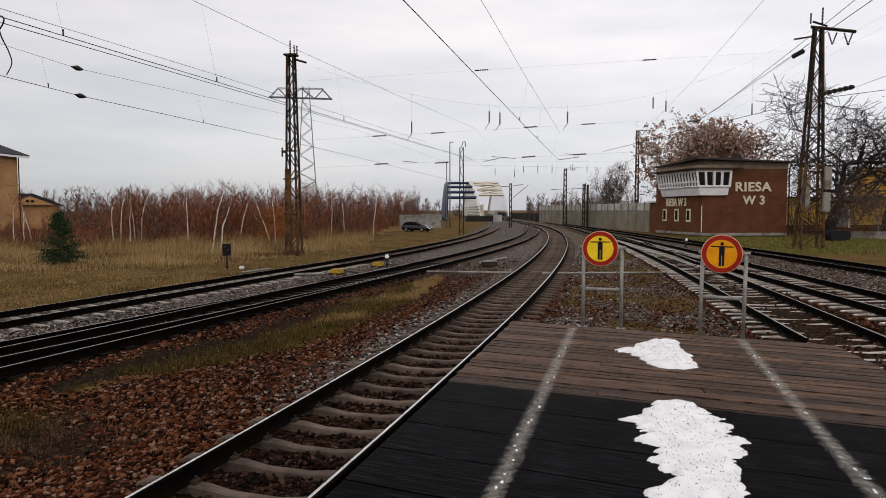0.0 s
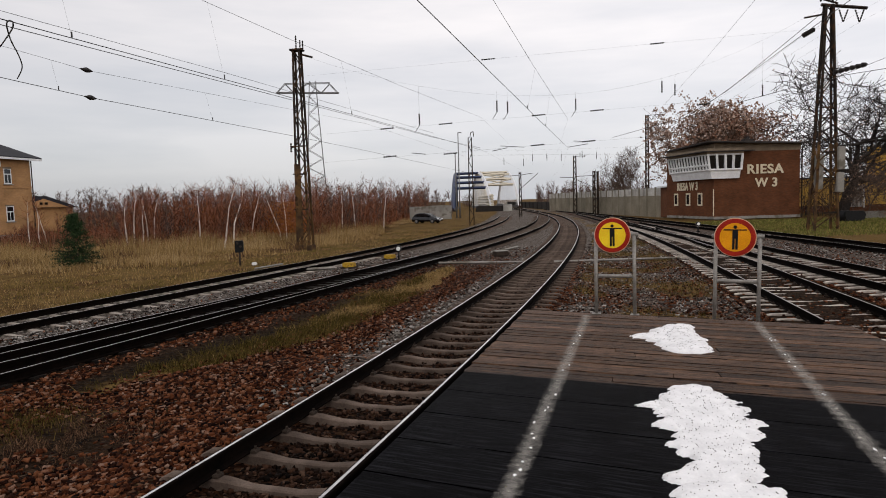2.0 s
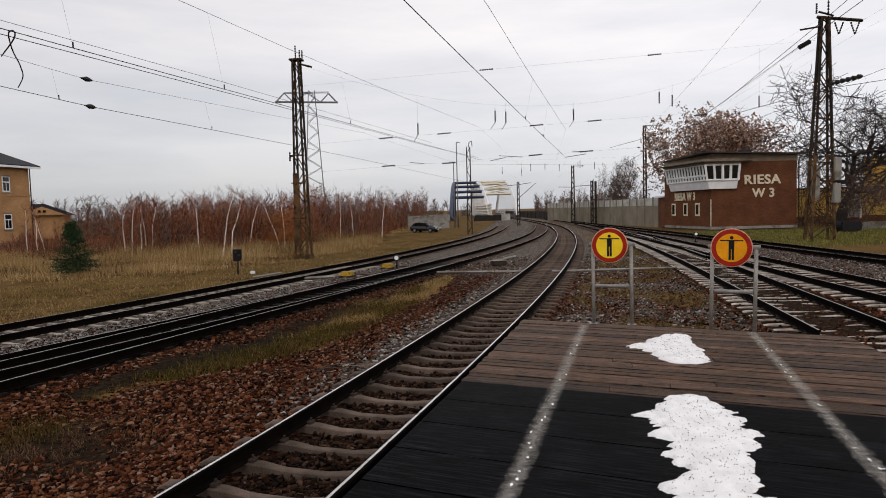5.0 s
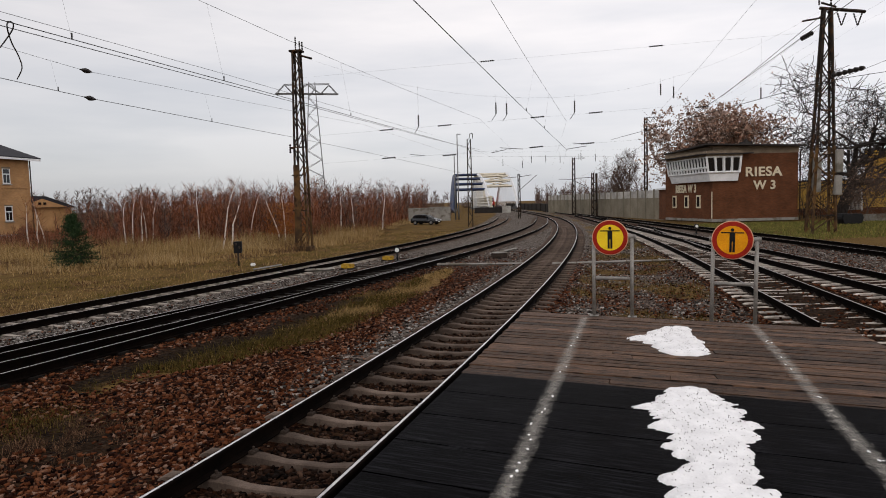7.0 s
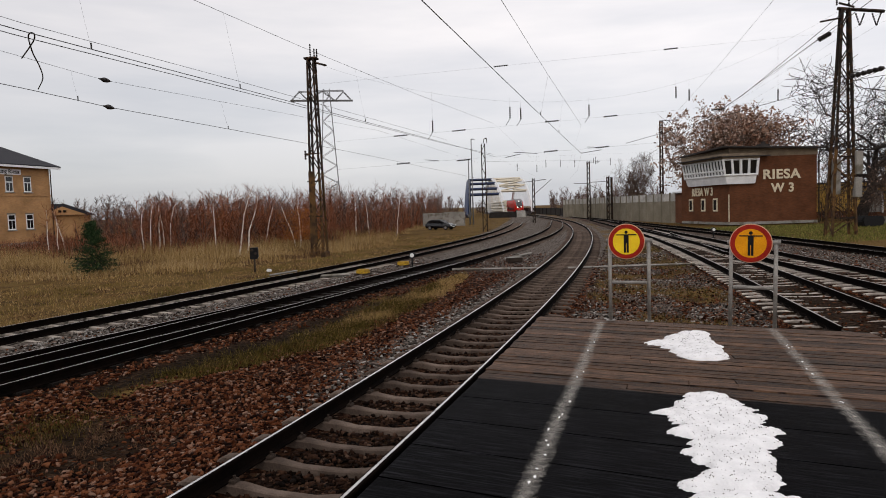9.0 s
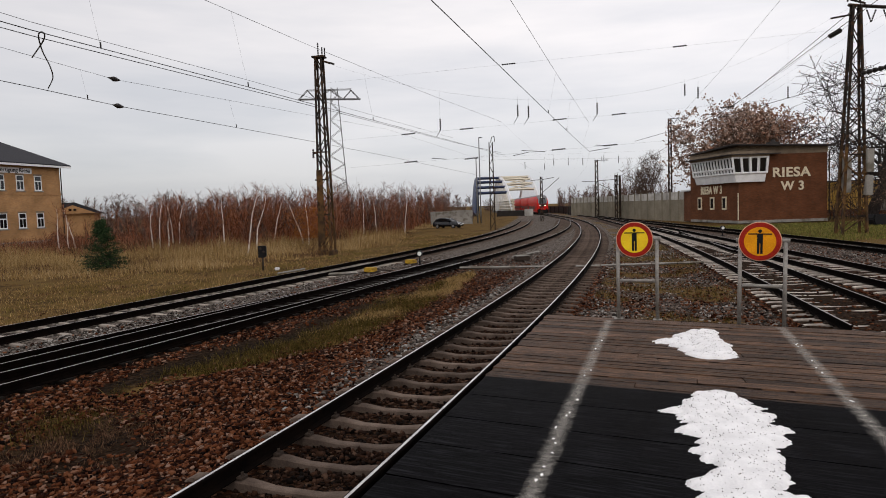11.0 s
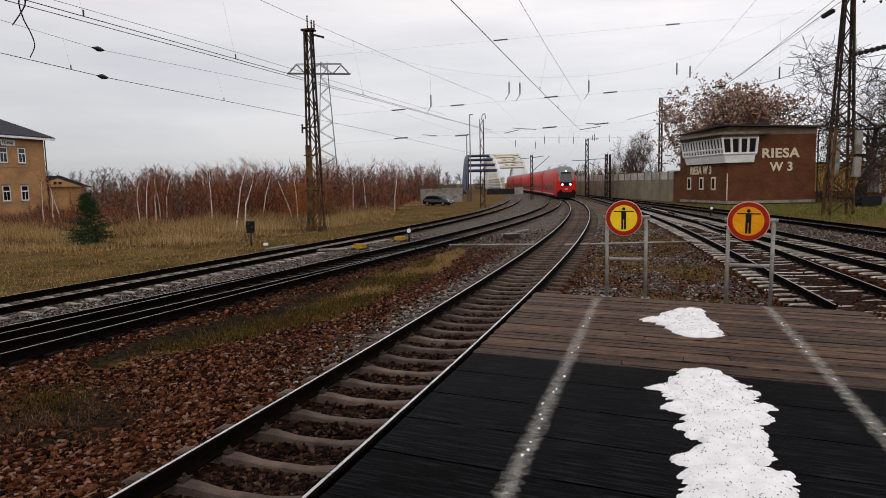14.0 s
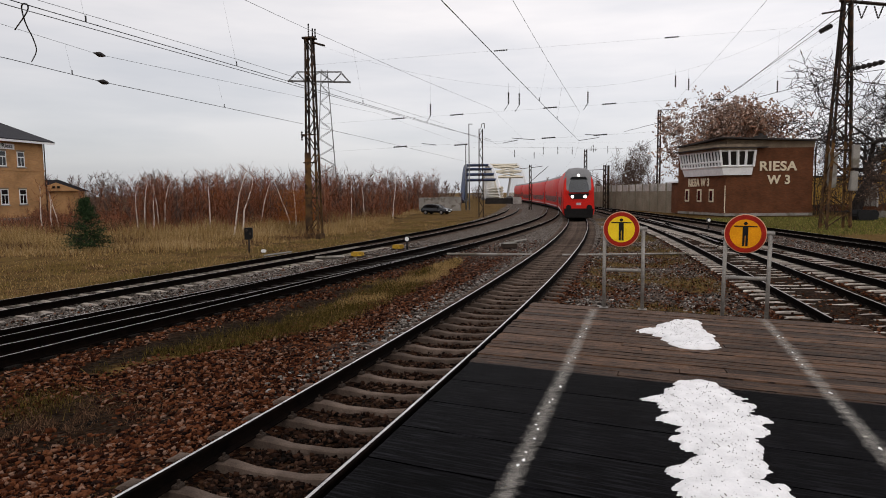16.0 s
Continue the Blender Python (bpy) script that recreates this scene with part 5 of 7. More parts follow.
    letters("RIESA W 3", 1.08, Matrix.Translation((pm.x - 0.05, pm.y, 2.8)) @ Euler((radians(90), 0, radians(-90) - ang)).to_matrix().to_4x4(), 0.8)
    t.scale = (1, 1, 1.075)
    return t


build_signal_box()


# ---- buildings ----
def wall_box(name, p, u, n, length, depth, z0, z1, mm, parent, label=""):
    """Upright block: starts at p, runs along u, goes back along -n."""
    bm = bmesh.new()
    c = [p, p + u * length, p + u * length - n * depth, p - n * depth]
    lo = [bm.verts.new((q.x, q.y, z0)) for q in c]
    hi = [bm.verts.new((q.x, q.y, z1)) for q in c]
    for k in range(4):
        bm.faces.new((lo[k], lo[(k + 1) % 4], hi[(k + 1) % 4], hi[k]))
    bm.faces.new(lo[::-1])
    bm.faces.new(hi)
    return part(name, bm, mm, parent, label)


def hip_roof(p, u, n, length, depth, z, rise, over_, mm, parent, label):
    bm = bmesh.new()
    a = [p - u * over_ + n * over_, p + u * (length + over_) + n * over_, p + u * (length + over_) - n * (depth + over_), p - u * over_ - n * (depth + over_)]
    inset = depth / 2 + over_
    r = [p - u * over_ + u * inset - n * depth / 2, p + u * (length + over_) - u * inset - n * depth / 2]
    lo = [bm.verts.new((q.x, q.y, z)) for q in a]
    lo2 = [bm.verts.new((q.x, q.y, z + 0.16)) for q in a]
    t = [bm.verts.new((q.x, q.y, z + rise)) for q in r]
    for k in range(4):
        bm.faces.new((lo[k], lo[(k + 1) % 4], lo2[(k + 1) % 4], lo2[k]))
    bm.faces.new((lo2[0], lo2[1], t[1], t[0]))
    bm.faces.new((lo2[1], lo2[2], t[1]))
    bm.faces.new((lo2[2], lo2[3], t[0], t[1]))
    bm.faces.new((lo2[3], lo2[0], t[0]))
    bm.faces.new(lo[::-1])
    return part("roof", bm, mm, parent, label)


def window_in(parent, p, u, n, s, z0, z1, w, sash=True):
    """Window s metres along a wall: dark pane, white frame, stone sill."""
    def bit(name, a, b, za, zb, d0, d1, mm, par, label=""):
        return wall_box(name, p + u * a + n * d1, u, n, b - a, d1 - d0, za, zb, mm, par, label)
    f = bit("window", s - w / 2, s + w / 2, z0, z1, -0.12, 0.02, M["white"], parent, "white-framed sash window")
    t = 0.1
    mid = z0 + (z1 - z0) * 0.64
    for a, b, za, zb in ((s - w / 2 + t, s - t / 3, z0 + t, mid - t / 2), (s + t / 3, s + w / 2 - t, z0 + t, mid - t / 2), (s - w / 2 + t, s + w / 2 - t, mid + t / 2, z1 - t * 0.6)):
        bit("pane", a, b, za, zb, -0.1, 0.028, M["glass"], f)
    bit("sill", s - w / 2 - 0.1, s + w / 2 + 0.1, z0 - 0.1, z0 - 0.004, 0, 0.1, M["concrete"], f)
    bit("lintel", s - w / 2 - 0.06, s + w / 2 + 0.06, z1 + 0.004, z1 + 0.16, 0, 0.035, M["fascia"], f)


def build_freight_house():
    t = thing("station_building", pose(0, 0, 0), "ochre brick two-storey railway building with a dark hipped roof", "building")
    p = Vector((-42.1, 64.0, 0))
    u = Vector((-0.2, -0.98, 0)).normalized()
    n = Vector((0.98, -0.2, 0)).normalized()
    wall_box("wall", p, u, n, 17, 11, -0.4, 7.8, M["brick_ochre"], t, "ochre brick wall")
    wall_box("string_course", p - u * 0.05 + n * 0.05, u, n, 17.1, 0.3, 4.95, 5.12, M["brick_ochre"], t)
    wall_box("plinth", p - u * 0.06 + n * 0.06, u, n, 17.1, 0.3, -0.4, 0.5, M["concrete"], t)
    hip_roof(p, u, n, 17, 11, 7.8, 3.6, 0.75, M["slate"], t, "dark slate hipped roof")
    wall_box("eave_board", p - u * 0.72 + n * 0.77, u, n, 18.4, 0.06, 7.66, 7.86, M["white"], t, "pale eave board and gutter")
    for s in (2.65, 4.65, 6.7, 8.75, 10.8, 12.85):
        window_in(t, p, u, n, s, 5.35, 6.8, 0.85)
        window_in(t, p, u, n, s, 1.75, 3.2, 0.85)
    bd = wall_box("name_board", p + u * 3.3 + n * 0.05, u, n, 6.6, 0.05, 6.98, 7.52, M["white"], t, "long white name board")
    cu = bpy.data.curves.new("lettering", "FONT")
    cu.body, cu.size, cu.extrude, cu.offset = "Abfertigung Riesa", 0.56, 0.006, 0.008
    cu.align_x = "RIGHT"
    cu.materials.append(M["black"])
    ob = new("lettering", cu)
    q = p + u * 3.5 + n * 0.058
    ob.parent = bd
    ob.matrix_basis = Matrix.Translation((q.x, q.y, 7.1)) @ Euler((radians(90), 0, math.atan2(-u.y, -u.x))).to_matrix().to_4x4()
    tagged(ob, "black letters on the white board")
    bm = bmesh.new()
    q = p + n * 0.1 - u * 0.05
    tube(bm, (q.x, q.y, -0.3), (q.x, q.y, 7.7), 0.06)
    part("downpipe", bm, M["mast"], t)
    return t


def build_small_house():
    t = thing("outbuilding", pose(-61.2, 96, 0, 0, 0, 30), "small ochre brick outbuilding with a low dark roof", "building")
    bm = bmesh.new()
    box(bm, (-5, 0, -0.4), (3.4, 9, 3.3))
    part("wall", bm, M["brick_ochre"], t)
    bm = bmesh.new()
    prism(bm, [(-5.8, 3.25), (4.2, 3.25), (0.2, 5.0), (-1.9, 5.0)], "y", -0.6, 9.6)
    part("roof", bm, M["slate"], t, "low dark slate roof")
    bm = bmesh.new()
    prism(bm, [(-3.4, 3.3), (3.0, 3.3), (-0.2, 4.6)], "y", -0.66, -0.5)
    g = part("gable", bm, M["brick_ochre"], t)
    for x in (-0.55, 0.1):
        bm = bmesh.new()
        box(bm, (x - 0.2, -0.72, 3.7), (x + 0.2, -0.6, 4.05))
        part("vent", bm, M["glass"], g)
    bm = bmesh.new()
    prism(bm, [(-3.4, -0.3), (-1.6, -0.3), (-1.6, 1.4), (-2.0, 1.9), (-2.5, 2.0), (-3.0, 1.9), (-3.4, 1.4)], "y", -0.05, 0.2)
    part("arched_door", bm, M["mast"], t)


def skew(bm):
    """Side wall that runs off at an angle to the front."""
    for v in bm.verts:
        v.co.x += (v.co.y - 80) * 0.68


def build_yellow_buildings():
    t = thing("yellow_building", pose(0, 0, 0), "mustard-yellow rendered building behind the mast", "building")
    bm = bmesh.new()
    box(bm, (50.6, 80, -0.3), (74, 96, 7.5))
    skew(bm)
    hi = part("wall", bm, M["yellow_wall"], t)
    bm = bmesh.new()
    box(bm, (50.5, 79.9, 7.5), (74.2, 96, 7.68), 0.03)
    skew(bm)
    part("parapet", bm, M["fascia"], t)
    t2 = thing("low_building", pose(0, 0, 0), "low ochre building with a grey door and brick base", "building")
    bm = bmesh.new()
    box(bm, (41.8, 79.2, 0.55), (56.5, 90, 3.85))
    part("wall", bm, M["yellow_wall_low"], t2)
    bm = bmesh.new()
    box(bm, (41.8, 79.15, -0.3), (56.5, 90, 0.55))
    part("base_wall", bm, M["brick"], t2, "red-brown brick base")
    bm = bmesh.new()
    box(bm, (41.5, 79.0, 3.85), (56.8, 90, 4.02), 0.02)
    part("roof", bm, M["roof"], t2)
    bm = bmesh.new()
    box(bm, (47.6, 79.05, 0.3), (49.6, 79.25, 2.9), 0.02)
    d = part("door", bm, M["galv"], t2, "grey double door")
    bm = bmesh.new()
    box(bm, (49.7, 79.0, 0.2), (49.85, 79.3, 3.0))
    part("door_post", bm, M["white"], d)
    f = thing("low_wall", pose(0, 0, 0), "low pale concrete wall with thin posts", "wall")
    for k in range(6):
        bm = bmesh.new()
        box(bm, (37.4 + k * 2.5, 59.0 + 0.1 * k, -0.3), (39.88 + k * 2.5, 59.2 + 0.1 * k, 0.42), 0.02)
        part("slab", bm, M["concrete"], f)
        bm = bmesh.new()
        tube(bm, (39.9 + k * 2.5, 59.1 + 0.1 * k, -0.2), (39.9 + k * 2.5, 59.1 + 0.1 * k, 1.9), 0.05)
        part("post", bm, M["galv"], f)


build_freight_house()
build_small_house()
build_yellow_buildings()


def build_barrier():
    """Noise barrier beside the line: posts, grey panels, pale top strip."""
    t = thing("noise_barrier", pose(0, 0, 0), "long grey noise barrier with a pale top strip", "wall")
    a, b = Vector((24.9, 76.5, 0)), Vector((19.9, 134, 0))
    n = 22
    side = Vector(((b - a).y, -(b - a).x, 0)).normalized()
    for k in range(n):
        p, q = a.lerp(b, k / n), a.lerp(b, (k + 1) / n)
        for name, z0, z1, mm in (("panel", -0.3, 2.35, M["panel"]), ("top_panel", 2.37, 3.3, M["panel_pale"])):
            bm = bmesh.new()
            for f0, f1 in (((0.02, 0.98),) if name == "panel" else ((0.05, 0.47), (0.53, 0.95))):
                c, d = p.lerp(q, f0), p.lerp(q, f1)
                vs = [bm.verts.new((r.x + side.x * o, r.y + side.y * o, z)) for o in (0, 0.14) for z in (z0, z1) for r in (c, d)]
                for fc in ((0, 1, 3, 2), (4, 6, 7, 5), (0, 4, 5, 1), (2, 3, 7, 6), (0, 2, 6, 4), (1, 5, 7, 3)):
                    bm.faces.new([vs[j] for j in fc])
            part(name, bm, mm, t)
        bm = bmesh.new()
        bar(bm, (p.x, p.y, -0.3), (p.x, p.y, 3.42), 0.18)
        part("post", bm, M["panel"], t)
    w = thing("concrete_wall", pose(-6.2, 97, -0.4), "weathered concrete wall at the end of the thicket", "wall")
    for x0, x1, z1 in ((-0.4, 2.75, 2.15), (2.77, 5.5, 2.25)):
        bm = bmesh.new()
        box(bm, (x0, 0, 0), (x1, 0.5, z1), 0.03)
        part("slab", bm, M["concrete"], w)
    bm = bmesh.new()
    box(bm, (5.5, -0.1, 0), (5.95, 0.6, 2.2), 0.03)
    part("pier", bm, M["concrete"], w)
    ab = thing("abutment_wall", pose(0, 0, 0), "pale concrete abutment before the bridge", "wall")
    bm = bmesh.new()
    prism(bm, [(5.4, 1.1), (11.6, 1.05), (11.6, -0.9), (5.0, -0.9)], "y", 150, 150.8)
    part("girder", bm, M["dark_steel"], ab)
    bm = bmesh.new()
    box(bm, (11.6, 149.6, -0.7), (13.6, 150.9, 1.3), 0.05)
    part("pier", bm, M["panel_pale"], ab)
    g = thing("bridge_girder", pose(0, 0, 0), "dark steel side girder of the bridge approach", "girder")
    a, b = Vector((22.6, 152, 0.6)), Vector((19.9, 236, 0.6))
    bm = bmesh.new()
    prism(bm, [(a.y, -0.7), (a.y, 1.6), (b.y, 1.6), (b.y, -0.7)], "x", -0.2, 0.2)
    for v in bm.verts:
        v.co.x += a.x + (b.x - a.x) * (v.co.y - a.y) / (b.y - a.y)
    part("web", bm, M["dark_steel"], g)
    for k in range(12):
        p = a.lerp(b, (k + 0.3) / 12)
        bm = bmesh.new()
        box(bm, (p.x - 0.34, p.y - 0.12, -0.7), (p.x - 0.2, p.y + 0.12, 1.5))
        part("stiffener", bm, M["dark_steel"], g)


build_barrier()


# ---- river bridge: two arch bridges side by side ----
def build_arch(y0, span, rise, foot, crown, mats, label, braces, portal):
    """Pair of arch ribs from feet to crown, hangers, cross struts."""
    t = thing("arch_bridge", pose(0, 0, 0), label, "bridge", "river bridges")

    def rib(s, f):
        k = 4 * f * (1 - f)
        x = foot[s] + (crown[s] - foot[s]) * min(1, 2 * f) if f < 0.5 else crown[s] + (crown[s] - foot[s]) * 0.25 * (f - 0.5)
        return Vector((x, y0 + span * f, 0.4 + rise * k))
    for s in (0, 1):
        bm = bmesh.new()
        for k in range(28):
            tube(bm, rib(s, k / 28), rib(s, (k + 1) / 28), 0.5, None, 4, k in (0, 27))
        part("arch_rib", bm, mats[s], t)
        for k in range(2, 27):
            p = rib(s, k / 28)
            bm = bmesh.new()
            tube(bm, (p.x, p.y, 0.3), p, 0.06, None, 5)
            part("hanger", bm, mats[s], t)
        bm = bmesh.new()
        a, b = rib(s, 0), rib(s, 1)
        bar(bm, (a.x, a.y, -0.2), (b.x, b.y, -0.2), 1.3)
        part("tie_girder", bm, M["dark_steel"], t)
        if s == (0 if portal else 1):
            bm = bmesh.new()
            for z in (1.2, 2.0, 2.8, 3.5):
                bar(bm, (a.x, a.y, z), (b.x, b.y, z), 0.62)
            part("side_screen", bm, M["cream_steel"], t, "pale side screen along the bridge deck")
    for f in braces:
        bm = bmesh.new()
        bar(bm, rib(0, f), rib(1, f), 0.55)
        part("cross_strut", bm, mats[2], t)
    fs = list(braces) + [0.5]
    for f0, f1 in zip(fs, fs[1:]):
        if portal:
            for s in (0, 1):
                bm = bmesh.new()
                bar(bm, rib(s, f0), rib(1 - s, f1), 0.3)
                part("diagonal_strut", bm, mats[2], t)
    return t


build_arch(163, 86, 10.6, (-0.2, 9.9), (1.2, 7.9), (M["blue_steel"], M["pale_steel"], M["blue_steel"]), "blue and white steel arch railway bridge", (0.15, 0.21, 0.29, 0.42), False)
build_arch(200, 92, 12.4, (10.6, 20.6), (10.4, 20.2), (M["cream_steel"], M["pale_steel"], M["cream_steel"]), "cream-white steel arch railway bridge", (0.17, 0.24, 0.33, 0.42), True)


# ---- parked car ----
def build_car():
    t = thing("parked_car", pose(-3.45, 84, -0.34, 0, 0, 62), "black hatchback car parked on the grass", "car")
    # side outline along y (front at -y), z up
    bm = bmesh.new()
    low = [(-2.1, 0.25), (-2.15, 0.55), (-2.0, 0.72), (-1.1, 0.92), (1.75, 0.98), (2.08, 0.9), (2.12, 0.5), (2.05, 0.25)]
    prism(bm, low, "x", -0.88, 0.88)
    bmesh.ops.bevel(bm, geom=bm.edges[:], offset=0.07, segments=2, affect="EDGES")
    body = part("body", bm, M["car_paint"], t, "", True)
    bm = bmesh.new()
    top = [(-1.15, 0.9), (-0.35, 1.4), (0.9, 1.47), (1.55, 1.36), (2.0, 0.95)]
    prism(bm, top, "x", -0.74, 0.74)
    bmesh.ops.bevel(bm, geom=bm.edges[:], offset=0.06, segments=2, affect="EDGES")
    part("cabin", bm, M["car_paint"], t, "", True)
    for s in (-1, 1):
        bm = bmesh.new()
        prism(bm, [(-0.85, 0.98), (-0.3, 1.33), (0.85, 1.39), (1.4, 1.28), (1.7, 1.0)], "x", s * 0.735, s * 0.75)
        part("side_window", bm, M["glass"], t)
        bm = bmesh.new()
        box(bm, (s * 0.62 - 0.16, -2.17, 0.56), (s * 0.62 + 0.16, -2.05, 0.7), 0.02)
        part("headlight", bm, M["white"], t, "clear headlight")
        bm = bmesh.new()
        box(bm, (s * 0.86 - 0.1, -0.75, 0.95), (s * 0.86 + 0.1, -0.6, 1.1), 0.03)
        part("mirror", bm, M["car_paint"], t)
        for y in (-1.32, 1.3):
            bm = bmesh.new()
            tube(bm, (s * 0.68, y, 0.32), (s * 0.9, y, 0.32), 0.32, None, 20)
            wh = part("wheel", bm, M["tyre"], t)
            bm = bmesh.new()
            tube(bm, (s * 0.88, y, 0.32), (s * 0.915, y, 0.32), 0.2, None, 14)
            part("rim", bm, M["alloy"], wh)
    bm = bmesh.new()
    vs = [bm.verts.new(v) for v in ((-0.66, -1.13, 0.95), (0.66, -1.13, 0.95), (0.62, -0.42, 1.4), (-0.62, -0.42, 1.4))]
    bm.faces.new(vs)
    bmesh.ops.solidify(bm, geom=bm.faces[:], thickness=0.03)
    part("windscreen", bm, M["glass"], t)
    bm = bmesh.new()
    box(bm, (-0.26, -2.19, 0.4), (0.26, -2.14, 0.51))
    part("plate", bm, M["white"], t)
    t.scale = (0.9, 0.9, 0.9)


build_car()


# ---- small railway things ----
def build_dwarf_signal():
    t = thing("dwarf_signal", pose(-10.75, 32.0, -0.45, 0, 0, 10), "small black dwarf signal on a post in the grass", "signal")
    bm = bmesh.new()
    tube(bm, (0, 0, 0), (0, 0, 0.75), 0.05, None, 8)
    part("post", bm, M["iron"], t)
    bm = bmesh.new()
    prism(bm, [(-0.2, 0.66), (0.14, 0.66), (0.2, 0.76), (0.2, 1.25), (-0.2, 1.25)], "y", -0.1, 0.12)
    h = part("head", bm, M["black"], t)
    for x, z in ((-0.08, 1.12), (0.07, 0.95)):
        bm = bmesh.new()
        tube(bm, (x, -0.2, z), (x, -0.1, z), 0.045, 0.06, 10)
        part("lens_hood", bm, M["iron"], h)
    t2 = thing("marker_stone", pose(-9.9, 31.6, -0.42), "white-painted marker stone beside the signal", "stone")
    bm = bmesh.new()
    box(bm, (-0.12, -0.1, 0), (0.12, 0.1, 0.15), 0.04)
    part("stone", bm, M["white"], t2)


def build_lantern(x, y, z):
    t = thing("point_lantern", pose(x, y, z), "round white point indicator on a black stand", "signal", "point indicators")
    bm = bmesh.new()
    tube(bm, (0, 0, 0), (0, 0, 0.42), 0.05, 0.04, 8)
    box(bm, (-0.1, -0.1, 0), (0.1, 0.1, 0.06), 0.01)
    part("stand", bm, M["black"], t)
    bm = bmesh.new()
    tube(bm, (0, -0.09, 0.56), (0, 0.09, 0.56), 0.15, None, 16)
    h = part("lamp_housing", bm, M["black"], t)
    bm = bmesh.new()
    tube(bm, (0, -0.105, 0.56), (0, -0.085, 0.56), 0.1, None, 16)
    part("lens", bm, M["lamp_white"], h, "milky white disc")


def build_point_box(x, y, rz, label):
    t = thing("point_motor", pose(x, y, -0.3, 0, 0, rz), label, "point motor", "point machines")
    bm = bmesh.new()
    box(bm, (-0.25, -0.18, 0.05), (0.25, 0.18, 0.25), 0.03)
    b = part("housing", bm, M["yellow_box"], t)
    for s in (-1, 1):
        bm = bmesh.new()
        box(bm, (s * 0.2 - 0.05, -0.34, 0.0), (s * 0.2 + 0.05, 0.34, 0.08), 0.01)
        part("foot", bm, M["iron"], t)
    bm = bmesh.new()
    tube(bm, (0.4, 0, 0.15), (1.2, -0.3, 0.15), 0.03, None, 6)
    part("rod", bm, M["iron"], t)


build_dwarf_signal()
build_lantern(-2.65, 30.5, -0.28)
build_lantern(16.7, 44.3, -0.15)
build_point_box(-4.55, 27.6, -20, "weathered yellow point motor by the turnout")
build_point_box(-3.15, 31.2, -20, "weathered yellow point motor beside the indicator")


def build_trough(a, b, w, label):
    a, b = Vector(a), Vector(b)
    t = thing("cable_trough", pose(0, 0, 0), label, "cable trough", "cable troughs")
    n = max(2, int((b - a).length / 1.0))
    for k in range(n):
        bm = bmesh.new()
        p, q = a.lerp(b, k / n), a.lerp(b, (k + 0.97) / n)
        bar(bm, p, q, w)
        part("cover_slab", bm, M["concrete"], t)


build_trough((-0.7, 28.2, -0.24), (3.1, 27.4, -0.22), 0.08, "pale concrete cable trough across the ballast")
build_trough((4.2, 27.2, -0.22), (9.3, 26.6, -0.14), 0.07, "pale concrete cable trough between the tracks")
build_trough((1.9, 33.4, -0.26), (3.6, 36.5, -0.24), 0.09, "short row of pale trough covers")
build_trough((-6.7, 27.4, -0.3), (-5.2, 28.0, -0.3), 0.1, "pale concrete edge beside the point motor")
build_trough((-9.05, 28.9, -0.33), (-8.3, 30.9, -0.33), 0.07, "pale concrete edging along the grass")
bb = thing("junction_box", pose(2.3, 32.0, -0.32, 0, 0, 20), "dark trackside box on the ballast", "box")
bm = bmesh.new()
box(bm, (-0.35, -0.25, 0), (0.35, 0.25, 0.22), 0.03)
part("housing", bm, M["iron"], bb)
bm = bmesh.new()
box(bm, (-0.37, -0.27, 0.22), (0.37, 0.27, 0.25), 0.01)
part("lid", bm, M["concrete"], bb)
kb = thing("compost_bin", pose(33.2, 54.4, -0.2, 0, 0, 15), "low black bin on the green verge", "bin")
bm = bmesh.new()
prism(bm, [(-0.95, 0), (0.95, 0), (1.15, 0.5), (1.0, 0.85), (-1.0, 0.9), (-1.15, 0.5)], "y", -0.45, 0.45)
bmesh.ops.bevel(bm, geom=bm.edges[:], offset=0.08, segments=2, affect="EDGES")
part("tub", bm, M["black"], kb)


# ---- plants ----
def limbs(name, segs, material, parent=None, label="", category="", kind=""):
    """One mesh of three-sided tapered rods; segs: rows of ax ay az bx by bz r0 r1."""
    s = np.asarray(segs, dtype=float)
    a, b, r0, r1 = s[:, :3], s[:, 3:6], s[:, 6:7], s[:, 7:8]
    d = b - a
    d /= np.linalg.norm(d, axis=1, keepdims=True) + 1e-9
    ref = np.where(np.abs(d[:, 2:3]) < 0.9, [[0, 0, 1.0]], [[1.0, 0, 0]])
    u = np.cross(d, ref)
    u /= np.linalg.norm(u, axis=1, keepdims=True)
    v = np.cross(d, u)
    vs = []
    for p, r in ((a, r0), (b, r1)):
        for k in range(3):
            an = 2 * math.pi * k / 3
            vs.append(p + r * (u * math.cos(an) + v * math.sin(an)))
    verts = np.stack(vs, 1).reshape(-1, 3)
    base = np.arange(len(s))[:, None] * 6
    tri = np.array([[0, 1, 4], [0, 4, 3], [1, 2, 5], [1, 5, 4], [2, 0, 3], [2, 3, 5]])
    tris = (base[:, :, None] + tri[None]).reshape(-1, 3)
    ob = mesh_from_arrays(name, verts, tris, material, kind, label, category)
    ob.parent = parent
    return ob


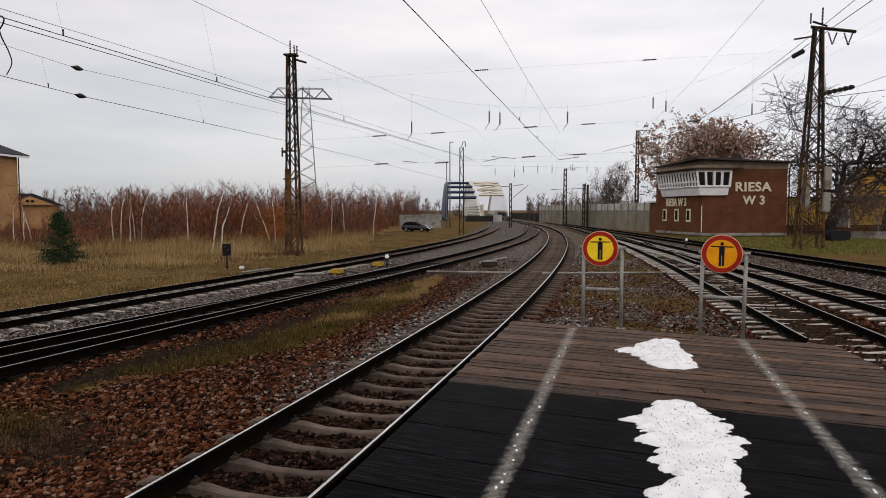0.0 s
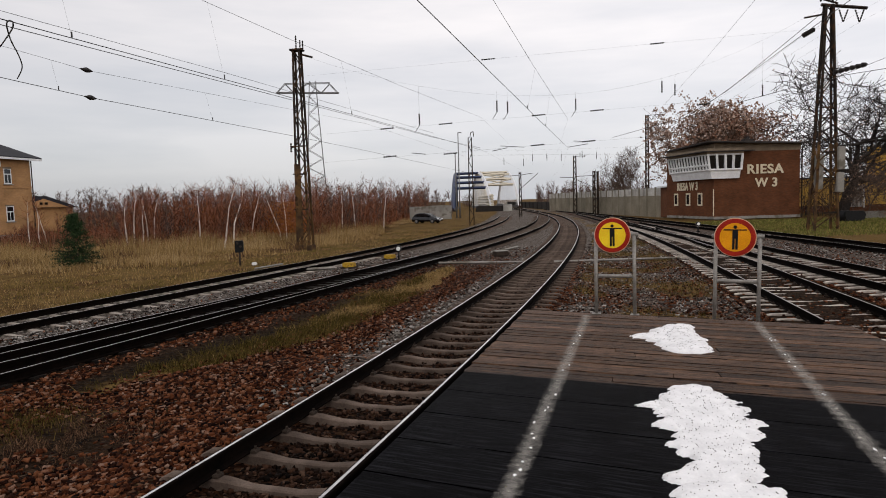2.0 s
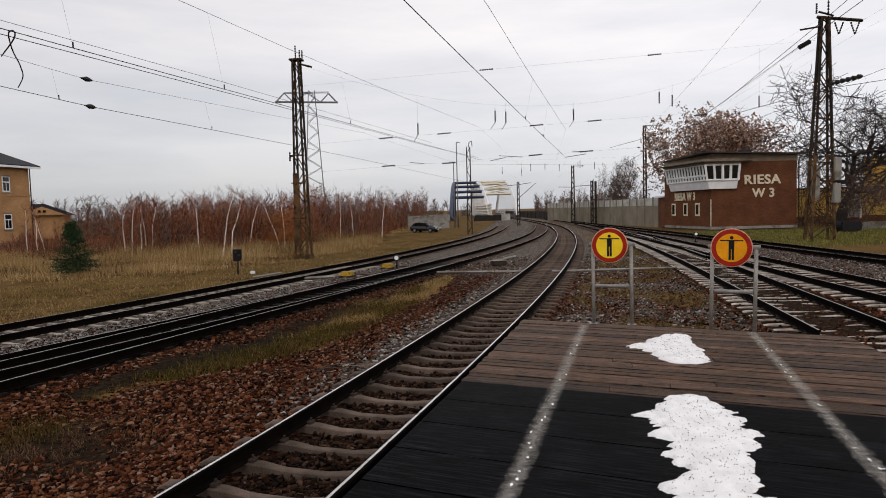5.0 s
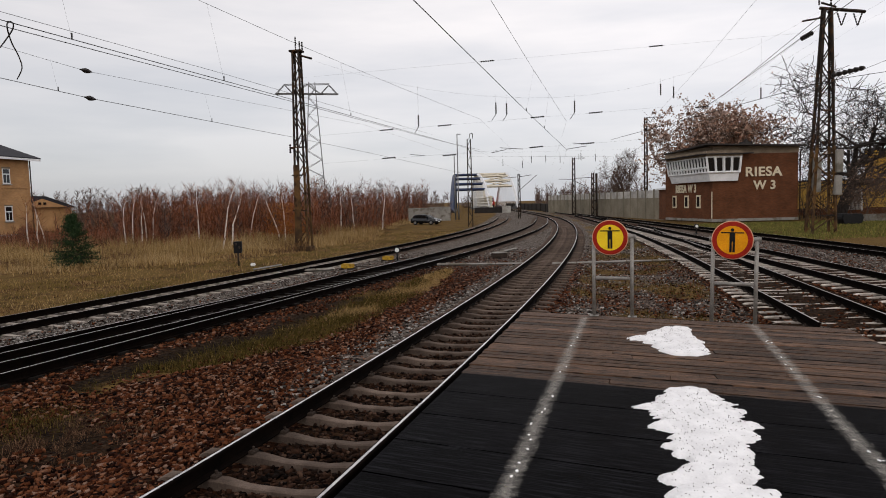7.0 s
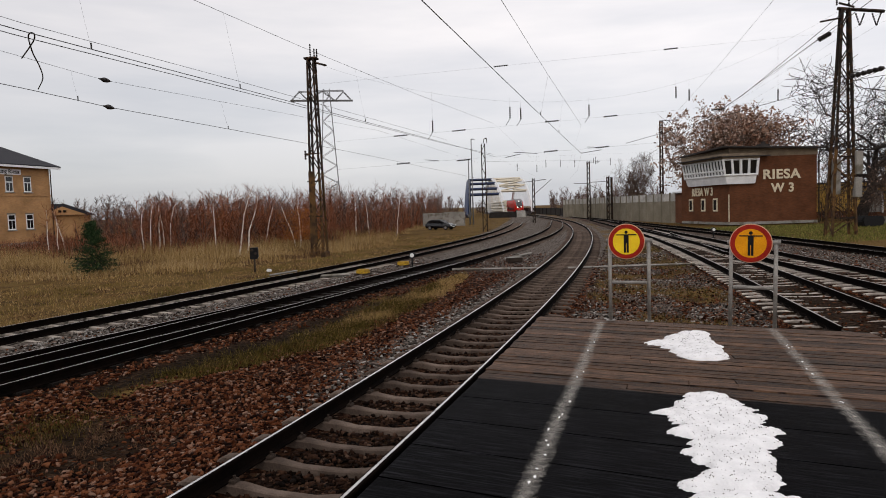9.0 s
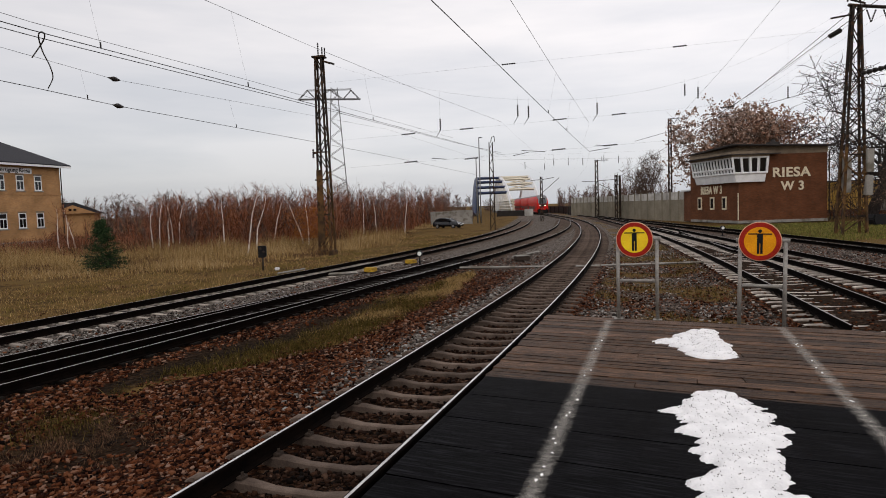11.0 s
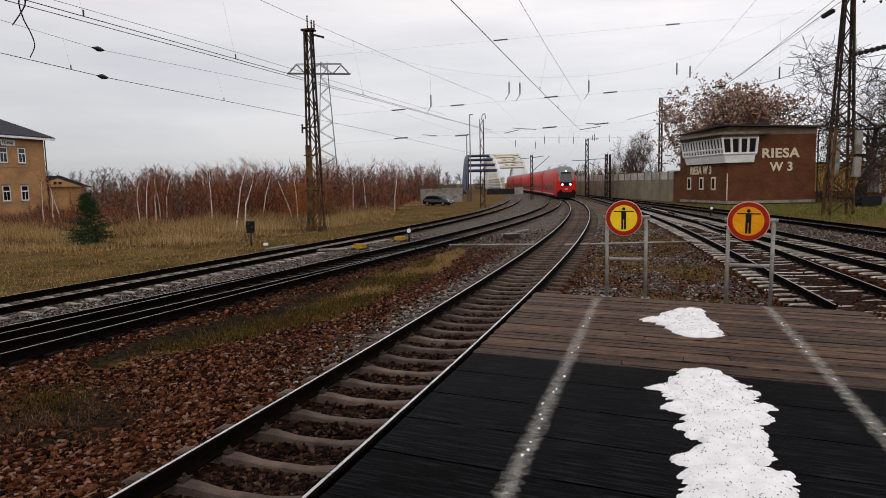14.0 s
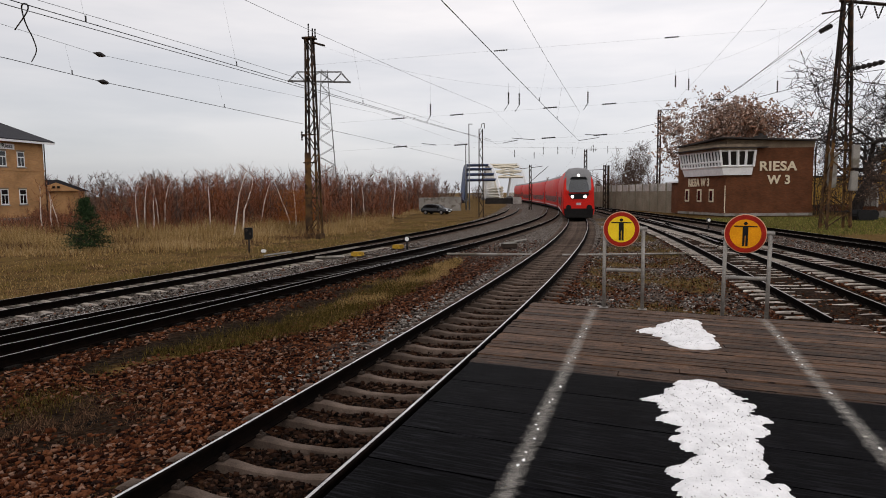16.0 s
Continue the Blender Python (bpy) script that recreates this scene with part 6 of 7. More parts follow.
def flakes(name, pos, size, material, parent=None, label="", category="", kind="", up=0.0, seed=1, slim=0.6):
    """Many small leaf-shaped quads at pos."""
    rng = np.random.RandomState(seed)
    n = len(pos)
    d = rng.normal(size=(n, 3))
    d[:, 2] += up
    d /= np.linalg.norm(d, axis=1, keepdims=True)
    e = rng.normal(size=(n, 3))
    e = np.cross(d, e)
    e /= np.linalg.norm(e, axis=1, keepdims=True)
    s = size * rng.uniform(0.6, 1.4, (n, 1))
    p = np.asarray(pos)
    verts = np.stack([p - d * s, p + e * s * slim, p + d * s, p - e * s * slim], 1).reshape(-1, 3)
    i = np.arange(n)[:, None] * 4
    tris = np.concatenate([i + [[0, 1, 2]], i + [[0, 2, 3]]])
    ob = mesh_from_arrays(name, verts, tris, material, kind, label, category)
    ob.parent = parent
    return ob


def grow(rng, base, direction, length, radius, level, maxlevel, segs, tips, spread=0.6, droop=0.0, kids=(3, 5)):
    """Recursive limb with bends, side shoots and tips."""
    n = 4 if level < 2 else 3
    p, d = Vector(base), Vector(direction).normalized()
    r = radius
    for k in range(n):
        d = (d + Vector((rng.gauss(0, 0.16), rng.gauss(0, 0.16), rng.gauss(0, 0.12) + (0.05 if level < 2 else -droop)))).normalized()
        q = p + d * (length / n)
        r2 = max(radius * (1 - 0.75 * (k + 1) / n), 0.008)
        segs.append((*p, *q, r, r2))
        if level < maxlevel and (k > 0 or level > 0):
            for _ in range(rng.randint(*kids) if k == n - 1 else rng.randint(1, 2)):
                an = rng.uniform(0, 2 * math.pi)
                side = d.orthogonal()
                side.rotate(Matrix.Rotation(an, 3, d))
                nd = (d * (1 - spread * rng.uniform(0.5, 1)) + side * spread * rng.uniform(0.7, 1.3)).normalized()
                grow(rng, q, nd, length * rng.uniform(0.5, 0.78), r2 * 0.75 + 0.004, level + 1, maxlevel, segs, tips, spread, droop, kids)
        p, r = q, r2
    tips.append(tuple(p))


def build_tree(x, y, z, h, seed, label, bark, leaf=None, nleaf=0, levels=5, spread=0.62, trunk=0.3, kids=(3, 4), size=0.12, lean=(0, 0), wide=1.0, thin=0.008):
    rng = random.Random(seed)
    t = thing("tree", pose(x, y, z), label, "tree", "bare trees")
    segs, tips = [], []
    grow(rng, (0, 0, -0.3), (lean[0], lean[1], 1), h * 0.42, trunk, 0, levels, segs, tips, spread, 0.02, kids)
    hi = max(s[5] for s in segs)
    k = h / hi
    kk = (k * wide, k * wide, k) * 2
    segs = [tuple(c * f for c, f in zip(s[:6], kk)) + s[6:] for s in segs]
    segs = [s[:6] + (max(s[6], thin), max(s[7], thin * 0.7)) for s in segs]
    thick = [s for s in segs if s[6] > 0.05]
    thin = [s for s in segs if s[6] <= 0.05]
    limbs("trunk", thick, bark, t, "tapered trunk and main limbs")
    limbs("crown", thin or thick[:1], bark, t, "open crown of bare twigs")
    if leaf:
        r = np.random.RandomState(seed)
        tp = np.array(tips) * np.array(kk[:3])
        tp = tp[r.uniform(size=len(tp)) < 0.55]
        pos = tp[r.randint(0, len(tp), nleaf)] + r.normal(scale=0.22, size=(nleaf, 3))
        flakes("foliage", pos, size, leaf, t, "withered leaves left in the crown", seed=seed)
    return t


build_tree(35.2, 88, -0.3, 17.2, 11, "tall broad tree with withered pale leaves", M["bark"], M["leaf_dry"], 9000, 4, 0.62, 0.75, (3, 4), size=0.2, wide=0.86, thin=0.016)
build_tree(40.2, 86, -0.3, 16.0, 12, "broad tree with rusty withered leaves", M["bark"], M["leaf_rust"], 8000, 4, 0.62, 0.7, (3, 4), size=0.2, wide=0.95, thin=0.016)
build_tree(42.4, 72, -0.3, 16.8, 23, "tall dark bare tree beside the yellow building", M["bark_dark"], M["leaf_dry"], 900, 4, 0.7, 0.9, kids=(3, 4), size=0.1, wide=1.0, thin=0.03)
build_tree(52.0, 76, -0.3, 16.5, 31, "dark bare tree with a wide crown", M["bark_dark"], M["leaf_dry"], 900, 4, 0.7, 0.75, kids=(3, 4), size=0.1, wide=0.9, thin=0.02)
build_tree(36.9, 136, -0.3, 13.2, 17, "distant bare tree behind the noise barrier", M["bark"], None, 0, 4, 0.62, 0.5, kids=(3, 4), wide=0.62, thin=0.022)
build_tree(38.2, 60, -0.3, 6.5, 41, "slim tree with a few yellow leaves by the mast", M["bark"], M["leaf_rust"], 250, 4, 0.6, 0.12, size=0.07)


def sapling(rng, x, y, z, h, r, twigs, segs, tw):
    p = Vector((x, y, z - 0.2))
    d = Vector((rng.gauss(0, 0.07), rng.gauss(0, 0.07), 1)).normalized()
    n = 5
    pts = [p]
    for k in range(n):
        d = (d + Vector((rng.gauss(0, 0.11), rng.gauss(0, 0.11), 0.1))).normalized()
        q = pts[-1] + d * h / n
        segs.append((*pts[-1], *q, r * (1 - k / n) + 0.008, r * (1 - (k + 1) / n) + 0.006))
        pts.append(q)
    for _ in range(twigs):
        f = rng.uniform(0.12, 0.98) * n
        k = min(int(f), n - 1)
        b = pts[k].lerp(pts[k + 1], f - k)
        an = rng.uniform(0, 6.283)
        le = h * rng.uniform(0.10, 0.26) * (1.15 - 0.5 * f / n)
        e = Vector((math.cos(an) * 0.62, math.sin(an) * 0.62, rng.uniform(0.2, 1.0))).normalized()
        m = b + e * le * 0.55
        c = m + (e + Vector((rng.gauss(0, 0.35), rng.gauss(0, 0.35), 0.3))).normalized() * le * 0.55
        tw.append((*b, *m, 0.015, 0.011))
        tw.append((*m, *c, 0.011, 0.004))


def build_shrub(x, y, h, n, seed, mm, label):
    """Bush of many upright stems."""
    rng = random.Random(seed)
    t = thing("shrub", pose(x, y, -0.25), label, "shrub", "leafless shrubs")
    s, tw = [], []
    for _ in range(n):
        sapling(rng, rng.gauss(0, h * 0.22), rng.gauss(0, h * 0.15), 0, h * rng.uniform(0.6, 1.05), 0.03, 20, s, tw)
    limbs("stem", s, M["bark_dark"], t, kind="stuff")
    limbs("crown", tw, mm, t)


for k, (x, y, h, n) in enumerate(((37.4, 68, 4.6, 12), (39.6, 70, 5.4, 12), (43.6, 74, 3.0, 8))):
    build_shrub(x, y, h, n, 60 + k, M["twig_grey"], "dark leafless shrub before the yellow building")
for k, (x, y, h, n) in enumerate(((-34.5, 52, 1.9, 16), (-37.5, 56, 2.2, 16), (-31.5, 56, 1.7, 14), (-40, 59.5, 2.0, 14), (-45, 74, 3.6, 16))):
    build_shrub(x, y, h, n, 80 + k, M["twig_red"], "brown leafless shrub before the ochre building")


def thicket_front(b):
    """Distance of the thicket's near edge for a bearing b (side over ahead)."""
    return float(np.interp(b, [-0.66, -0.45, -0.25, -0.12, -0.078, -0.035], [44, 46, 54, 65, 97, 104]))


def build_thicket():
    rng = random.Random(8)
    groups = {"red": ([], []), "grey": ([], [])}
    for k in range(1250):
        b = rng.uniform(-0.60, -0.035)
        d = thicket_front(b) + rng.uniform(0, 1) ** 1.3 * 34
        if b < -0.52 and d < 62:
            continue
        h = (3.9 + 0.03 * (d - 45)) * rng.uniform(0.6, 1.2) * (1 + 0.38 * noise.noise(Vector((b * 26, d * 0.12, 4)))) * (0.82 if b < -0.5 else 1.0) * (0.9 if b > -0.1 else 1)
        key = "grey" if rng.random() < (0.25 if d < 62 else 0.5) else "red"
        s, t = groups[key]
        sapling(rng, b * d, d, ground_z(b * d, d), h, rng.uniform(0.018, 0.04), 42, s, t)
    for key, mm, lab in (("red", M["twig_red"], "dense reddish-brown thicket of leafless saplings"), ("grey", M["twig_grey"], "grey-brown leafless saplings in the thicket")):
        s, t = groups[key]
        limbs("thicket", s + t, mm, None, lab, "thicket", "stuff")
    # undergrowth: brambles and weeds
    r = np.random.RandomState(3)
    n = 26000
    b = r.uniform(-0.92, -0.035, n)
    d = np.array([thicket_front(v) for v in b]) + r.uniform(-2.5, 30, n)
    x = b * d
    h = r.uniform(0.3, 1.5, n)
    z0 = np.full(n, -0.45)
    lean = r.normal(scale=0.22, size=(n, 2))
    segs = np.stack([x, d, z0, x + lean[:, 0] * h, d + lean[:, 1] * h, z0 + h, np.full(n, 0.014), np.full(n, 0.005)], 1)
    limbs("undergrowth", segs, M["twig_red"], None, "brown withered undergrowth below the saplings", "undergrowth", "stuff")
    n = 30000
    b = r.uniform(-0.92, -0.13, n)
    d = np.array([thicket_front(v) for v in b]) + r.uniform(-1.5, 14, n)
    x = b * d
    tuft = np.array([0.75 + 0.9 * noise.noise(Vector((a * 0.35, c * 0.3, 6))) for a, c in zip(x, d)])
    h = r.uniform(0.35, 1.3, n) * np.clip(tuft, 0.3, 1.5)
    lean = r.normal(scale=0.45, size=(n, 2))
    segs = np.stack([x, d, np.full(n, -0.45), x + lean[:, 0] * h, d + lean[:, 1] * h, -0.45 + h, np.full(n, 0.018), np.full(n, 0.006)], 1)
    limbs("brush", segs, M["brush"], None, "dark withered brush at the thicket's foot", "brush", "stuff")
    n = 2600
    c = r.uniform(0, 1, n)
    pos = np.stack([-0.23 * 56 + r.normal(scale=0.9, size=n), 50 + r.normal(scale=0.8, size=n), 0.4 + 2.4 * c ** 1.2], 1)
    n2 = 1800
    pos2 = np.stack([-0.36 * 56 + r.normal(scale=1.6, size=n2), 54 + r.normal(scale=0.8, size=n2), 1.2 + 1.6 * r.uniform(0, 1, n2)], 1)
    flakes("orange_foliage", np.concatenate([pos, pos2]), 0.05, M["orange_leaf"], None, "orange-brown leaves on bushes at the thicket's edge", "bush", "stuff", seed=5)
    # distant grey woods along the horizon
    rng = random.Random(19)
    s, t = [], []
    for k in range(420):
        if k < 260:
            b, d = rng.uniform(-0.72, 0.0), rng.uniform(115, 190)
            h = rng.uniform(4.5, 8.0) * (1.0 if b < -0.45 else 0.75)
        else:
            b, d = rng.uniform(0.13, 0.30), rng.uniform(170, 260)
            h = rng.uniform(4.5, 8.5)
        sapling(rng, b * d, d, -0.3, h, 0.09, 60, s, t)
    t = [v[:6] + (v[6] * 2.6, v[7] * 2.6) for v in t]
    for k in range(60):
        sapling(rng, rng.uniform(4.2, 11.8), 288 + rng.uniform(-3, 3), -0.5, rng.uniform(4.5, 6.5), 0.06, 26, s, t)
    limbs("distant_wood", s + t, M["twig_grey"], None, "distant grey leafless woods on the horizon", "wood", "stuff")


build_thicket()


def build_birch(b, d, h, seed):
    rng = random.Random(seed)
    x = b * d
    t = thing("birch", pose(x, d, ground_z(x, d)), "slender young birch with a pale trunk", "tree", "birches at the thicket's edge")
    s, tw = [], []
    sapling(rng, 0, 0, 0, h, 0.075, 60, s, tw)
    limbs("trunk", s, M["birch"], t, "pale birch trunk")
    limbs("crown", tw, M["twig_red"], t)


for k, (b, d, h) in enumerate(((-0.512, 45, 4.2), (-0.503, 45.5, 4.3), (-0.491, 45, 4.0), (-0.478, 47, 4.1), (-0.47, 47, 4.4), (-0.396, 48, 4.6), (-0.36, 45, 5.4), (-0.347, 46.5, 5.0),
                               (-0.318, 52, 4.4), (-0.27, 52, 4.5), (-0.262, 52, 4.7), (-0.175, 62, 4.8), (-0.15, 64, 4.5), (-0.11, 68, 4.8), (-0.664, 46, 4.2), (-0.652, 46.5, 4.3), (-0.638, 48, 4.0))):
    build_birch(b, d, h, 100 + k)


def build_pine():
    rng = random.Random(6)
    t = thing("pine", pose(-19.9, 33.4, -0.36), "small bushy dark green pine in the dry grass", "tree")
    segs, pos = [], []
    H = 2.7
    segs.append((0, 0, -0.2, 0, 0, H * 0.95, 0.06, 0.012))
    for k in range(230):
        f = rng.uniform(0.06, 0.97)
        an = rng.uniform(0, 6.283)
        le = (1.3 * (1 - f) ** 0.9 * (0.9 if f < 0.12 else 1.0) + 0.1) * rng.uniform(0.6, 1.2)
        e = Vector((math.cos(an), math.sin(an), -0.22 + 1.15 * f)).normalized()
        a = Vector((0, 0, f * H))
        b = a + e * le
        segs.append((*a, *b, 0.016, 0.006))
        for _ in range(30):
            g = rng.uniform(0.25, 1.05)
            c = a.lerp(b, g)
            pos.append((c.x + rng.gauss(0, 0.07), c.y + rng.gauss(0, 0.07), c.z + rng.gauss(0, 0.07)))
    limbs("trunk", segs, M["bark_dark"], t)
    flakes("foliage", np.array(pos), 0.085, M["needle"], t, "dense dark green needles", up=0.6, seed=2, slim=0.16)


build_pine()


def blades(name, x, y, h, w, material, label, seed, lean=0.25):
    """Grass blades as slim tapering triangles."""
    r = np.random.RandomState(seed)
    n = len(x)
    z = np.array([ground_z(a, b) for a, b in zip(x, y)]) - 0.02
    an = r.uniform(0, 2 * math.pi, n)
    wx, wy = np.cos(an) * w, np.sin(an) * w
    lx, ly = r.normal(scale=lean, size=(2, n)) * h
    verts = np.stack([np.stack([x - wx, y - wy, z], 1), np.stack([x + wx, y + wy, z], 1), np.stack([x + lx, y + ly, z + h], 1)], 1).reshape(-1, 3)
    tris = np.arange(3 * n).reshape(-1, 3)
    mesh_from_arrays(name, verts, tris, material, "stuff", label, "grass")


def scatter_grass():
    r = np.random.RandomState(12)
    # tall dry grass before the thicket
    n = 76000
    b = r.uniform(-0.92, -0.02, n)
    f = np.array([thicket_front(v) for v in b])
    d = f - 14 * r.uniform(0, 1, n) ** 1.6 + 3 * r.uniform(0, 1, n)
    x = b * d
    keep = np.array([x[k] < cx("yard", d[k]) - 6.0 for k in range(n)])
    x, d, f = x[keep], d[keep], f[keep]
    clump = np.array([0.5 + noise.noise(Vector((a * 0.3, c * 0.3, 2))) for a, c in zip(x, d)])
    h = (0.25 + 0.75 * np.clip(1 - (f - d) / 16, 0, 1) ** 1.3) * r.uniform(0.5, 1.2, len(x)) * np.clip(clump + 0.45, 0.25, 1.3) * np.where(x / d > -0.105, 0.3, 1.0)
    pick = np.array([noise.noise(Vector((a * 0.22, c * 0.35, 31))) for a, c in zip(x, d)]) + r.normal(scale=0.22, size=len(x))
    for name, sel, mm, lab in (("dry_grass", np.abs(pick) <= 0.22, M["dry_grass"], "tall dry ochre grass before the thicket"), ("straw_grass", pick > 0.22, M["straw"], "pale tussocks of straw in the dry grass"),
                               ("brown_grass", pick < -0.22, M["brush"], "dark brown withered stalks in the grass")):
        blades(name, x[sel], d[sel], h[sel] * (0.8 if name == "brown_grass" else 1.1), 0.015, mm, lab, 1, 0.24)
    # short verge beside the yard track
    n = 42000
    y = 12 + 55 * r.uniform(0, 1, n) ** 1.5
    off = 2.1 + 11 * r.uniform(0, 1, n) ** 1.2
    x = np.array([cx("yard", v) for v in y]) - off
    g = np.array([noise.noise(Vector((a * 0.4, c * 0.25, 9))) for a, c in zip(x, y)])
    h = r.uniform(0.05, 0.16, n) * (1 + 0.6 * g)
    m = g + r.normal(scale=0.25, size=n) > -0.05
    clod = np.array([noise.noise(Vector((a * 0.9, c * 0.55, 21))) for a, c in zip(x, y)]) < -0.27
    blades("verge_clods", x[clod], y[clod], h[clod] * 0.9, 0.018, M["brush"], "dark withered clumps in the short grass", 11, 0.6)
    m, low = m & ~clod, m & ~clod & (off < 7.5)
    blades("verge_moss", x[low], y[low], h[low] * 0.8, 0.016, M["moss"], "short olive grass and moss beside the track", 7, 0.5)
    m2 = m & ~low
    blades("verge_grass", x[m2], y[m2], h[m2], 0.012, M["green_grass"], "short yellow-green grass beside the track", 2, 0.35)
    blades("verge_straw", x[~m], y[~m], h[~m], 0.012, M["dry_grass"], "short straw-coloured grass beside the track", 3, 0.35)
    # weeds between turnout and main track, and between main and right track
    n = 90000
    y = 4 + 40 * r.uniform(0, 1, n) ** 1.3
    x = np.array([cx("turnout", v) for v in y])
    x2 = np.array([cx("right", v) for v in y])
    x = x + (x2 - x) * r.uniform(0, 1, n)
    c = np.array([cover(a, v)[0] if not in_deck(a, v) else 0 for a, v in zip(x, y)])
    m = c + r.normal(scale=0.08, size=n) > 0.45
    blades("track_weeds", x[m], y[m], r.uniform(0.03, 0.19, m.sum()), 0.007, M["weed"], "low winter weeds in the ballast", 4, 0.4)
    # grass of the strip in the ballast, thickest along its near flank
    n = 36000
    y = 11.0 + 15.5 * r.uniform(0, 1, n) ** 1.1
    x = np.interp(y, [10.2, 11.3, 12.4, 14.0, 17.4, 21.0, 27.0], [-5.75, -5.1, -4.4, -3.5, -2.55, -1.55, -0.2]) + r.normal(scale=0.58, size=n) + 0.2
    s = np.array([strip(a, c) + 0.5 * noise.noise(Vector((a * 1.6, c * 1.2, 5))) for a, c in zip(x, y)])
    m = (s > -0.55) & (s < 0.95)
    dry = np.array([noise.noise(Vector((a * 0.8, c * 0.5, 15))) for a, c in zip(x, y)]) + (y - 17) * 0.06 + r.normal(scale=0.2, size=n) > 0.32
    blades("strip_grass", x[m & ~dry], y[m & ~dry], r.uniform(0.04, 0.17, (m & ~dry).sum()), 0.006, M["weed"], "olive winter grass on a strip in the ballast", 8, 0.4)
    blades("strip_straw", x[m & dry], y[m & dry], r.uniform(0.04, 0.15, (m & dry).sum()), 0.006, M["dry_grass"], "ochre withered grass on a strip in the ballast", 9, 0.4)
    # dark weeds in the earthy hollow
    n = 9000
    x, y = -5.1 + r.normal(scale=0.75, size=n), 7.8 + r.normal(scale=0.7, size=n)
    m = np.array([earth(a, c) > 0.3 and noise.noise(Vector((a * 2.2, c * 2.0, 3))) > -0.1 for a, c in zip(x, y)])
    blades("hollow_weeds", x[m], y[m], r.uniform(0.02, 0.1, m.sum()), 0.005, M["brush"], "dark withered weeds in an earthy hollow", 10, 0.6)
    # corner tuft beside the camera's left
    n = 1600
    x, y = -5.75 + r.normal(scale=0.3, size=n), 8.5 + r.normal(scale=0.35, size=n)
    blades("grass_tuft", x, y, r.uniform(0.04, 0.15, n), 0.005, M["weed"], "tuft of yellow-green grass in the ballast", 5, 0.35)
    # green verge by the right-hand mast
    n = 30000
    y = 38 + 24 * r.uniform(0, 1, n)
    x = np.array([cx("outer", v) for v in y]) + 2.2 + 18 * r.uniform(0, 1, n)
    blades("green_verge", x, y, r.uniform(0.06, 0.22, n), 0.02, M["lush_grass"], "green grass verge below the mast", 6, 0.35)


scatter_grass()


# ---- ballast stones ----
def build_stones():
    r = np.random.RandomState(21)
    n = 190000
    y = 3.2 + 34 * r.uniform(0, 1, n) ** 2.1
    b = r.uniform(-0.78, 0.75, n)
    x = b * (y + 1.2)
    ok, grey, in_gauge = np.zeros(n, bool), np.zeros(n, bool), np.zeros(n, bool)
    zz = np.zeros(n)
    pick = r.uniform(0, 1, n)
    for k in range(n):
        a, v = x[k], y[k]
        if in_deck(a, v) or a < cx("yard", v) - 1.7 or a > cx("outer", v) + 2:
            continue
        bad = False
        for key in ("turnout", "main", "right", "yard", "far"):
            o = (a - cx(key, v)) * 0.96
            if abs(abs(o) - 0.753) < 0.1:
                bad = True
            if abs(o) < 1.3 and pick[k] < (0.9 if key in ("right", "far", "yard") else 0.35):
                bad = True
            # stones between these rails get the darker stone colours
            if abs(o) < 0.7 and key in ("main", "turnout"):
                in_gauge[k] = True
        if bad:
            continue
        g, gg = cover(a, v)
        if g > 0.45 and pick[k] < 0.62 or a < cx("main", v) - 1.2 and v < 30 and a > cx("turnout", v) + 1.4 and earth(a, v) > 0.25 + 0.6 * r.uniform():
            continue
        ok[k] = True
        grey[k] = r.uniform() < gg
        zz[k] = ground_z(a, v)
    cube = np.array([[-1, -1, -1], [1, -1, -1], [1, 1, -1], [-1, 1, -1], [-1, -1, 1], [1, -1, 1], [1, 1, 1], [-1, 1, 1]], float)
    tri = np.array([[0, 2, 1], [0, 3, 2], [4, 5, 6], [4, 6, 7], [0, 1, 5], [0, 5, 4], [1, 2, 6], [1, 6, 5], [2, 3, 7], [2, 7, 6], [3, 0, 4], [3, 4, 7]])
    for name, sel, mm, lab in (("dark_stones", ok & in_gauge, M["stone_dark"], "darker stones between the rails"), ("ballast_stones", ok & ~grey & ~in_gauge, M["stone"], "rusty brown angular ballast stones"), ("grey_ballast_stones", ok & grey & ~in_gauge, M["stone_grey"], "grey angular ballast stones beside the rails")):
        m = sel.sum()
        s = r.uniform(0.011, 0.031, (m, 1, 1)) * np.stack([r.uniform(0.8, 1.7, (m, 1)), r.uniform(0.6, 1.2, (m, 1)), r.uniform(0.35, 0.9, (m, 1))], 2)
        v = cube[None] * (1 + r.uniform(-0.6, 0.3, (m, 8, 3)))
        v = v * s
        an = r.uniform(0, 2 * math.pi, (m, 2))
        c0, s0, c1, s1 = np.cos(an[:, :1]), np.sin(an[:, :1]), np.cos(an[:, 1:]), np.sin(an[:, 1:])
        vx, vy, vz = v[..., 0], v[..., 1], v[..., 2]
        vy, vz = vy * c1 - vz * s1, vy * s1 + vz * c1
        vx, vy = vx * c0 - vy * s0, vx * s0 + vy * c0
        p = np.stack([x[sel], y[sel], zz[sel] + r.uniform(-0.004, 0.022, m)], 1)
        verts = (np.stack([vx, vy, vz], 2) + p[:, None]).reshape(-1, 3)
        tris = (np.arange(m)[:, None, None] * 8 + tri[None]).reshape(-1, 3)
        mesh_from_arrays(name, verts, tris, mm, "stuff", lab, "ballast")


build_stones()


# ---- the train ----
CAR_LENGTH = 26.8


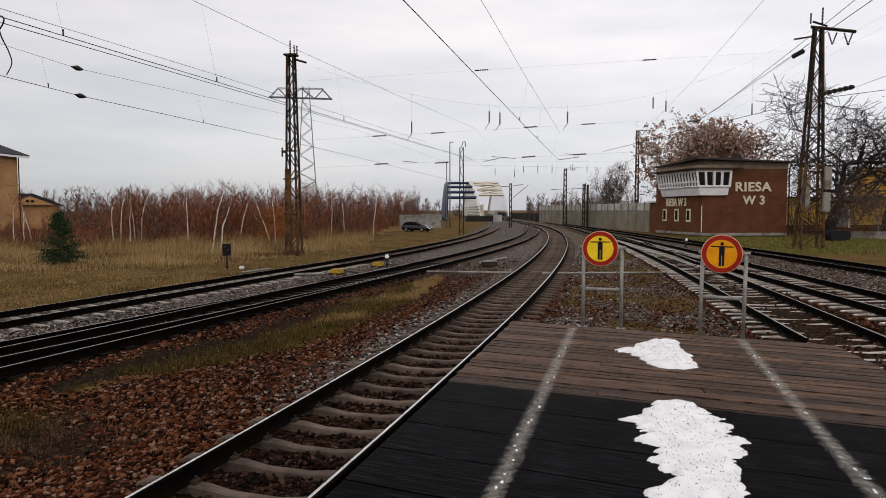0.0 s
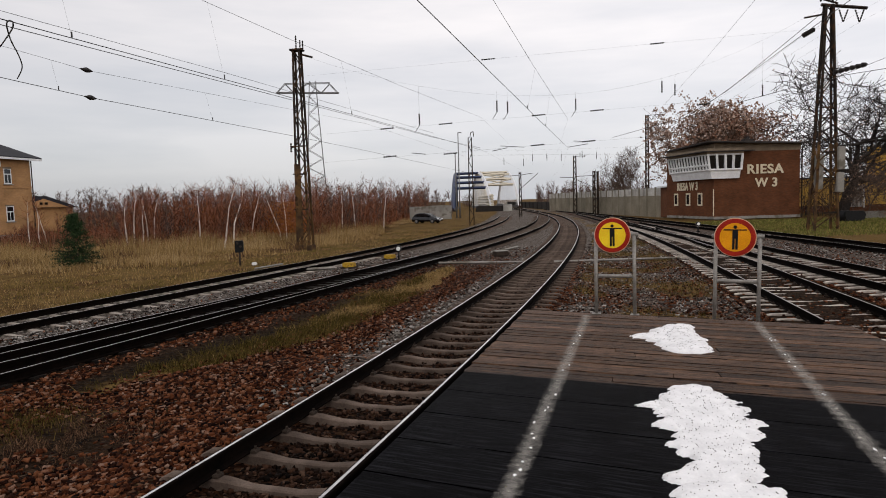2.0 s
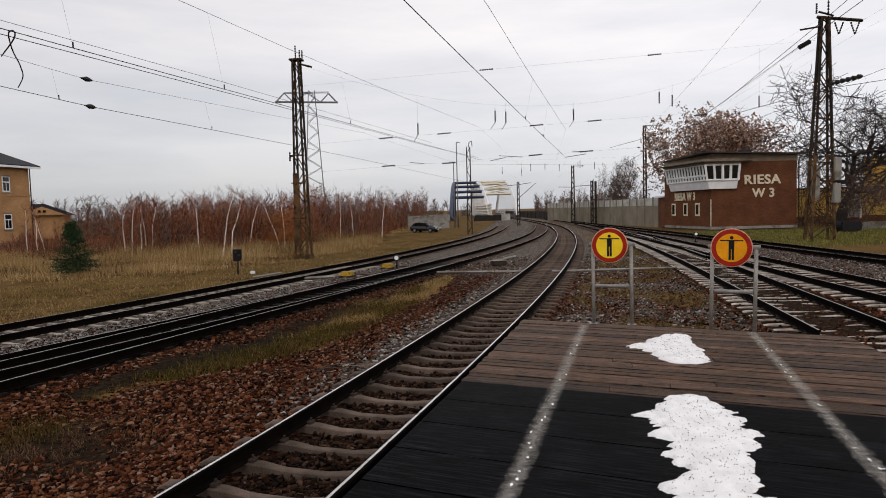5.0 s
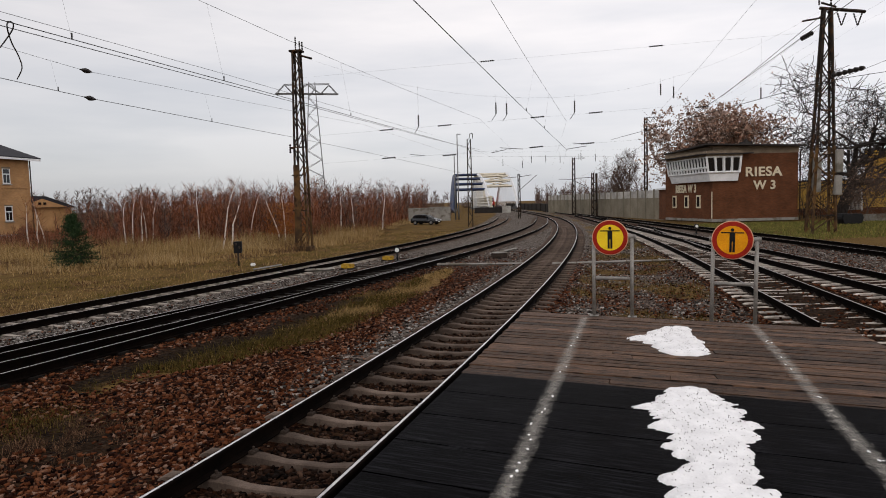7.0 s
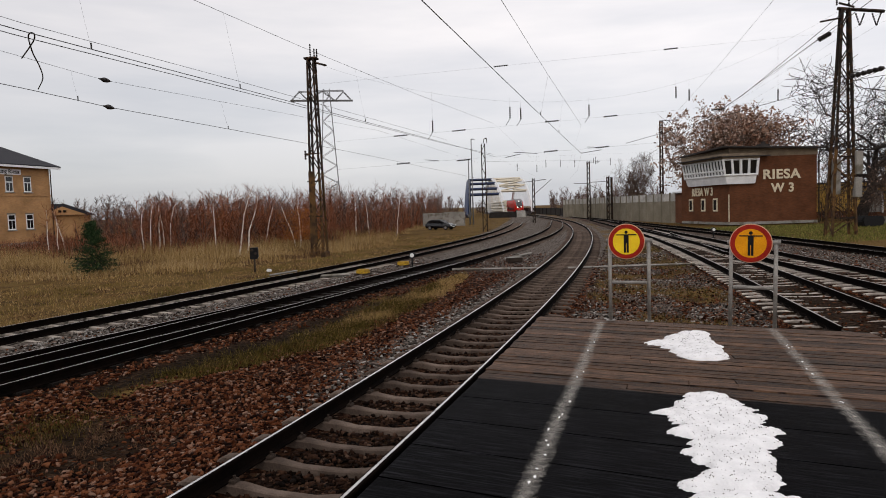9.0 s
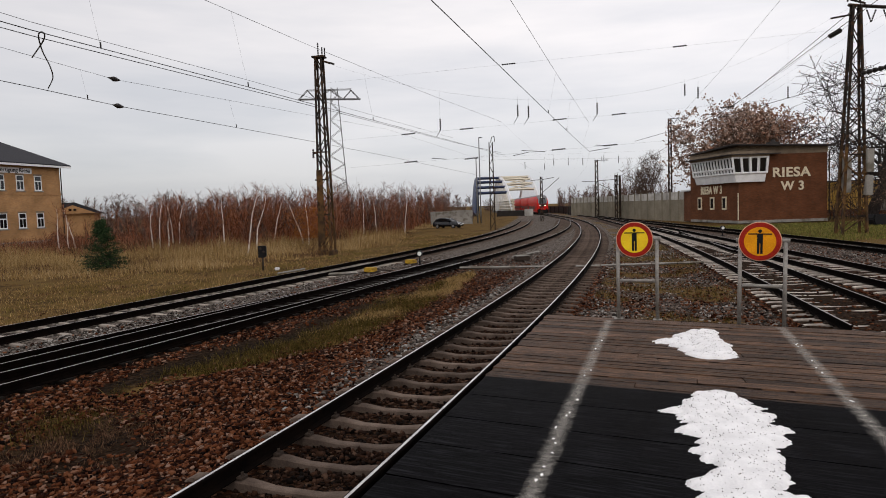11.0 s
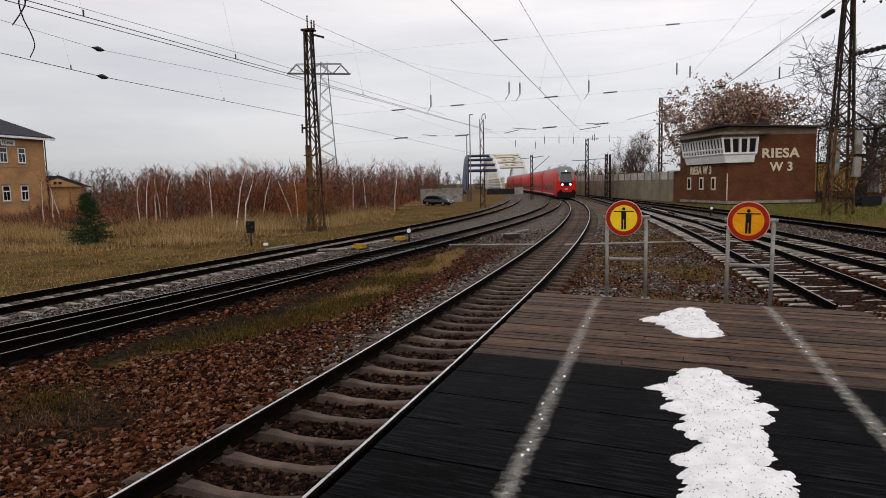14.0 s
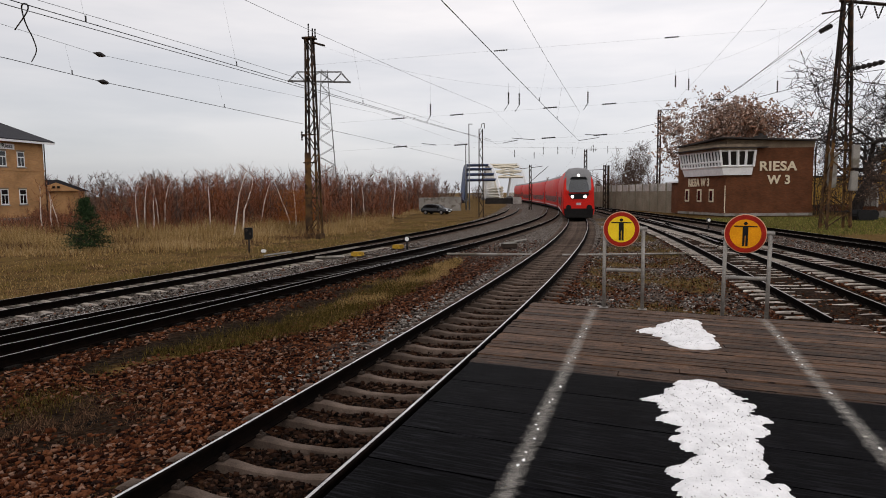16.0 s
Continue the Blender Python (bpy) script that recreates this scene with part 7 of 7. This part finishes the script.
def section(w, roof, floor=0.35):
    """Cross-section of a double-deck coach: half width w, roof height."""
    pts = [(-w * 0.93, floor), (-w, floor + 0.35), (-w, roof * 0.62), (-w * 0.97, roof * 0.76), (-w * 0.84, roof * 0.9), (-w * 0.58, roof * 0.975), (0, roof)]
    return pts + [(-x, z) for x, z in pts[-2::-1]]


def coach_body(nose):
    """Lofted shell; with a sloped driver's end when nose."""
    if nose:
        rows = [(0.0, 1.26, 2.3), (0.12, 1.35, 2.6), (0.4, 1.39, 3.1), (0.8, 1.39, 3.75), (1.25, 1.39, 4.25), (1.9, 1.39, 4.52), (2.8, 1.39, 4.62), (9.0, 1.39, 4.62), (CAR_LENGTH - 0.3, 1.39, 4.62), (CAR_LENGTH - 0.1, 1.33, 4.55)]
    else:
        rows = [(0.1, 1.33, 4.55), (0.3, 1.39, 4.62), (9.0, 1.39, 4.62), (18.0, 1.39, 4.62), (CAR_LENGTH - 0.3, 1.39, 4.62), (CAR_LENGTH - 0.1, 1.33, 4.55)]
    bm = bmesh.new()
    rings = []
    for y, w, roof in rows:
        ring = []
        for x, z in section(w, 4.62):
            if roof < 4.6 and z > roof:
                z = roof + (z - roof) * 0.12
            if nose and y < 2.8:
                x *= 1 - 0.22 * max(0, z - 2.2) / 2.4 * (1 - y / 2.8)
            ring.append(bm.verts.new((x, y, z)))
        rings.append(ring)
    m = len(rings[0])
    for a, b in zip(rings, rings[1:]):
        for k in range(m - 1):
            f = bm.faces.new((a[k], a[k + 1], b[k + 1], b[k]))
            f.smooth = True
            zc = f.calc_center_median()
            f.material_index = 1 if (4 <= k <= m - 6 or (nose and zc.y < 2.2 and 3 <= k <= m - 5 and zc.z > 3.55)) else 0
        bm.faces.new((a[m - 1], a[0], b[0], b[m - 1]))
    for r in (rings[0], rings[-1]):
        bm.faces.new(r)
    return bm


def build_coach(nose, label):
    t = thing("control_car" if nose else "double_deck_coach", pose(0, 0, 0), label, "train car", "cars of the train")
    part("body", coach_body(nose), [M["train_red"], M["train_grey"]], t, "red body shell with a grey roof")
    bm = bmesh.new()
    box(bm, (-1.2, 2.2 if nose else 0.6, 0.12), (1.2, CAR_LENGTH - 0.6, 0.5), 0.04)
    part("underframe", bm, M["train_dark"], t)
    y0 = 4.2 if nose else 1.2
    for s in (-1, 1):
        for z0, z1 in ((1.05, 1.85), (2.95, 3.6)):
            y = y0 + 1.5
            while y < CAR_LENGTH - 3:
                bm = bmesh.new()
                w = 1.4 * 0.985 if z0 > 2 else 1.395
                tilt = 0.06 if z0 > 2 else 0
                vs = [bm.verts.new((s * (w - (tilt if z > z0 else 0) + e), yy, z)) for e in (0, -0.03) for z in (z0, z1) for yy in (y, y + 1.6)]
                for fc in ((0, 1, 3, 2), (4, 6, 7, 5), (0, 4, 5, 1), (2, 3, 7, 6), (0, 2, 6, 4), (1, 5, 7, 3)):
                    bm.faces.new([vs[j] for j in fc])
                part("window", bm, M["train_glass"], t)
                y += 2.05
        bm = bmesh.new()
        box(bm, (s * 1.392 - 0.012, y0, 0.52), (s * 1.392 + 0.012, CAR_LENGTH - 0.5, 0.66))
        part("stripe", bm, M["train_pale"], t, "light grey sill stripe")
        for y in (y0 - 0.4, CAR_LENGTH - 2.6):
            bm = bmesh.new()
            box(bm, (s * 1.395 - 0.015, y, 0.6), (s * 1.395 + 0.015, y + 1.5, 2.65), 0.01)
            d = part("door", bm, M["train_red"], t)
            for k in (0.15, 0.85):
                bm = bmesh.new()
                box(bm, (s * 1.4 - 0.02, y + k, 1.35), (s * 1.4 + 0.02, y + k + 0.5, 2.4), 0.01)
                part("door_window", bm, M["train_glass"], d)
    for y in (3.6, CAR_LENGTH - 4.2):
        for e in (-1.25, 1.25):
            bm = bmesh.new()
            for s in (-1, 1):
                tube(bm, (s * 0.68, y + e, 0.46), (s * 0.82, y + e, 0.46), 0.46, None, 20)
            tube(bm, (-0.68, y + e, 0.46), (0.68, y + e, 0.46), 0.08)
            part("wheelset", bm, M["iron"], t)
        bm = bmesh.new()
        box(bm, (-1.1, y - 1.9, 0.3), (1.1, y + 1.9, 0.62), 0.05)
        part("bogie_frame", bm, M["train_dark"], t)
    if nose:
        bm = bmesh.new()
        prism(bm, [(-1.18, 0.12), (1.18, 0.12), (1.3, 0.95), (-1.3, 0.95)], "y", -0.16, 1.6)
        bmesh.ops.bevel(bm, geom=bm.edges[:], offset=0.06, segments=2, affect="EDGES")
        part("front_skirt", bm, M["train_dark"], t, "black front skirt and coupler apron")
        for s in (-1, 1):
            bm = bmesh.new()
            tube(bm, (s * 0.88, -0.16, 1.05), (s * 0.88, -0.5, 1.05), 0.1, None, 10)
            tube(bm, (s * 0.88, -0.5, 1.05), (s * 0.88, -0.56, 1.05), 0.24, None, 16)
            part("buffer", bm, M["train_dark"], t)
            bm = bmesh.new()
            tube(bm, (s * 0.54, -0.07, 1.98), (s * 0.54, 0.2, 1.98), 0.13, None, 16)
            part("headlight", bm, M["headlight"], t, "lit white headlight")
        bm = bmesh.new()
        prism(bm, [(-0.62, 1.78), (0.62, 1.78), (0.92, 2.26), (-0.92, 2.26)], "y", -0.035, 0.25)
        part("lamp_panel", bm, M["black"], t, "dark panel round the headlights")
        bm = bmesh.new()
        tube(bm, (0, 0.62, 3.86), (0, 1.1, 3.9), 0.11, None, 14)
        part("top_light", bm, M["headlight"], t, "lit upper headlight")
        bm = bmesh.new()                                 # windscreen, raked back
        vs = [bm.verts.new(v) for v in ((-0.86, 0.06, 2.32), (0.86, 0.06, 2.32), (0.84, 0.44, 2.95), (0.68, 0.76, 3.42), (-0.68, 0.76, 3.42), (-0.84, 0.44, 2.95))]
        bm.faces.new((vs[0], vs[1], vs[2], vs[5]))
        bm.faces.new((vs[5], vs[2], vs[3], vs[4]))
        bmesh.ops.translate(bm, verts=bm.verts, vec=(0, -0.24, 0.05))
        ex = bmesh.ops.extrude_face_region(bm, geom=bm.faces[:])
        bmesh.ops.translate(bm, verts=[v for v in ex["geom"] if isinstance(v, bmesh.types.BMVert)], vec=(0, 0.3, 0))
        part("windscreen", bm, M["screen"], t, "large raked windscreen that mirrors the sky")
        bm = bmesh.new()
        prism(bm, [(-0.75, 3.52), (0.75, 3.52), (0.6, 3.72), (-0.6, 3.72)], "y", 0.5, 0.98)
        part("destination_display", bm, M["black"], t)
        bm = bmesh.new()
        box(bm, (-0.2, -0.035, 1.25), (0.2, 0.02, 1.45), 0.01)
        part("emblem", bm, M["train_pale"], t, "small pale emblem panel")
        bm = bmesh.new()
        tube(bm, (0.1, 0.1, 2.35), (-0.35, 0.42, 3.0), 0.02)
        part("wiper", bm, M["black"], t)
    return t


TRAIN = [build_coach(True, "red double-deck control car with lit headlights")] + [build_coach(False, "red double-deck coach with two window rows") for _ in range(4)]

MY, MX = TRACKS["main"]["line"]
MS = np.concatenate([[0], np.cumsum(np.hypot(np.diff(MX), np.diff(MY)))])


def on_main(s):
    return Vector((float(np.interp(s, MS, MX)), float(np.interp(s, MS, MY)), 0.0))


S0 = float(np.interp(0, MY, MS))
# where the train's nose is, as a distance ahead of the camera
NOSE = [(0.0, 455.0), (2.0, 400.0), (4.0, 343.0), (6.0, 285.0), (8.0, 227.0), (9.2, 197.0), (10.2, 173.0), (11.3, 148.0), (12.0, 132.0), (13.0, 110.5), (14.0, 91.0), (15.0, 73.5), (16.0, 57.0)]


def motions():
    ts = np.arange(0, 16.01, 0.5)
    for k, c in enumerate(TRAIN):
        rows = []
        for t in ts:
            d = float(np.interp(t, [n[0] for n in NOSE], [n[1] for n in NOSE]))
            s = float(np.interp(d, MY, MS)) + k * (CAR_LENGTH + 0.1)
            a, b = on_main(s + 3.6), on_main(s + CAR_LENGTH - 4.2)
            u = (b - a).normalized()
            p = a - u * 3.6
            rows.append((float(t), pose(p.x, p.y, 0.0, 0, 0, math.degrees(math.atan2(-u.x, u.y)))))
        walk(c, rows)


motions()
